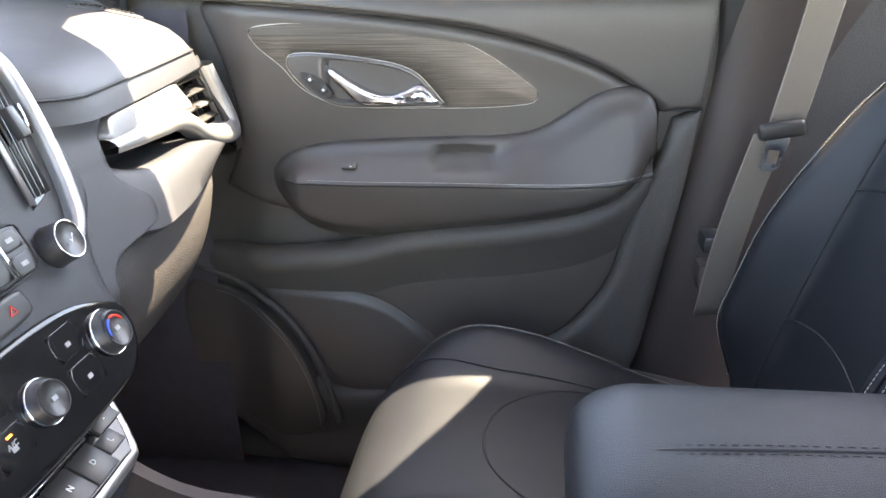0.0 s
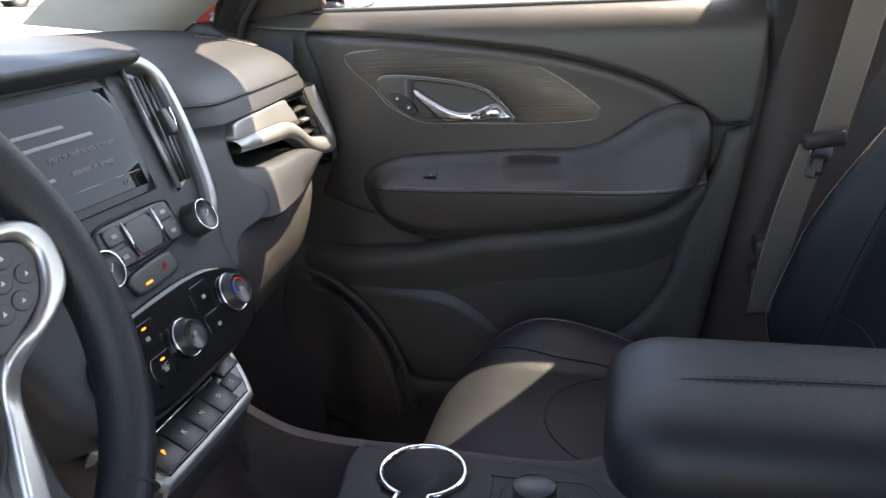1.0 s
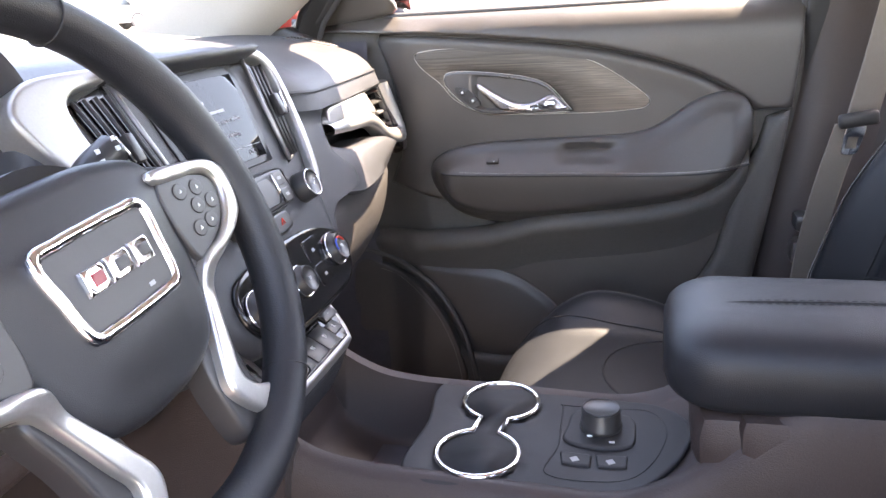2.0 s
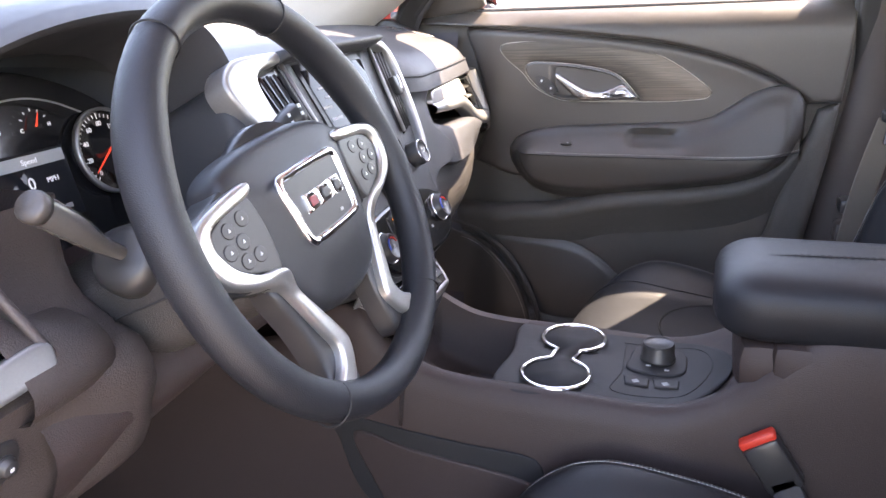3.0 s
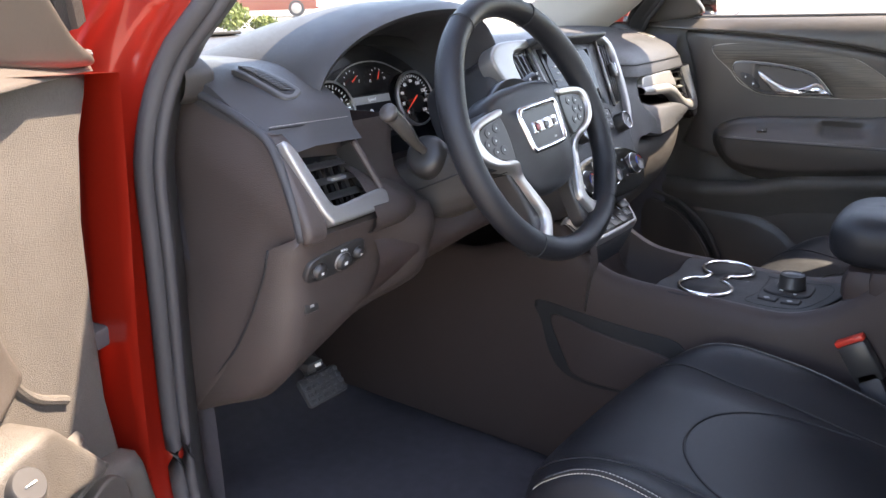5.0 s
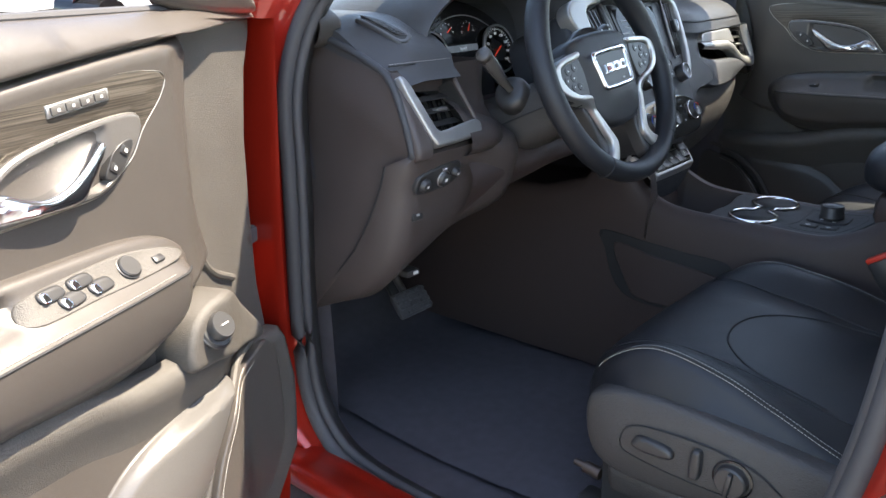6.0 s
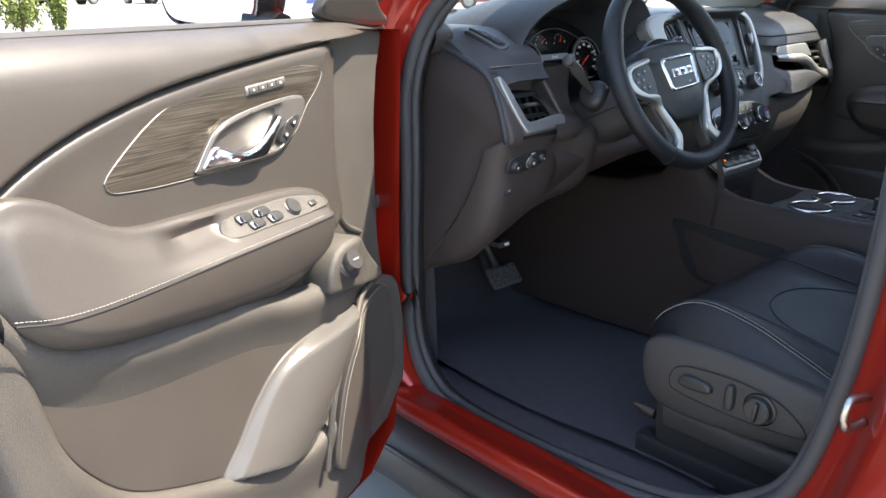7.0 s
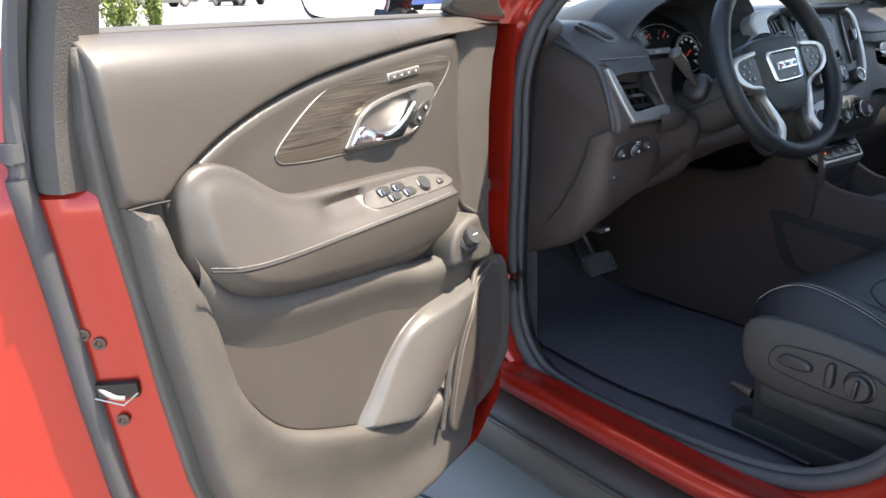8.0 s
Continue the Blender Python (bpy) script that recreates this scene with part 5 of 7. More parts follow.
        part("numeral", letters("F" if lab == "E" else "H", 0.0062, m @ Matrix.Translation((0.019, -0.006, 0))), DIAL_WHITE, cl)
        w = radians(ang)
        part("needle", tube([m @ Vector((0, -0.006, 0.002)), m @ Vector((0.016 * math.cos(w), -0.006 + 0.016 * math.sin(w), 0.002))], [0.0012, 0.0005], 6), NEEDLE, cl)
        for q in (150, 120, 90, 60, 30):
            part("tick", rbox(m @ Vector((0.018 * math.cos(radians(q)), -0.006 + 0.018 * math.sin(radians(q)), 0.001)), (0.003, 0.0009, 0.0005), 0, m.to_3x3().to_4x4() @ Matrix.Rotation(radians(q), 4, "Z")), DIAL_WHITE, cl)
    arch = [on_cl(a, b, 0.012) for a, b in curve_pts([(-0.448, 1.093), (-0.42, 1.110), (-0.385, 1.119), (-0.345, 1.120), (-0.31, 1.112), (-0.275, 1.096)], 40)]
    part("cluster_arch", tube(arch, 0.0011, 6), SILVER, cl, "thin silver line over the gauges")
    # centre stack
    def on_stack(a, b, h):
        return (-0.180 + 0.48 * (1.142 - b) + h * 0.90, a, b + h * 0.43)
    cb = [(0.215, 1.125), (0.242, 1.09), (0.248, 1.03), (0.238, 0.985), (0.205, 0.955), (0.188, 0.925), (0.180, 0.885), (0.155, 0.850), (0.105, 0.835), (-0.03, 0.835), (-0.10, 0.850), (-0.135, 0.885), (-0.145, 0.925), (-0.165, 0.955), (-0.215, 0.99), (-0.235, 1.03), (-0.235, 1.09), (-0.205, 1.125), (-0.10, 1.140), (0.10, 1.140)]
    st = part("centre_fascia", patch(cb, on_stack, 0.0, 0.018, 0.02, n=110, drop=0.16), VINYL, dash, "dark centre stack with screen, knobs and upright vents")
    hvac = [(0.160, 0.905), (0.172, 0.885), (0.155, 0.856), (0.110, 0.842), (-0.04, 0.842), (-0.085, 0.856), (-0.105, 0.885), (-0.09, 0.915), (-0.03, 0.925), (0.09, 0.925)]
    hv = part("climate_panel", patch(hvac, on_stack, 0.006, 0.004, 0.02, n=70, drop=0.01), GLOSS, st, "gloss black climate panel")
    hvk = [(0.130, 0.886, 0.0195), (0.024, 0.880, 0.0175), (-0.076, 0.884, 0.0195)]
    for i, (a, b, r) in enumerate(hvk):
        m = turned((0.9, 0, 0.43), on_stack(a, b, 0.006))
        kn = part("climate_knob", lathe([(r * 1.12, 0), (r * 1.12, 0.003), (r, 0.004), (r * 0.95, 0.011), (r * 0.86, 0.0135), (r * 0.80, 0.0122), (0, 0.0122)], m, 36), SMOOTHP, hv, "round black climate knob")
        part("knob_ring", lathe([(r * 1.16, 0.0005), (r * 1.16, 0.003), (r * 1.10, 0.004), (r * 1.10, 0.0005)], m, 36), CHROME, kn)
        part("knob_crown", lathe([(r * 0.90, 0.0130), (r * 0.88, 0.0140), (r * 0.82, 0.0137), (r * 0.82, 0.0126)], m, 36), SMOOTHP, kn)
        mm = Matrix.Translation(on_stack(a, b, 0.0190)) @ face @ pose(0, 0, 0, -12, 0, 0)
        if i != 1:
            arcs = (("red_arc", BUCKLE_RED, 20, 100), ("blue_arc", BLUE_MARK, 110, 190))
            for nm, mt, w0, w1 in arcs:
                part(nm, tube([mm @ Vector((r * 0.62 * math.cos(radians(w)), r * 0.62 * math.sin(radians(w)), 0)) for w in np.linspace(w0, w1, 12)], 0.0013, 5), mt, kn)
        part("symbol", rbox(mm @ Vector((0, 0, 0)), (0.006, 0.004, 0.0008), 0, mm.to_3x3().to_4x4()), GREY_MARK, kn)
    for a, b, on in ((0.082, 0.902, 0), (0.082, 0.872, 0), (-0.022, 0.902, 1), (-0.022, 0.872, 1)):
        key = part("climate_key", patch([(a - 0.0195, b - 0.012), (a + 0.0185, b - 0.011), (a + 0.0195, b + 0.012), (a - 0.0185, b + 0.012)], on_stack, 0.0066, 0.0005, 0.02, smooth=False, n=20, drop=-0.004), GLOSS, hv)
        part("symbol", rbox(on_stack(a, b - 0.002, 0.0068), (0.0008, 0.006, 0.004), 0, pose(0, 0, 0, 0, -26, 0)), GREY_MARK, key)
        if on:
            part("lamp", rbox(on_stack(a + 0.002, b + 0.007, 0.0068), (0.001, 0.006, 0.0018), 0, pose(0, 0, 0, 0, -26, 0)), AMBER, key, "lit amber lamp")
    part("word", letters("A/C", 0.007, Matrix.Translation(on_stack(-0.022, 0.873, 0.0072)) @ face), GREY_MARK, hv)
    # radio: knobs, keys, screen
    for a, b in ((0.144, 0.966), (-0.030, 0.966)):
        m = turned((0.9, 0, 0.43), on_stack(a, b, -0.001))
        r = 0.0195
        kn = part("radio_knob", lathe([(r * 1.05, 0), (r, 0.004), (r * 0.98, 0.019), (r * 0.90, 0.0215), (r * 0.86, 0.0205), (0, 0.0205)], m, 36), SMOOTHP, st, "round black radio knob with silver crown")
        part("knob_crown", lathe([(r * 0.95, 0.0212), (r * 0.93, 0.0225), (r * 0.85, 0.022), (r * 0.85, 0.0208)], m, 36), CHROME, kn)
        mm = Matrix.Translation(on_stack(a, b, 0.0222)) @ face
        part("symbol", tube([mm @ Vector((-0.003, 0.0, 0)), mm @ Vector((-0.001, -0.003, 0)), mm @ Vector((0.003, 0.004, 0))], 0.0006, 5), WHITE_MARK, kn)
    keys = part("radio_keys", patch([(-0.005, 0.998), (0.045, 1.000), (0.110, 0.998), (0.115, 0.985), (0.110, 0.962), (0.05, 0.958), (0.0, 0.960), (-0.008, 0.975)], on_stack, 0.005, 0.003, 0.02, n=50, drop=0.0), SMOOTHP, st, "dark key panel")
    part("key_rim", tube([on_stack(a, b, 0.004) for a, b in curve_pts([(-0.005, 0.998), (0.045, 1.001), (0.110, 0.998), (0.115, 0.985), (0.110, 0.962), (0.05, 0.957), (0.0, 0.960), (-0.008, 0.975)], 60, True)], 0.0014, 6, closed=True), SEAM, keys)
    for a, b, w in ((0.012, 0.988, 0.026), (0.012, 0.968, 0.026), (0.096, 0.988, 0.024), (0.096, 0.968, 0.024), (0.054, 0.978, 0.048)):
        k = part("radio_key", patch([(a - w / 2, b - 0.008 - 0.008 * (w > 0.04)), (a + w / 2, b - 0.008 - 0.008 * (w > 0.04)), (a + w / 2, b + 0.008 + 0.008 * (w > 0.04)), (a - w / 2, b + 0.008 + 0.008 * (w > 0.04))], on_stack, 0.0072, 0.0012, 0.03, smooth=False, n=20, drop=-0.004), SMOOTHP, keys)
        if w < 0.04:
            part("symbol", rbox(on_stack(a, b, 0.0075), (0.0008, 0.008, 0.004), 0, pose(0, 0, 0, 0, -26, 0)), GREY_MARK, k)
    for a in (0.029, 0.080):
        part("key_divider", tube([on_stack(a, 0.962, 0.0085), on_stack(a, 0.996, 0.0085)], 0.0018, 6), CHROME, keys)
    haz = part("hazard_panel", patch([(0.005, 0.952), (0.07, 0.955), (0.078, 0.946), (0.07, 0.934), (0.01, 0.932), (0.0, 0.941)], on_stack, 0.006, 0.003, 0.02, n=40), SMOOTHP, st, "small two-key hazard panel")
    part("warning_triangle", letters("\u25b3", 0.011, Matrix.Translation(on_stack(0.055, 0.944, 0.0066)) @ face), BUCKLE_RED, haz)
    part("lamp", rbox(on_stack(0.022, 0.939, 0.0066), (0.001, 0.010, 0.002), 0, pose(0, 0, 0, 0, -26, 0)), AMBER, haz)
    scr = part("touch_screen", patch([(-0.050, 1.012), (0.118, 1.010), (0.138, 1.125), (-0.068, 1.125)], on_stack, 0.002, 0.001, 0.04, smooth=False, n=30), SCREEN_BEZEL, st, "lit touch screen reflecting the bright windows")
    glass = part("screen_glass", patch([(-0.040, 1.020), (0.108, 1.018), (0.126, 1.116), (-0.056, 1.116)], on_stack, 0.003, 0.0005, 0.04, smooth=False, n=24), SCREEN, scr)
    for txt, a, b, sz in (("injury or death to you or others.", 0.045, 1.066, 0.0075), ("attention on driving", 0.045, 1.050, 0.0078), ("OK", 0.080, 1.026, 0.009)):
        part("word", letters(txt, sz, Matrix.Translation(on_stack(a, b, 0.0036)) @ face @ pose(0, 0, 0, -12, 0, 0)), SCREEN_TEXT, glass)
    for a, b, w in ((0.0, 1.090, 0.075), (0.02, 1.078, 0.10), (-0.035, 1.066, 0.025), (-0.025, 1.050, 0.030)):
        part("text_bar", rbox(on_stack(a, b, 0.0036), (0.0006, w, 0.0035), 0, pose(0, 0, 0, 0, -26, 0)), SCREEN_TEXT, glass)
    part("screen_line", tube([on_stack(-0.035, 1.034, 0.0036), on_stack(0.105, 1.033, 0.0036)], 0.0005, 5), GREY_MARK, glass)
    part("screen_visor", loft([[on_stack(a, 1.128 + 0.004 * k2, h) for k2, h in ((0.0, -0.04), (0.0, 0.026), (0.9, 0.034), (2.2, 0.030), (3.2, 0.012), (3.6, -0.06))] for a in np.linspace(-0.105, 0.172, 16)], caps=True), VINYL, st, "dark visor over the screen")
    # upright vents either side of the screen, with silver frames
    for s in (-1, 1):
        a0 = 0.155 if s > 0 else -0.095
        def col(u, b):
            """across (0..1) and height, leaning outwards with height"""
            t = (b - 1.0) / 0.13
            if s > 0:
                return lerp(0.150 + 0.020 * t, 0.180 + 0.034 * t, u)
            return lerp(-0.078 - 0.024 * t, -0.128 - 0.040 * t, u)
        o = [(col(0, 0.998), 0.998), (col(1, 1.006), 1.006), (col(1, 1.06), 1.06), (col(1, 1.115), 1.115), (col(0, 1.128), 1.128), (col(0, 1.06), 1.06)]
        v = part("upright_vent", patch(o, on_stack, 0.001, 0.0006, 0.02, smooth=False, n=40), GLOSS, st, "upright louvred air vent")
        for k in range(4):
            u = (k + 0.5) / 4
            part("vane", tube([on_stack(col(u, b), b, 0.004) for b in (1.006, 1.06, 1.118)], 0.0022, 6), SMOOTHP, v)
        part("vent_tab", rbox(on_stack(col(0.6, 1.065), 1.065, 0.012), (0.010, 0.012, 0.030), 0.002, pose(0, 0, 0, 0, -26, 0)), SMOOTHP, v)
        part("tab_edge", tube([on_stack(col(0.85, 1.052), 1.052, 0.016), on_stack(col(0.85, 1.078), 1.078, 0.016)], 0.0016, 6), CHROME, v)
        part("inner_blade", tube([on_stack(col(-0.06, b), b, 0.005) for b in (1.002, 1.06, 1.128)], 0.003, 8), SILVER, v)
        if s > 0:
            band = [(0.168, 1.141), (0.205, 1.138), (0.228, 1.118), (0.230, 1.085), (0.222, 1.04), (0.208, 0.998), (0.190, 0.968), (0.165, 0.955), (0.160, 0.962), (0.178, 0.978), (0.192, 1.005), (0.205, 1.045), (0.214, 1.09), (0.212, 1.112), (0.195, 1.126), (0.170, 1.130)]
        else:
            band = [(-0.085, 1.140), (-0.150, 1.142), (-0.205, 1.138), (-0.235, 1.118), (-0.230, 1.09), (-0.205, 1.05), (-0.185, 1.02), (-0.165, 1.0), (-0.14, 0.985), (-0.135, 1.0), (-0.150, 1.03), (-0.168, 1.07), (-0.172, 1.105), (-0.165, 1.118), (-0.145, 1.125), (-0.09, 1.131)]
        part("vent_frame", patch(band, on_stack, 0.012, 0.005, 0.012, n=110, drop=0.02), SILVER, v, "satin silver frame")
    # shift keys below the climate panel
    def on_shift(a, b, h):
        """b from 0 (front) to 1 (rear edge)"""
        return (-0.100 + 0.065 * b + 0.45 * h, a, 0.812 - 0.040 * b + 0.9 * h)
    so = [(-0.070, 0.0), (0.150, 0.0), (0.160, 0.2), (0.118, 0.95), (0.09, 1.05), (-0.050, 1.05), (-0.068, 0.95), (-0.073, 0.2)]
    sp = part("shift_panel", patch([(a, b * 0.076) for a, b in so], lambda a, b, h: on_shift(a, b / 0.076, h), 0.006, 0.004, 0.015, n=60, drop=0.012), SILVER, dash, "silver-rimmed push-button gear panel")
    so2 = [(-0.063, 0.06), (0.142, 0.06), (0.150, 0.22), (0.110, 0.90), (0.085, 0.97), (-0.046, 0.97), (-0.060, 0.90), (-0.065, 0.25)]
    bed = [[on_shift(a, b, -0.006 - d) for a in np.linspace(-0.078, 0.118, 6)] for b, d in ((0.0, 0.0), (1.0, 0.0), (1.05, 0.03), (1.05, 0.10))]
    part("gear_panel_base", loft(bed), VINYL, sp)
    ck = [[(x, -0.086 - 0.034 * k, z + 0.03 * k) for x, z in ((-0.30, 0.90), (-0.14, 0.87), (-0.075, 0.845), (-0.030, 0.800), (-0.018, 0.73), (-0.03, 0.62))] for k in (0.0, 0.4, 1.0)]
    part("stack_cheek", loft(ck), DARKTRIM, dash, "dark side of the centre stack", angle=50)
    pan = part("key_bed", patch([(a, b * 0.076) for a, b in so2], lambda a, b, h: on_shift(a, b / 0.076, h), 0.008, 0.002, 0.015, n=60), GLOSS, sp)
    for a, b, w, d, t in ((0.124, 0.22, 0.036, 0.22, "+"), (0.117, 0.46, 0.036, 0.22, "-"), (0.098, 0.70, 0.026, 0.24, "L"), (0.066, 0.72, 0.034, 0.46, "D"), (0.030, 0.72, 0.034, 0.46, "N"), (-0.006, 0.72, 0.034, 0.46, "R"), (-0.042, 0.72, 0.034, 0.46, "P")):
        p = Vector(on_shift(a, b, 0.0095))
        key = part("gear_key", rbox(p, (0.075 * d, w, 0.004), 0.0012, pose(0, 0, 0, 0, 31, 0)), SMOOTHP, pan)
        part("letter", letters(t, 0.008, Matrix.Translation(Vector(on_shift(a, b, 0.0121))) @ pose(0, 0, 0, 0, 31, 0) @ pose(0, 0, 0, 0, 0, 90)), AMBER if t == "P" else WHITE_MARK, key)
    part("key_rail", tube([on_shift(-0.06, 0.45, 0.011), on_shift(0.085, 0.45, 0.011)], 0.0016, 6), CHROME, pan)
    # passenger side: recess with silver strip, vent, shelf and glove box
    def pas(y):
        return dash_curve(y)
    prof = [(-0.112, 1.050), (-0.118, 1.040), (-0.160, 1.034), (-0.185, 1.02), (-0.190, 0.985), (-0.180, 0.964), (-0.16, 0.955), (-0.13, 0.952), (-0.120, 0.950), (-0.120, 0.930), (-0.125, 0.915)]
    shelf_line = curve_pts([(x, 0, z) for x, z in prof], 44)
    rows = []
    for y in np.linspace(0.285, 0.702, 40):
        end = float(step01(0.672, 0.702, y))
        row = []
        for c in shelf_line:
            zs = c[2] + 0.015 * float(step01(0.60, 0.34, y)) * float(step01(1.0, 0.97, c[2])) * float(step01(0.930, 0.950, c[2]))
            row.append((c[0] + pas(y) - 0.005 - 0.016 * float(step01(0.40, 0.35, y)) - 0.014 * end, y, zs))
        rows.append(row)
    bm = loft(rows)
    bmesh.ops.recalc_face_normals(bm, faces=bm.faces[:])
    part("passenger_shelf", bm, VINYL, dash, "open shelf in front of the passenger", angle=50)
    lip_rows = []
    for y in np.linspace(0.285, 0.690, 50):
        zt = float(np.interp(y, LIP[:, 0], LIP[:, 1]))
        zb = float(np.interp(y, LIP[:, 0], LIP[:, 2]))
        xt = float(np.interp(y, LIP[:, 0], LIP[:, 3]))
        xb = float(np.interp(y, LIP[:, 0], LIP[:, 4]))
        back = 0.03 * float(step01(0.660, 0.690, y)) ** 2
        sec = [(xt - 0.085, zt - 0.006), (xt - 0.022, zt), (xt - 0.008, zt - 0.001), (xt - 0.001, zt - 0.007), (lerp(xt, xb, 0.5) + 0.002, lerp(zt, zb, 0.5)), (xb, zb + 0.007), (xb - 0.006, zb + 0.001), (xb - 0.020, zb), (xb - 0.07, zb + 0.001)]
        lip_rows.append([(x - back, y, z) for x, z in sec])
    bm = loft(lip_rows)
    bmesh.ops.recalc_face_normals(bm, faces=bm.faces[:])
    part("shelf_lip", bm, VINYL, dash, "soft grained band under the shelf and vent", angle=50)
    # flat fascia between the stack and the shelf, running down beside the climate panel
    cut = curve_pts([(1.052, 0.322), (1.02, 0.302), (0.995, 0.294), (0.980, 0.304), (0.965, 0.325), (0.955, 0.338), (0.935, 0.328), (0.929, 0.283), (0.924, 0.244), (0.911, 0.217), (0.893, 0.203), (0.868, 0.19), (0.835, 0.170), (0.795, 0.150)], 70)
    rows = []
    for zf, ycut in cut:
        y0 = float(np.interp(zf, [0.795, 0.85, 0.885, 0.925, 0.955, 0.985, 1.05], [0.10, 0.140, 0.166, 0.174, 0.190, 0.222, 0.228]))
        row = []
        for t in (0.0, 0.15, 0.3, 0.45, 0.6, 0.72, 0.82, 0.9, 0.95, 0.98, 1.0):
            y = lerp(y0, ycut, t)
            xf = min(-0.180 + 0.48 * (1.142 - zf) - 0.012, -0.074) + 0.012 * float(step01(0.20, 0.30, y)) - 0.05 * float(step01(0.86, 0.79, zf)) * float(step01(0.13, 0.26, y))
            xf = lerp(top_section(y)[8][0] - 0.002, xf, float(step01(1.052, 1.02, zf)))
            row.append((xf - 0.010 * float(step01(0.84, 1.0, t)) ** 2, y, zf))
        q = row[-1]
        row += [(q[0] - 0.012, q[1] + 0.001, zf), (q[0] - 0.07, q[1] + 0.001, zf)]
        rows.append(row)
    bm = loft(rows)
    bmesh.ops.recalc_face_normals(bm, faces=bm.faces[:])
    part("passenger_fascia", bm, VINYL, dash, "blue-grey fascia beside the passenger shelf", angle=50)
    def strip_pt(y, z, h=0.0):
        return (-0.116 + pas(y) + 0.30 * (1.035 - z) + h, y, z)
    up_strip = [(0.330, 1.044), (0.42, 1.045), (0.52, 1.044), (0.535, 1.036), (0.556, 1.008), (0.53, 1.008), (0.47, 1.016), (0.40, 1.020), (0.315, 1.022), (0.312, 1.032)]
    sf = part("silver_strip", patch(up_strip, strip_pt, 0.006, 0.003, 0.012, n=80, drop=0.02), SILVER, dash, "satin silver strip sweeping round the passenger vent")
    sweep = curve_pts([(0.302, 1.016), (0.37, 1.012), (0.44, 1.008), (0.49, 1.004), (0.53, 0.992), (0.56, 0.973), (0.60, 0.957), (0.65, 0.948), (0.688, 0.946), (0.702, 0.957), (0.700, 0.985), (0.694, 1.015), (0.688, 1.046)], 60)
    rings = []
    for i, (y, z) in enumerate(sweep):
        t = sweep[min(i + 1, 59)] - sweep[max(i - 1, 0)]
        t /= np.linalg.norm(t)
        nn = np.array([-t[1], t[0]])
        w = 0.008 + 0.005 * math.sin(math.pi * i / 59) + 0.004 * float(step01(36, 50, i))
        rings.append([strip_pt(y + nn[0] * w * u, z + nn[1] * w * u, h) for u, h in ((-1, -0.02), (-1, 0.004), (-0.7, 0.010), (0, 0.013), (0.7, 0.010), (1, 0.004), (1, -0.02))])
    bm = loft(rings)
    bmesh.ops.recalc_face_normals(bm, faces=bm.faces[:])
    part("strip_sweep", bm, SILVER, sf, angle=60)
    vo = [(0.525, 1.042), (0.690, 1.046), (0.696, 0.985), (0.69, 0.960), (0.64, 0.955), (0.585, 0.960), (0.550, 0.988)]
    v = part("passenger_vent", patch(vo, lambda a, b, h: strip_pt(a, b, h - 0.036), 0.003, 0.001, 0.02, smooth=False, n=40), GLOSS, dash, "louvred air vent at the passenger's end")
    for k in range(4):
        t = (k + 0.5) / 4
        z = lerp(1.042, 0.962, t)
        part("louvre", rbox(strip_pt(lerp(0.612, 0.634, t), z, -0.024), (0.016, lerp(0.140, 0.100, t), 0.003), 0.001, pose(0, 0, 0, 0, 16, 0)), SMOOTHP, v)
    for k in range(4):
        part("vane", rbox(strip_pt(lerp(0.60, 0.67, k / 3), 0.993, -0.030), (0.006, 0.002, 0.05), 0.0005, pose(0, 0, 0, 0, -16, 0)), SMOOTHP, v)
    part("vent_tab", rbox(strip_pt(0.628, 0.995, -0.010), (0.010, 0.024, 0.005), 0.002), SILVER, v)
    closing = []
    for y, b2 in ((0.676, -0.006), (0.696, -0.004), (0.704, -0.012), (0.706, -0.04), (0.706, -0.12)):
        closing.append([(strip_pt(y, z)[0] + b2, y - 0.008 * float(step01(0.955, 1.05, z)), z) for z in np.linspace(1.058, 0.918, 10)])
    part("vent_end_wall", loft(closing), VINYL, dash, "dashboard end wall beside the passenger vent", angle=60)
    gl = curve_pts([(-0.160, 0, 0.930), (-0.112, 0, 0.922), (-0.094, 0, 0.908), (-0.088, 0, 0.885), (-0.088, 0, 0.850), (-0.100, 0, 0.812), (-0.130, 0, 0.765), (-0.19, 0, 0.705), (-0.28, 0, 0.64), (-0.42, 0, 0.60)], 34)
    rows = []
    for v in np.r_[np.linspace(0, 0.9, 18), 0.93, 0.955, 0.975, 0.99, 1.0]:
        row = []
        for p in gl:
            y1 = float(np.interp(p[2], [0.60, 0.705, 0.765, 0.812, 0.85, 0.885, 0.908, 0.93], [0.45, 0.47, 0.485, 0.505, 0.535, 0.575, 0.605, 0.655]))
            y = lerp(0.135, y1, v)
            round_off = float(step01(0.90, 1.0, v)) ** 2
            row.append((p[0] + pas(y) - 0.022 * round_off - 0.045 * float(step01(0.26, 0.15, y)), y, p[2]))
        rows.append(row)
    rows.append([(q[0] - 0.10, q[1] + 0.002, q[2]) for q in rows[-1]])
    bm = loft(rows)
    bmesh.ops.recalc_face_normals(bm, faces=bm.faces[:])
    part("glove_box_lid", bm, HARD, dash, "grained dark glove box lid")
    part("shelf_rib", tube(curve_pts([strip_pt(y, 0.941, -0.012 - 0.01 * math.sin(30 * y)) for y in np.linspace(0.30, 0.56, 12)], 30), 0.003, 6), SMOOTHP, dash)
    return dash


BLUE_MARK = mat("blue_print", (0.03, 0.10, 0.55), 0.5)
make_dash()

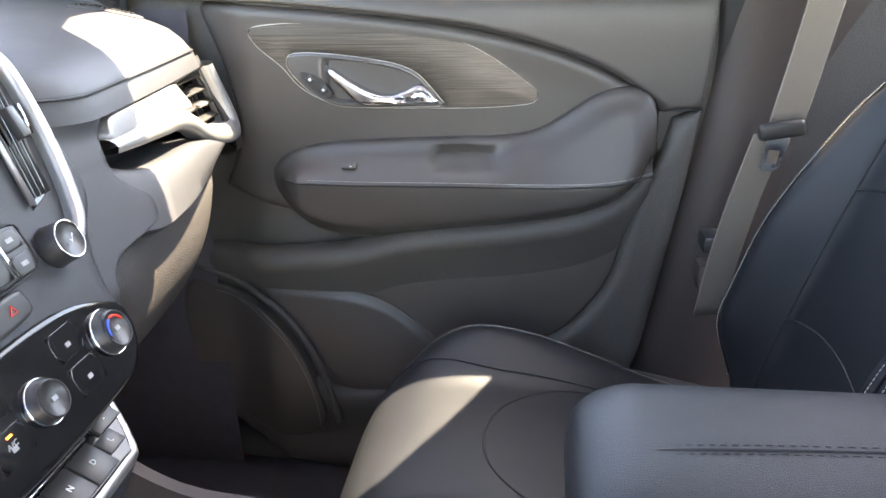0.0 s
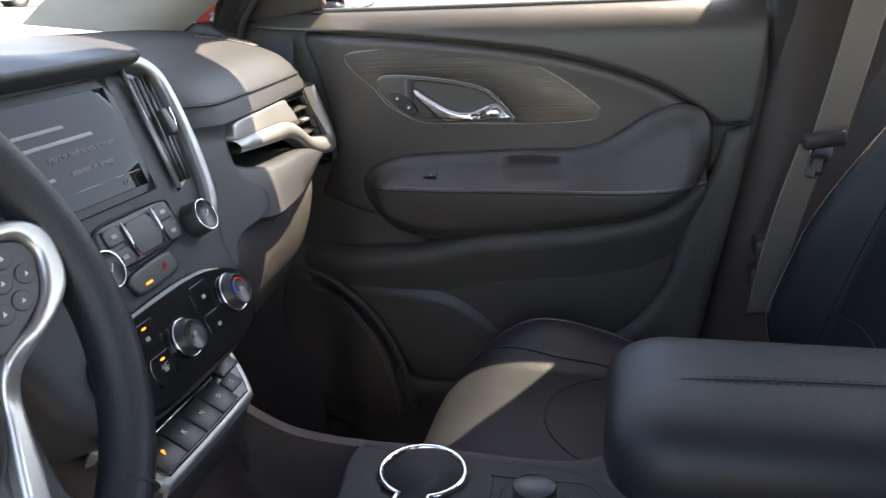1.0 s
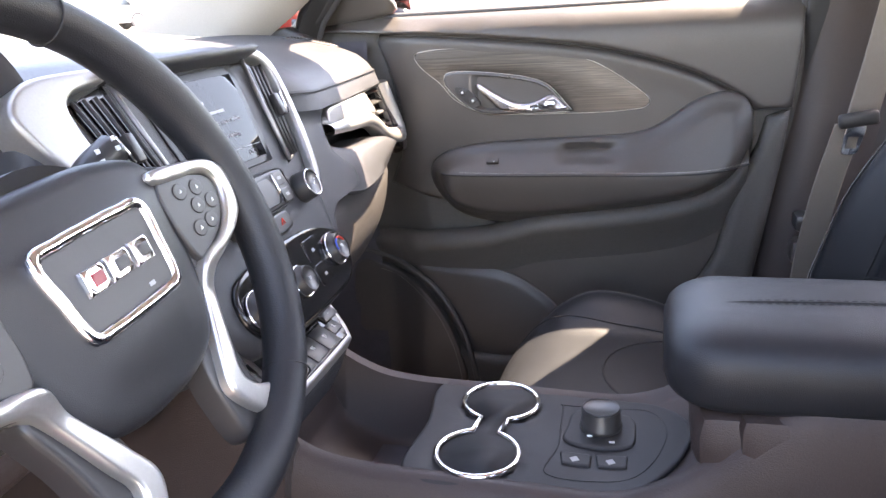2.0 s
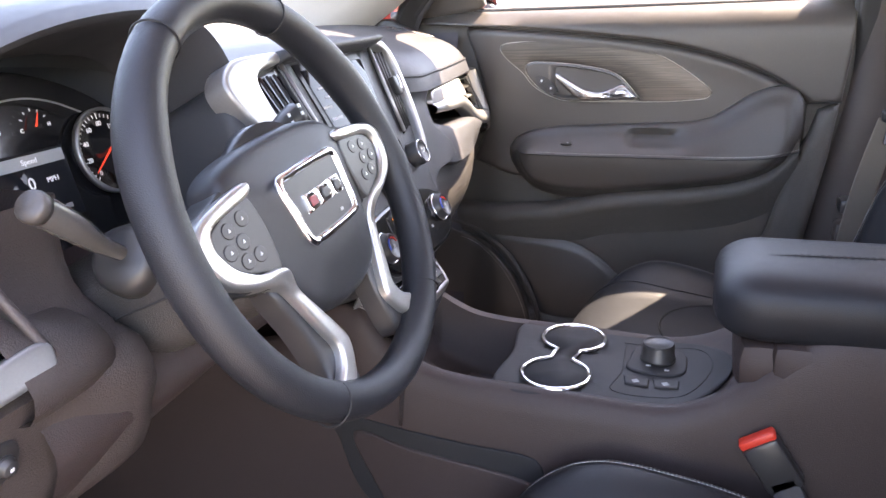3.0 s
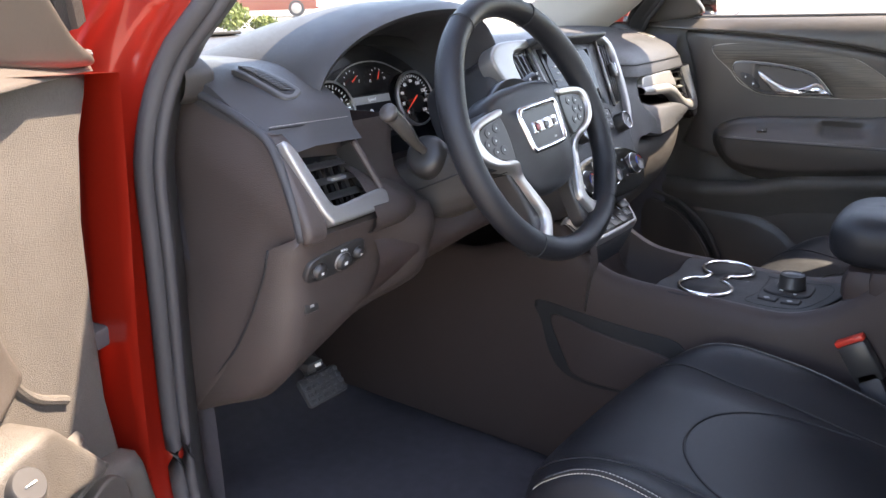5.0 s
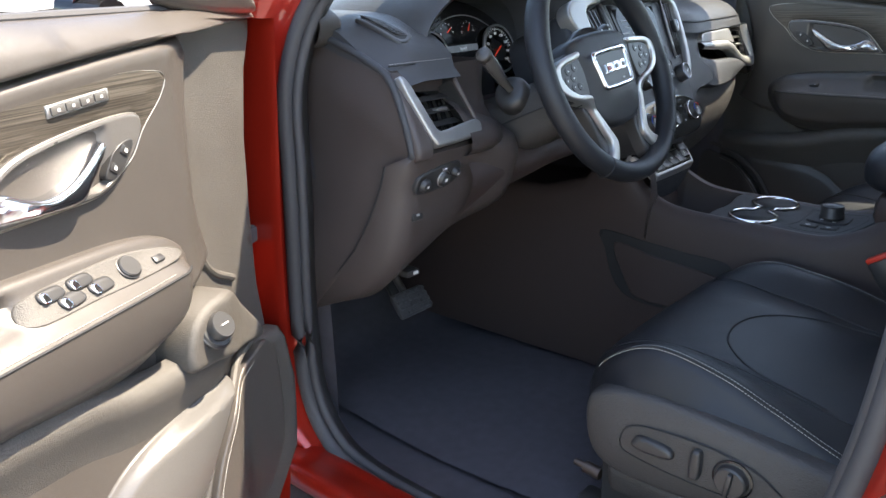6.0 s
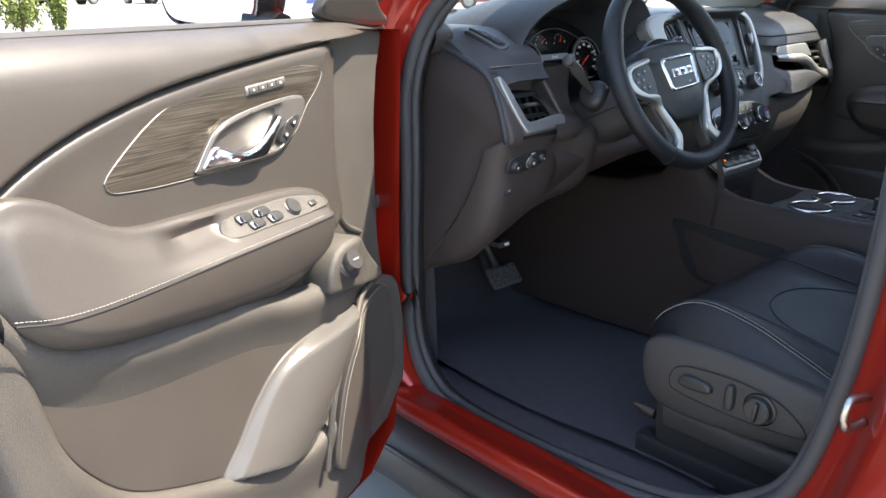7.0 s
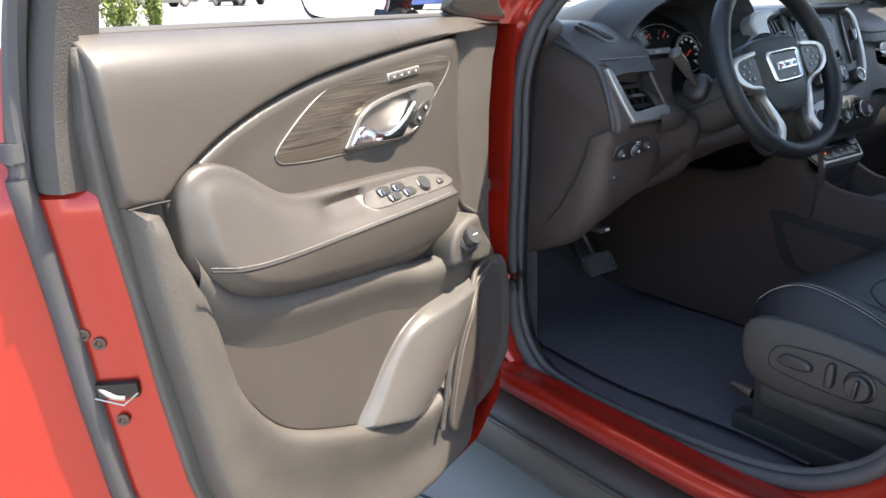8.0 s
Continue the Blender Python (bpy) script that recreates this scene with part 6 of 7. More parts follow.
# ---- steering wheel and column ----
WHEEL = Matrix.Translation((-0.0096, -0.3556, 1.0253)) @ Matrix.Rotation(radians(0.8), 4, "Z") @ Matrix(((0, -0.3924, 0.9198, 0), (1, 0, 0, 0), (0, 0.9198, 0.3924, 0), (0, 0, 0, 1))) @ Matrix.Rotation(radians(4.0), 4, "Z")
# wheel axes: u across (towards the right), v up along the rim's plane, w towards the driver


def W(u, v, w=0.0):
    return WHEEL @ Vector((u, v, w))


def make_wheel():
    wh = thing("steering_wheel", (0.0, -0.346, 1.03), "black leather steering wheel with satin silver spokes and chrome badge frame", "steering wheel")
    R, r = 0.1922, 0.0185
    ring = []
    for a in np.linspace(0, 2 * math.pi, 96, endpoint=False):
        flat = -0.006 * max(0.0, -math.sin(a)) ** 4
        thick = 1.0 + 0.10 * math.exp(-((math.degrees(a) % 360 - 30) / 14) ** 2) + 0.10 * math.exp(-((math.degrees(a) % 360 - 150) / 14) ** 2)
        row = []
        for b in np.linspace(0, 2 * math.pi, 18, endpoint=False):
            rr = R + flat + r * thick * math.cos(b) * 0.95
            row.append(W(rr * math.cos(a), rr * math.sin(a), 0.012 + r * thick * 1.05 * math.sin(b)))
        ring.append(row)
    bm = loft(ring, around=True, along=True)
    bmesh.ops.recalc_face_normals(bm, faces=bm.faces[:])
    rim = part("rim", bm, LEATHER, wh, "black leather rim")
    for deg in (62, 118, 232, 308):
        a = radians(deg)
        c = [W((R + (r + 0.0006) * math.cos(b)) * math.cos(a), (R + (r + 0.0006) * math.cos(b)) * math.sin(a), 0.012 + r * 1.08 * math.sin(b)) for b in np.linspace(0, 2 * math.pi, 24, endpoint=False)]
        part("seam", tube(c, 0.0010, 5, closed=True), SEAM, rim)
    # inner stitching on the rim near the lower spokes
    for a0, a1 in ((-58, 5), (175, 238)):
        line = [W((R - r * 0.9) * math.cos(radians(a)), (R - r * 0.9) * math.sin(radians(a)), 0.008) for a in np.linspace(a0, a1, 40)]
        part("stitching", stitches(line, (0.6, 0, 0.5), 0.003, 0.004, 0.0006), SEAM, rim)
    place = lambda a, b, h: tuple(W(a, b, h))
    # hub pad
    hub = [(-0.116, 0.040), (-0.100, 0.060), (-0.055, 0.069), (0.0, 0.071), (0.055, 0.069), (0.097, 0.058), (0.110, 0.036), (0.104, 0.0), (0.094, -0.035), (0.080, -0.066), (0.062, -0.088), (0.032, -0.098), (0.0, -0.100), (-0.032, -0.098), (-0.062, -0.088), (-0.082, -0.066), (-0.096, -0.035), (-0.107, 0.0)]
    HUB_H = 0.013
    pad = part("hub_pad", patch(hub, place, HUB_H, 0.012, 0.012, n=100, shape=lambda a, b, d: 0.012 * float(step01(0.0, 0.06, d)), drop=0.02), HUBSKIN, wh, "smooth black hub pad")
    # badge frame and plain badge blocks
    fo = [(-0.053, 0.030), (-0.03, 0.0335), (0.0, 0.034), (0.03, 0.0335), (0.053, 0.030), (0.051, 0.0), (0.046, -0.026), (0.03, -0.0295), (0.0, -0.030), (-0.03, -0.0295), (-0.046, -0.026), (-0.051, 0.0)]
    fo = [(a * 1.02, b - 0.003) for a, b in fo]
    fp = curve_pts(fo, 80, True)
    part("badge_frame", tube([place(a, b, HUB_H + 0.0115) for a, b in fp], 0.0046, 8, closed=True, squash=1.0), CHROME, pad, "chrome badge frame")
    part("badge_ground", patch(fo, place, HUB_H + 0.0125, 0.002, 0.02, n=60, drop=-HUB_H), SMOOTHP, pad)
    for a, w, fill in ((-0.022, 0.022, BADGE_RED), (0.003, 0.024, SMOOTHP), (0.028, 0.020, SMOOTHP)):
        block = [(a - w * 0.5, -0.0085), (a + w * 0.42, -0.0085), (a + w * 0.5, 0.0085), (a - w * 0.42, 0.0085)]
        part("badge_block", patch(block, place, HUB_H + 0.0165, 0.0012, 0.02, smooth=False, n=24, drop=-HUB_H), CHROME, pad, "plain chrome badge block")
        slot = [(a - w * 0.22, -0.0045), (a + w * 0.30, -0.0045), (a + w * 0.34, 0.0040), (a - w * 0.18, 0.0040)]
        part("badge_fill", patch(slot, place, HUB_H + 0.0172, 0.0004, 0.02, smooth=False, n=16, drop=-HUB_H - 0.012), fill, pad)
    part("airbag_mark", rbox(place(0.022, -0.023, HUB_H + 0.0130), (0.006, 0.003, 0.0006), 0, WHEEL.to_3x3().to_4x4()), GREY_MARK, pad)
    # side spokes with key pads
    for s in (-1, 1):
        arm = [(s * 0.085, 0.044), (s * 0.135, 0.040), (s * 0.172, 0.030), (s * 0.174, 0.0), (s * 0.162, -0.026), (s * 0.125, -0.036), (s * 0.090, -0.040)]
        a_ = part("spoke", patch(arm, place, 0.012, 0.005, 0.015, n=50, drop=0.018), SMOOTHP, wh, "dark spoke with thumb keys")
        keypad = [(s * 0.092, 0.033), (s * 0.148, 0.025), (s * 0.160, 0.012), (s * 0.156, 0.0), (s * 0.144, -0.016), (s * 0.120, -0.026), (s * 0.092, -0.030)]
        kp = part("key_pad", patch(keypad, place, 0.018, 0.002, 0.015, n=40, drop=0.0), SMOOTHP, a_)
        for a, b in ((0.112, 0.020), (0.134, 0.017), (0.124, 0.004), (0.112, -0.012), (0.144, 0.002), (0.130, -0.011)):
            part("thumb_key", patch([(s * (a + 0.0085 * math.cos(w)), b + 0.0068 * math.sin(w)) for w in np.linspace(0, 6.283, 10, endpoint=False)], place, 0.0190, 0.0008, 0.02, n=14, drop=-0.016), SMOOTHP, kp)
            part("symbol", patch([(s * a - 0.0018, b - 0.0015), (s * a + 0.0018, b - 0.0011), (s * a + 0.0003, b + 0.0018)], place, 0.0196, 0.0002, 0.02, smooth=False, n=9, drop=-0.0185), WHITE_MARK, kp)
        # satin silver blade: round the key pad and down to the rim
        blade = [(0.090, 0.044), (0.150, 0.037), (0.174, 0.026), (0.179, 0.010), (0.170, -0.014), (0.152, -0.027), (0.125, -0.037), (0.104, -0.045), (0.094, -0.060), (0.078, -0.10), (0.070, -0.122), (0.080, -0.138), (0.102, -0.150), (0.105, -0.159), (0.094, -0.166), (0.072, -0.160),
                 (0.055, -0.140), (0.049, -0.122), (0.058, -0.10), (0.078, -0.062), (0.089, -0.037), (0.105, -0.029), (0.126, -0.025), (0.148, -0.012), (0.159, 0.004), (0.160, 0.015), (0.148, 0.026), (0.092, 0.033)]
        part("silver_blade", patch([(s * a, b) for a, b in blade], place, 0.0225, 0.004, 0.008, n=170, drop=0.004, shape=lambda a, b, d: -0.009 * float(step01(-0.030, -0.060, b))), SPOKE_SILVER, a_, "satin silver spoke blade")
    for s in (-1, 1):
        leg = [(s * 0.104, -0.045), (s * 0.094, -0.09), (s * 0.090, -0.13), (s * 0.100, -0.166), (s * 0.055, -0.172), (s * 0.046, -0.13), (s * 0.052, -0.09), (s * 0.070, -0.050)]
        part("lower_spoke", patch(leg, place, 0.004, 0.005, 0.015, n=50, drop=0.02), SMOOTHP, wh)
    part("hub_back", lathe([(0.080, -0.035), (0.092, -0.015), (0.090, 0.000), (0.0, 0.002)], WHEEL @ Matrix.Translation((0, -0.008, 0)), 40), SMOOTHP, wh)
    # column shroud and stalks
    col = thing("steering_column", (-0.1, -0.346, 0.95), "dark plastic steering column shroud with two stalks", "steering column")
    rings = []
    for k in np.linspace(0, 1, 12):
        sx, sy = 0.074 + 0.012 * k, 0.052 + 0.014 * k
        rings.append([WHEEL @ Vector((sx * np.sign(math.cos(w)) * abs(math.cos(w)) ** 0.7, -0.026 + sy * np.sign(math.sin(w)) * abs(math.sin(w)) ** 0.7, -0.038 - 0.24 * k)) for w in np.linspace(0, 2 * math.pi, 36, endpoint=False)])
    bm = loft(rings, around=True, caps=True)
    bmesh.ops.recalc_face_normals(bm, faces=bm.faces[:])
    sh = part("shroud", bm, HARD, col, "grained brown-black shroud")
    part("shroud_joint", tube([WHEEL @ Vector((-0.088 - 0.01 * k, -0.02, -0.04 - 0.2 * k)) for k in (0, 0.5, 1)], 0.0015, 5), SEAM, sh)
    st = curve_pts([(-0.150, -0.425, 0.985), (-0.142, -0.468, 1.012), (-0.133, -0.505, 1.040), (-0.127, -0.542, 1.066)], 24)
    stalk = part("turn_stalk", tube(st, [lerp(0.0075, 0.0128, float(step01(0.15, 0.75, k / 23))) for k in range(24)], 16), SMOOTHG, col, "black turn signal stalk with a flat grey end")
    ax = (st[-1] - st[-2]) / np.linalg.norm(st[-1] - st[-2])
    part("stalk_end", lathe([(0.0132, -0.006), (0.0138, 0.0), (0.0132, 0.004), (0.0115, 0.006), (0.0, 0.0066)], turned(ax, st[-1]), 24), DOORPAD, stalk, "grey round end of the stalk")
    part("stalk_boot", lathe([(0.034, -0.05), (0.034, -0.008), (0.030, 0.002), (0.022, 0.006), (0.0, 0.007)], turned(st[4] - st[0], (-0.147, -0.440, 0.990)), 28), SMOOTHP, col, "round dark boot of the stalk")
    st = curve_pts([(-0.115, -0.285, 1.005), (-0.105, -0.262, 1.040), (-0.097, -0.240, 1.066), (-0.090, -0.205, 1.085)], 20)
    wp = part("wiper_stalk", tube(st, [lerp(0.007, 0.0145, float(step01(0.3, 0.85, k / 19))) for k in range(20)], 14), SMOOTHP, col, "black wiper stalk with white symbols")
    for k in (12, 15, 18):
        p = Vector(st[k]) + WHEEL.to_3x3() @ Vector((0, 0.010, 0.011))
        for dv in (-0.006, 0.003):
            part("symbol", rbox(p + WHEEL.to_3x3() @ Vector((-0.004, dv - 0.004, 0.0035)), (0.005, 0.004, 0.001), 0, WHEEL.to_3x3().to_4x4()), WHITE_MARK, wp)


make_wheel()

# ---- centre console ----
RAIL = curve_pts([(-0.95, 0.72), (-0.3, 0.72), (-0.16, 0.80), (-0.10, 0.800), (-0.075, 0.778), (-0.05, 0.752), (0.0, 0.726), (0.05, 0.717), (0.10, 0.7145), (0.20, 0.712), (0.30, 0.709), (0.345, 0.716), (0.39, 0.738), (0.44, 0.785), (0.48, 0.818), (0.54, 0.828), (0.9, 0.83)], 260)


def rail_z(x):
    """Height of the console's shoulder along its length."""
    return float(np.interp(x, RAIL[:, 0], RAIL[:, 1]))


def make_console():
    con = thing("centre_console", (0.2, 0.01, 0.3), "long dark plastic centre console with open tray and cup holders", "console")
    YL, YR = -0.105, 0.140
    tray_f = lambda x: float(step01(-0.10, -0.05, x) * step01(0.098, 0.085, x))
    rings = []
    xs = np.r_[np.linspace(-0.95, -0.2, 8), np.linspace(-0.16, 0.08, 30), np.linspace(0.085, 0.10, 5), np.linspace(0.12, 0.85, 40)]
    for x in xs:
        z = rail_z(x)
        t = tray_f(x)
        deep = 0.085 * t
        ylo = YL + 0.020 * float(step01(0.30, 0.42, x)) + 0.012 * float(step01(0.0, -0.14, x))
        top = [(ylo - 0.015, 0.30), (ylo - 0.012, 0.50), (ylo - 0.006, z - 0.09), (ylo - 0.002, z - 0.03), (ylo + 0.006, z - 0.008), (ylo + 0.016, z), (ylo + 0.03, z - 0.002), (ylo + 0.038, z - 0.008 - deep * 0.9), (ylo + 0.05, z - 0.010 - deep),
               (0.0175, z - 0.010 - deep), (YR - 0.045, z - 0.010 - deep), (YR - 0.033, z - 0.008 - deep * 0.9), (YR - 0.026, z - 0.002), (YR - 0.014, z), (YR - 0.005, z - 0.010), (YR, z - 0.03), (YR + 0.008, z - 0.10), (YR + 0.012, 0.5), (YR + 0.015, 0.30)]
        rings.append([(x, y, zz) for y, zz in top])
    bm = loft(rings)
    bmesh.ops.recalc_face_normals(bm, faces=bm.faces[:])
    part("body", bm, CONSOLE, con, "grained brown-black console body", angle=48)
    # dark satin top plate with cup holders and knob
    def on_top(a, b, h):
        """a along x, b along y"""
        return (a, b, rail_z(a) - 0.008 + h)
    plate = [(0.096, 0.125), (0.094, 0.02), (0.097, -0.085), (0.20, -0.092), (0.28, -0.090), (0.34, -0.075), (0.385, -0.03), (0.392, 0.02), (0.37, 0.075), (0.33, 0.110), (0.25, 0.125)]
    c1, c2, r1, r2 = (0.168, -0.035), (0.172, 0.082), 0.044, 0.044
    def cup_loop(grow):
        out = []
        for k, w in enumerate(np.linspace(radians(110), radians(430), 34)):
            out.append((c1[0] + (r1 + grow) * math.cos(w), c1[1] + (r1 + grow) * math.sin(w)))
        for w in np.linspace(radians(-70), radians(250), 34):
            out.append((c2[0] + (r2 + grow) * math.cos(w), c2[1] + (r2 + grow) * math.sin(w)))
        return out
    hole = cup_loop(0.0)
    tp = part("top_plate", patch(plate, on_top, 0.006, 0.004, 0.02, n=90, holes=[hole], drop=0.0), PLATE, con, "smooth dark plate round the cup holders")
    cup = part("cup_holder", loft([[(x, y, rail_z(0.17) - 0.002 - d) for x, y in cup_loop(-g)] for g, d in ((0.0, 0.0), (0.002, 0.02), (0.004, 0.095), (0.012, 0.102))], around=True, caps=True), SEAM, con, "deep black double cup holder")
    part("cup_ring", tube([on_top(x, y, 0.007) for x, y in cup_loop(0.0015)], 0.0036, 8, closed=True), CHROME, cup, "bright chrome ring round the cup holders")
    # drive mode knob on its square base
    kb = [(0.262, 0.005), (0.325, 0.000), (0.335, 0.030), (0.325, 0.070), (0.268, 0.078), (0.258, 0.040)]
    base_p = part("knob_base", patch(kb, on_top, 0.010, 0.003, 0.015, n=50, drop=0.0), PLATE, con, "square dark base of the drive mode knob")
    m = turned((0, 0, 1), on_top(0.296, 0.043, 0.010))
    kn = part("drive_knob", lathe([(0.024, 0), (0.0235, 0.005), (0.022, 0.007), (0.0215, 0.022), (0.020, 0.025), (0.0185, 0.024), (0, 0.024)], m, 36), SMOOTHP, base_p, "round black drive mode knob")
    part("knob_crown", lathe([(0.0214, 0.0230), (0.0208, 0.0256), (0.0196, 0.0256), (0.0196, 0.023)], m, 36), SMOOTHP, kn)
    for y, x in ((0.020, 0.285), (0.010, 0.310)):
        part("symbol", rbox(on_top(x, y, 0.0105), (0.006, 0.003, 0.0008), 0), WHITE_MARK, base_p)
    part("plate_joint", tube([on_top(a, b, 0.0062) for a, b in curve_pts([(0.248, 0.085), (0.252, 0.0), (0.245, -0.055), (0.30, -0.060), (0.345, -0.045), (0.368, 0.02), (0.34, 0.085), (0.25, 0.09)], 70, True)], 0.0009, 5, closed=True), SEAM, tp)
    for x0, x1 in ((0.256, 0.290), (0.294, 0.328)):
        k = part("seat_heat_key", patch([(x0, -0.014), (x1, -0.015), (x1, -0.037), (x0 + 0.004, -0.036)], on_top, 0.0095, 0.002, 0.02, smooth=False, n=30), PLATE, con, "small seat heating key")
        part("symbol", rbox(on_top((x0 + x1) / 2, -0.028, 0.0098), (0.008, 0.008, 0.0006), 0, pose(0, 0, 0, 0, 0, 30)), GREY_MARK, k)
    # tray mat
    part("tray_mat", rbox((0.015, 0.018, 0.626), (0.13, 0.15, 0.006), 0.002), CARPET, con)
    # pocket on the driver's side: no recess cut, its shade painted on a plate
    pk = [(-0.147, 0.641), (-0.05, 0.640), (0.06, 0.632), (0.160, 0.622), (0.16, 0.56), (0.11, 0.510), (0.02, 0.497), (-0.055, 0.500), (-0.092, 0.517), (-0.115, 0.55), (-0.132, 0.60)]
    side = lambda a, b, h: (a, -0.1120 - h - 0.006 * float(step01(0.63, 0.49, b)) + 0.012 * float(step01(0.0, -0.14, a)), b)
    part("pocket_shade_plate", patch(pk, side, 0.003, 0.002, 0.03, n=70), SEAM, con, "flat plate painted near-black for the shade in a side pocket")
    part("pocket_wall", patch([(-0.107, 0.619), (0.0, 0.610), (0.15, 0.590), (0.15, 0.55), (0.10, 0.515), (0.02, 0.505), (-0.045, 0.510), (-0.066, 0.532)], side, 0.007, 0.003, 0.03, n=60), CONSOLE, con)
    # armrest with seam and stitching
    arm = thing("armrest", (0.55, 0.015, 0.8), "padded black leather console armrest with twin-stitched seam", "armrest")
    rings = []
    for x in np.r_[np.linspace(0.362, 0.42, 12), np.linspace(0.44, 0.92, 16)]:
        k = max(0.02, math.sqrt(max(0.0, 1 - (max(0.0, 0.42 - x) / 0.058) ** 2)))
        cz, hz, cy, hy = 0.838, 0.046 * (0.35 + 0.65 * k), 0.015, 0.104 * (0.55 + 0.45 * k)
        row = []
        for w in np.linspace(0, 2 * math.pi, 44, endpoint=False):
            c, s = math.cos(w), math.sin(w)
            row.append((x, cy + hy * np.sign(c) * abs(c) ** 0.55 * (1.0 if s > 0 else 0.97), cz + hz * np.sign(s) * abs(s) ** 0.62 + 0.004 * (1 - c * c)))
        rings.append(row)
    bm = loft(rings, around=True, caps=True)
    bmesh.ops.recalc_face_normals(bm, faces=bm.faces[:])
    pad = part("pad", bm, LEATHER, arm, "soft black leather pad", angle=60)
    zt = 0.8875
    for y in (-0.005 - 0.0,):
        line = curve_pts([(0.385, y - 0.010, zt - 0.012), (0.405, y, zt - 0.0035), (0.45, y + 0.006, zt), (0.6, y + 0.014, zt), (0.9, y + 0.02, zt)], 70)
        part("seam", tube(line, 0.0017, 6), SEAM, pad)
        for d in (-0.005, 0.005):
            part("stitching", stitches([(p[0], p[1] + d, p[2] + 0.0004) for p in line[4:]], (0, 0, 1), 0.005, 0.0028, 0.0005), SEAM, pad)
    part("armrest_base", rbox((0.66, 0.015, 0.775), (0.46, 0.20, 0.06), 0.015), CONSOLE, arm, "dark brown plastic base")
    part("base_neck", rbox((0.47, 0.015, 0.765), (0.16, 0.185, 0.075), 0.025), CONSOLE, arm)


make_console()


def make_buckle():
    b = thing("belt_buckle", (0.46, -0.125, 0.6), "black seat belt buckle with a red release button", "buckle")
    m = pose(0, 0, 0, 0, -33, 0)
    part("body", rbox((0.4415, -0.106, 0.6640), (0.044, 0.024, 0.068), 0.006, m), SMOOTHP, b)
    part("release_button", rbox((0.4215, -0.1055, 0.6945), (0.044, 0.019, 0.010), 0.003, m), BUCKLE_RED, b, "red release button")
    part("strap", rbox((0.478, -0.112, 0.598), (0.034, 0.012, 0.12), 0.004, pose(0, 0, 0, 0, -28, 0)), RUBBER, b)


make_buckle()

# ---- front seats: drawn once for the right-hand side ----
SEAT_MIDDLE = curve_pts([(0.088, 0.535), (0.10, 0.566), (0.13, 0.596), (0.18, 0.615), (0.26, 0.620), (0.35, 0.612), (0.45, 0.596), (0.70, 0.560)], 120)
SEAT_OUTER = curve_pts([(0.088, 0.535), (0.10, 0.570), (0.138, 0.614), (0.20, 0.650), (0.265, 0.661), (0.349, 0.645), (0.426, 0.616), (0.548, 0.570), (0.70, 0.545)], 120)
SEAT_INNER = curve_pts([(0.088, 0.535), (0.10, 0.570), (0.138, 0.614), (0.20, 0.651), (0.265, 0.664), (0.333, 0.658), (0.40, 0.646), (0.52, 0.612), (0.70, 0.570)], 120)


def cushion_top(x, v):
    """Height of the cushion at x, v being the place across, -1 (inner side) to 1 (outer side)."""
    middle = float(np.interp(x, SEAT_MIDDLE[:, 0], SEAT_MIDDLE[:, 1]))
    side_line = SEAT_OUTER if v > 0 else SEAT_INNER
    crest = float(np.interp(x, side_line[:, 0], side_line[:, 1]))
    edge = -0.055 * max(0.0, (abs(v) - 0.90) / 0.10) ** 2
    return lerp(middle, crest, float(step01(0.46, 0.88, abs(v)))) + edge


def seat_front(x, v):
    """The cushion's front corners are rounded back."""
    return x + 0.050 * abs(v) ** 4 * max(0.0, min(1.0, (0.26 - x) / 0.17))


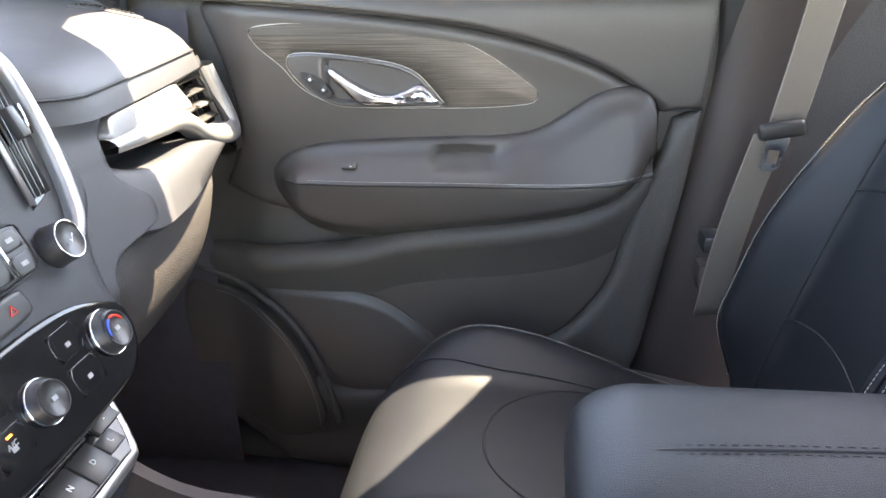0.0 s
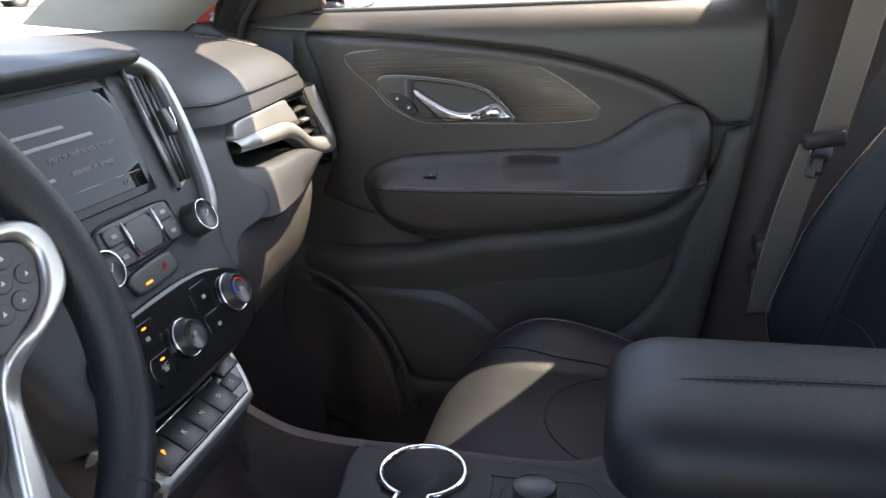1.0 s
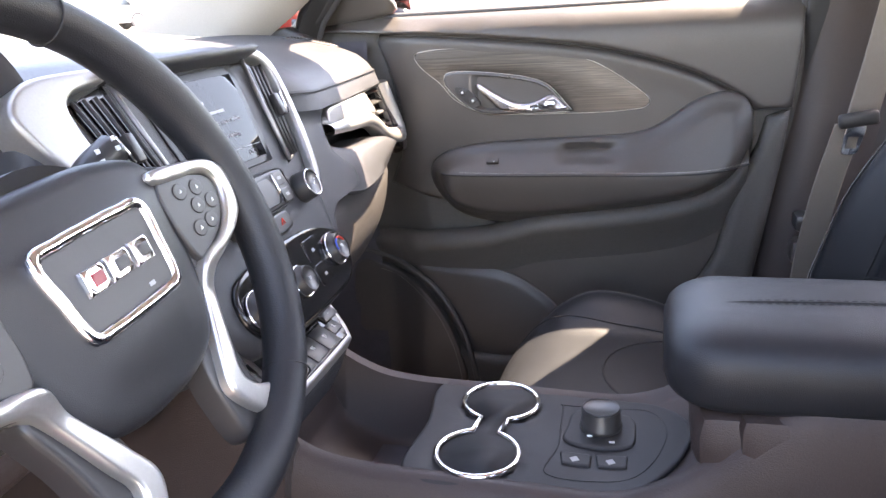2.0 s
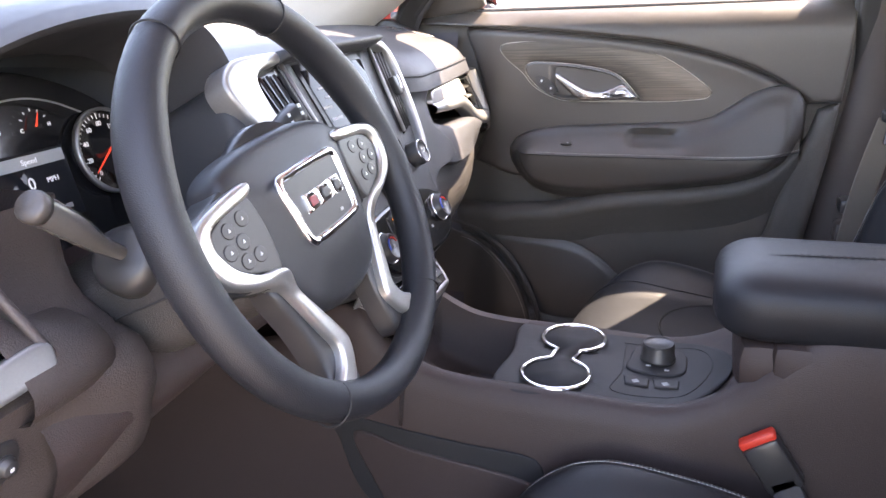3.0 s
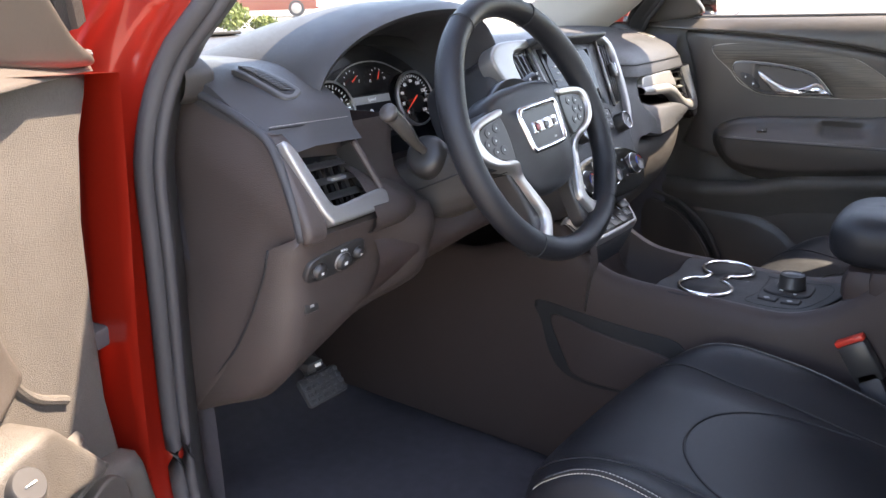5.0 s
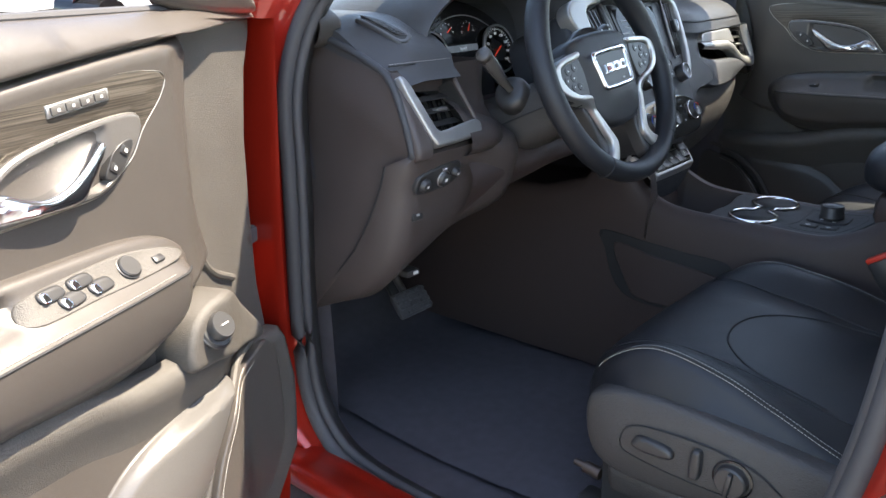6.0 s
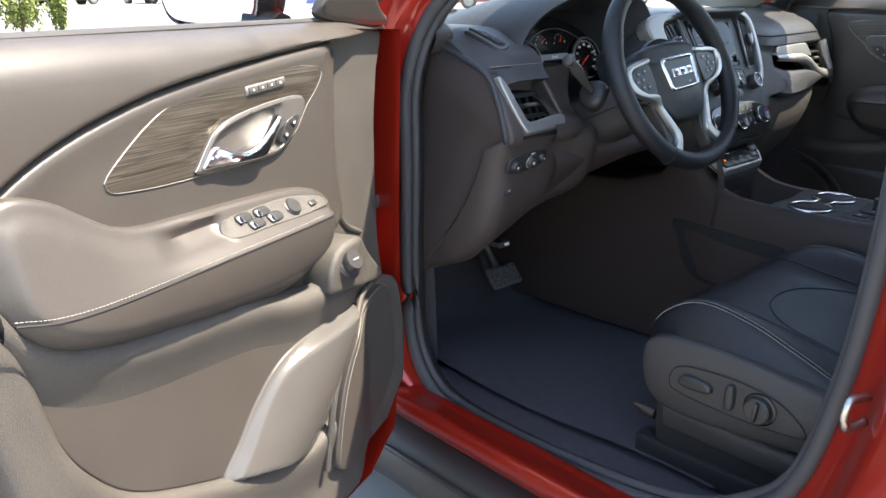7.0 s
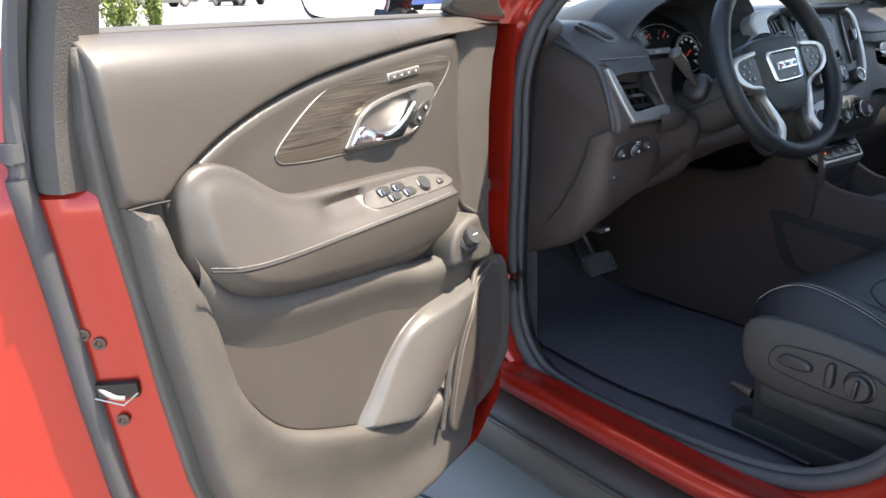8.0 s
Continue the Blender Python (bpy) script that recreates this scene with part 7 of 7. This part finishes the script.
def make_seat(side):
    MAP[0] = None if side > 0 else Matrix.Diagonal((1, -1, 1, 1))
    seat = thing("front_seat", (0.35, 0.378, 0.3), ("partly sunlit black leather front seat with pale stitching" if side > 0 else "black leather driver's seat with pale stitching and power switches"), "car seat", "front seats")
    CY, HW = 0.378, 0.250
    xs = np.r_[np.linspace(0.088, 0.20, 20), np.linspace(0.215, 0.68, 30)]
    rings = []
    for x in xs:
        nose = max(0.0, (0.18 - x) / 0.092)
        hw = HW * (1 - 0.10 * nose ** 2.0)
        low = 0.52 - 0.005 * nose
        row = []
        for v in np.linspace(-1, 1, 45):
            row.append((seat_front(x, v), CY + hw * v, max(low + 0.004, cushion_top(x, v))))
        for s, z in ((1.02, 0.590), (1.03, 0.56), (1.0, low)):
            row.append((seat_front(x, 1), CY + hw * s, min(z, row[44][2] - 0.002)))
        for s, z in ((-1.0, low), (-1.03, 0.56), (-1.02, 0.590)):
            row.append((seat_front(x, -1), CY + hw * s, min(z, row[0][2] - 0.002)))
        rings.append(row)
    bm = loft(rings, around=True, caps=True)
    bmesh.ops.recalc_face_normals(bm, faces=bm.faces[:])
    cu = part("cushion", bm, LEATHER, seat, "black leather seat cushion", angle=70)

    def on(x, v, up=0.0):
        nose = max(0.0, (0.18 - x) / 0.092)
        return (seat_front(x, v), CY + HW * (1 - 0.10 * nose ** 2) * v, cushion_top(x, v) + up)
    for s in (-1, 1):
        line = [on(x, s * (0.60 + 0.12 * float(step01(0.30, 0.12, x))), 0.0003) for x in np.linspace(0.10, 0.64, 50)]
        part("seam", tube(line, 0.0018, 6), SEAM, cu)
        line = [on(x, s * 0.90, 0.0005) for x in np.linspace(0.12, 0.64, 60)]
        part("edge_seam", tube([(p[0], p[1] + s * 0.003, p[2] - 0.001) for p in line], 0.0016, 6), SEAM, cu)
        part("stitching", stitches(line, (0, 0.5 * s, 0.85), r=0.0007), THREAD, cu, "pale stitching along the cushion's edge")
        if s < 0 or side < 0:
            part("stitching", stitches([(p[0], p[1] + s * 0.007, p[2] - 0.0025) for p in line], (0, 0.6 * s, 0.8), r=0.0007), THREAD, cu)
    arc = curve_pts([(0.47, -0.58), (0.36, -0.50), (0.295, -0.28), (0.275, 0.0), (0.295, 0.28), (0.36, 0.50), (0.47, 0.58)], 60)
    part("arc_seam", tube([on(x, v, 0.0002) for x, v in arc], 0.0020, 6), SEAM, cu)
    # side shield with switches, and front valance
    def shield(a, b, h):
        return (a, CY + HW + 0.006 + h, b)
    o = [(0.150, 0.545), (0.165, 0.575), (0.22, 0.592), (0.32, 0.594), (0.42, 0.584), (0.50, 0.572), (0.60, 0.55), (0.66, 0.53), (0.665, 0.48), (0.60, 0.462), (0.46, 0.458), (0.33, 0.447), (0.22, 0.444), (0.170, 0.462), (0.152, 0.50)]
    part("side_shield", patch(o, shield, 0.012, 0.010, 0.025, n=90, shape=lambda a, b, d: 0.010 * float(step01(0.0, 0.05, d)), drop=0.03), HARD, seat, "grained dark plastic side shield")
    part("side_shield", patch(o, lambda a, b, h: (a, CY - HW - 0.006 - h, b), 0.008, 0.006, 0.03, n=70, drop=0.03), HARD, seat)
    val = [[(0.102 + 0.02 * (1 - math.cos(w)) + 0.060 * (abs(y - CY) / 0.238) ** 4, y, lerp(0.56, 0.435, w / 1.6)) for w in np.linspace(0, 1.6, 8)] for y in np.linspace(CY - 0.235, CY + 0.238, 18)]
    part("front_valance", loft(val), HARD, seat)
    if side < 0:
        pl = [(0.220, 0.508), (0.224, 0.534), (0.248, 0.551), (0.30, 0.557), (0.36, 0.557), (0.42, 0.546), (0.458, 0.524), (0.473, 0.503), (0.462, 0.496), (0.39, 0.490), (0.30, 0.491), (0.235, 0.498)]
        plate = part("switch_plate", patch(pl, shield, 0.024, 0.003, 0.02, n=70, drop=0.0), HARD, seat, "dark plate with three seat switches")
        part("plate_joint", tube([shield(a, b, 0.0235) for a, b in curve_pts(pl, 90, True)], 0.0011, 5, closed=True), SEAM, plate)
        sl = [(0.242, 0.522), (0.247, 0.534), (0.262, 0.539), (0.298, 0.536), (0.308, 0.527), (0.303, 0.518), (0.280, 0.515), (0.254, 0.515)]
        part("slide_switch", patch(sl, shield, 0.035, 0.006, 0.01, n=40, drop=0.0), SMOOTHP, plate, "long black seat slide switch")
        up = [(0.333, 0.508), (0.335, 0.544), (0.343, 0.551), (0.350, 0.545), (0.349, 0.509), (0.341, 0.502)]
        part("recline_switch", patch(up, shield, 0.036, 0.005, 0.008, n=40, drop=0.0), SMOOTHP, plate, "upright black recline switch")
        m = turned((0, 1, 0), shield(0.394, 0.523, 0.024))
        kn = part("lumbar_knob", lathe([(0.027, 0), (0.027, 0.002), (0.0235, 0.003), (0.0225, 0.013), (0.020, 0.015), (0, 0.015)], m, 36), SMOOTHP, plate, "round lumbar knob with a grip bar")
        part("grip_bar", rbox(shield(0.394, 0.523, 0.042), (0.007, 0.010, 0.036), 0.002, pose(0, 0, 0, 0, 8, 0)), SMOOTHP, kn)
        part("knob_ring", lathe([(0.0285, 0), (0.0285, 0.0025), (0.026, 0.003), (0.026, 0)], m, 36), GLOSS, kn)
    # frame and rails
    for y in (CY - 0.20, CY + 0.215):
        part("seat_rail", rbox((0.38, y, 0.325), (0.52, 0.045, 0.045), 0.008), SMOOTHP, seat, "dark steel seat rail")
        part("rail_post", rbox((0.36, y, 0.39), (0.40, 0.03, 0.10), 0.01), SMOOTHP, seat)
        part("rail_bolt", lathe([(0.011, 0), (0.011, 0.03), (0.006, 0.032), (0.006, 0.05), (0, 0.05)], turned((-1, 0, 0.1), (0.158, y + 0.008, 0.396)), 14), DARKBOLT, seat, "dull steel bolt end")
    part("lower_cover", rbox((0.42, CY + 0.225, 0.415), (0.48, 0.05, 0.060), 0.016, pose(0, 0, 0, -12, 1, 0), 3), HARD, seat, "rounded dark plastic cover over the seat rail")
    # backrest
    rows = []
    for k in np.linspace(0, 1, 30):
        z = lerp(0.56, 1.13, k)
        x0 = 0.625 + 0.155 * k + 0.02 * k * k
        hw = 0.245 - 0.02 * k - 0.055 * float(step01(0.75, 1.0, k))
        thick = 0.12 - 0.03 * k
        row = []
        for v in np.linspace(-1, 1, 37):
            bol = -0.068 * float(step01(0.50, 0.80, abs(v))) * float(step01(1.0, 0.45, k)) * float(step01(0.0, 0.28, k))
            edge = 0.06 * max(0.0, (abs(v) - 0.85) / 0.15) ** 2
            topr = 0.07 * float(step01(0.93, 1.0, k)) ** 2
            row.append((x0 + bol + edge + topr, CY + hw * v, z))
        for v in np.linspace(1, -1, 15):
            row.append((x0 + thick - 0.03 * v * v, CY + hw * v * 0.98, z))
        rows.append(row)
    bm = loft(rows, around=True, caps=True)
    bmesh.ops.recalc_face_normals(bm, faces=bm.faces[:])
    bk = part("backrest", bm, LEATHER, seat, "black leather backrest", angle=70)

    def onb(k, v, out=0.001):
        z = lerp(0.56, 1.13, k)
        x0 = 0.625 + 0.155 * k + 0.02 * k * k
        hw = 0.245 - 0.02 * k - 0.055 * float(step01(0.75, 1.0, k))
        bol = -0.068 * float(step01(0.50, 0.80, abs(v))) * float(step01(1.0, 0.45, k)) * float(step01(0.0, 0.28, k))
        edge = 0.06 * max(0.0, (abs(v) - 0.85) / 0.15) ** 2
        return (x0 + bol + edge - out, CY + hw * v, z)
    for s in (-1, 1):
        line = [onb(k, s * 0.86, 0.0006) for k in np.linspace(0.08, 0.95, 70)]
        part("edge_seam", tube(line, 0.0016, 6), SEAM, bk)
        for d in (0.006, -0.006):
            part("stitching", stitches([(p[0] - 0.0003 + (0.004 if d * s > 0 else -0.002), p[1] + d, p[2]) for p in line], (-0.9, 0.3 * s, 0.1), r=0.0007), THREAD, bk, "double pale stitching on the bolster")
        part("seam", tube([onb(k, s * 0.56, 0.0002) for k in np.linspace(0.02, 0.9, 50)], 0.0018, 6), SEAM, bk)
    for kk in (0.30, 0.62):
        part("cross_seam", tube([onb(kk + 0.05 * math.cos(v * 2.6), v, 0.0002) for v in np.linspace(-0.56, 0.56, 30)], 0.0018, 6), SEAM, bk)
    hr = []
    for k in np.linspace(0, 1, 14):
        w = math.sin(math.pi * (0.12 + 0.76 * k)) ** 0.4
        hr.append([(0.875 + 0.055 * w * np.sign(math.cos(t)) * abs(math.cos(t)) ** 0.7 + 0.02 * k, CY + 0.125 * w * np.sign(math.sin(t)) * abs(math.sin(t)) ** 0.7, lerp(1.20, 1.38, k)) for t in np.linspace(0, 2 * math.pi, 28, endpoint=False)])
    part("headrest", loft(hr, around=True, caps=True), LEATHER, seat)
    for y in (CY - 0.06, CY + 0.06):
        part("headrest_post", tube([(0.85, y, 1.10), (0.875, y, 1.24)], 0.006, 8), CHROME, seat)
    MAP[0] = None


make_seat(1)
make_seat(-1)

# ---- footwells ----
ped = thing("brake_pedal", (-0.47, -0.39, 0.45), "black ribbed rubber brake pedal", "pedal")
part("pad", rbox((-0.472, -0.392, 0.478), (0.062, 0.105, 0.016), 0.008, pose(0, 0, 0, 0, 52, 0)), RUBBER, ped)
for i in range(4):
    for j in range(6):
        part("rib", rbox(pose(-0.472, -0.392, 0.478, 0, 52, 0) @ Vector((-0.021 + 0.014 * i, -0.042 + 0.017 * j, 0.009)), (0.008, 0.011, 0.004), 0.0015, pose(0, 0, 0, 0, 52, 0)), RUBBER, ped)
part("arm", tube([(-0.49, -0.392, 0.49), (-0.60, -0.39, 0.62), (-0.66, -0.39, 0.80)], 0.009, 8), SMOOTHP, ped)
gas = thing("accelerator_pedal", (-0.50, -0.24, 0.36), "black plastic accelerator pedal in the footwell", "pedal")
part("pad", rbox((-0.70, -0.235, 0.43), (0.16, 0.05, 0.016), 0.006, pose(0, 0, 0, 0, 55, 0)), SMOOTHP, gas)
for s in (-1, 1):
    rows = [[(x, s * (0.385 + u) , 0.302 + 0.01 * math.sin(8 * x) * math.sin(6 * u) + 0.16 * float(step01(-0.62, -0.98, x))) for u in np.linspace(-0.24, 0.24, 20)] for x in np.linspace(-0.95, 0.30, 30)]
    bm = loft(rows)
    solo("floor_mat", bm, CARPET, "black carpet floor mat in the footwell", "floor mat", group="floor mats")

# ---- the car park beyond ----
PAINTS = {}


def far_paint(name, c):
    if name not in PAINTS:
        PAINTS[name] = mat(name, c, 0.3, coat=0.8, mottle=0.05)
    return PAINTS[name]


def parked_car(x, y, z, turn, paint, tall, label):
    """A parked car of simple but true form: lofted body, glass house, wheels."""
    MAP[0] = Matrix.Translation((x, y, z)) @ Matrix.Rotation(radians(turn), 4, "Z")
    L, Wd = 4.8, 1.9
    car = thing("parked_car", (0, 0, 0), label, "car", "parked cars")
    side = [(-2.40, 0.45), (-2.38, 0.85), (-2.2, 0.98), (-1.2, 1.05), (0.0, 1.08), (1.9, 1.12), (2.35, 1.05), (2.40, 0.5), (2.2, 0.35), (-2.2, 0.35)]
    sp = curve_pts(side, 50, True)
    rows = [[(p[0] * (1 - 0.02 * abs(v) ** 3), v * Wd / 2, p[1] - 0.05 * abs(v) ** 4) for p in sp] for v in np.linspace(-1, 1, 9)]
    part("body", loft(rows, around=True, caps=True), paint, car)
    cab = [(-1.3, 1.02), (-0.55, tall), (1.3, tall + 0.02), (2.1, 1.08)] if tall > 1.6 else [(-1.1, 1.02), (-0.3, tall), (0.9, tall), (1.8, 1.08)]
    cp = curve_pts(cab, 24)
    rows = [[(p[0], v * (0.92 - 0.20 * (p[1] - 1.0) / (tall - 1.0)), p[1]) for p in cp] for v in np.linspace(-1, 1, 7)]
    part("glass_house", loft(rows), GLOSS, car, "dark windows")
    part("roof", rbox((0.35, 0, tall), (1.7, 1.35, 0.05), 0.02), paint, car)
    for s in (-1, 1):
        for wx in (-1.45, 1.45):
            m = turned((0, s, 0), (wx, s * 0.82, 0.36))
            w = part("wheel", lathe([(0.36, -0.1), (0.37, 0.0), (0.37, 0.10), (0.34, 0.14), (0.25, 0.13), (0.24, 0.11), (0, 0.11)], m, 24), RUBBER, car)
            part("rim", lathe([(0.24, 0.125), (0.22, 0.135), (0.06, 0.14), (0, 0.15)], m, 16), SILVER, w)
        part("headlamp", rbox((-2.33, s * 0.7, 0.82), (0.12, 0.35, 0.14), 0.03), CHROME, car)
        part("tail_lamp", rbox((2.36, s * 0.75, 0.9), (0.08, 0.25, 0.2), 0.03), BUCKLE_RED, car)
    part("plate", rbox((2.41, 0, 0.75), (0.02, 0.32, 0.16), 0.005), WHITE_MARK, car)
    MAP[0] = None


def gz(x):
    return 0.037 * max(0.0, min(-x, 120.0) - 2)


LEAF = mat("sunlit_shrub_leaf", (0.110, 0.140, 0.028), 0.6, mottle=0.4, mottle_size=6)
BARK = mat("bark", (0.16, 0.12, 0.09), 0.9, grain=0.6, grain_size=40)


def shrub(x, y, w, h, seed, label):
    rnd = random.Random(seed)
    th = thing("shrub", (x, y, gz(x)), label, "shrub", "shrubs")
    verts, faces = [], []
    for k in range(1500):
        a, u = rnd.uniform(0, 6.283), rnd.uniform(-1, 1)
        r = rnd.uniform(0.55, 1.0) * (1 + 0.25 * math.sin(3 * a + seed) + 0.15 * math.sin(7 * a))
        c = Vector((x + r * w * math.cos(a) * math.sqrt(1 - u * u), y + r * w * math.sin(a) * math.sqrt(1 - u * u), gz(x) + h * 0.55 + r * u * h * 0.5))
        if c.z < gz(x) + 0.03:
            continue
        q = Euler((rnd.uniform(0, 3.1), rnd.uniform(0, 3.1), rnd.uniform(0, 6.2))).to_matrix()
        i = len(verts)
        s = rnd.uniform(0.05, 0.09)
        verts += [tuple(c + q @ Vector(p) * s) for p in ((-1, 0, 0), (0, -0.5, 0.15), (1, 0, 0), (0, 0.5, 0.15))]
        faces.append((i, i + 1, i + 2, i + 3))
    part("leaves", mesh_of(verts, faces), LEAF, th)
    for k in range(7):
        a = rnd.uniform(0, 6.283)
        part("stem", tube([(x, y, gz(x)), (x + 0.3 * w * math.cos(a), y + 0.3 * w * math.sin(a), gz(x) + h * 0.4), (x + 0.7 * w * math.cos(a), y + 0.7 * w * math.sin(a), gz(x) + h * 0.8)], [0.02, 0.012, 0.005], 6), BARK, th)


RED_CAR, BLUE_CAR, SILVER_CAR, DARK_CAR = far_paint("maroon_paint", (0.20, 0.03, 0.02)), far_paint("blue_paint", (0.03, 0.08, 0.30)), far_paint("pale_silver_paint", (0.55, 0.55, 0.55)), far_paint("dark_paint", (0.03, 0.03, 0.035))
parked_car(-28.9, 23.8, gz(-28.9), 226, RED_CAR, 1.75, "maroon parked sport utility car in the sun")
parked_car(-34.0, 22.6, gz(-34), 215, BLUE_CAR, 1.45, "blue parked car in the sun")
parked_car(-24.5, 31.0, gz(-24.5), 235, SILVER_CAR, 1.8, "white parked van in the sun")
parked_car(-57.5, 15.2, gz(-57.5), 100, DARK_CAR, 1.8, "dark parked pickup in the sun")
parked_car(-56.0, 20.4, gz(-56), 15, DARK_CAR, 1.7, "dark parked sport utility car in the sun")
shrub(-19.5, 14.3, 0.62, 0.85, 3, "yellow-green sunlit shrub beside the parked cars")
shrub(-19.3, 15.5, 0.35, 0.40, 4, "low yellow-green sunlit shrub beside the parked cars")
shrub(-24.1, 4.2, 0.55, 1.5, 5, "tall green shrub in the car park")
shrub(-24.2, 5.25, 0.22, 1.3, 6, "slim green shrub in the car park")
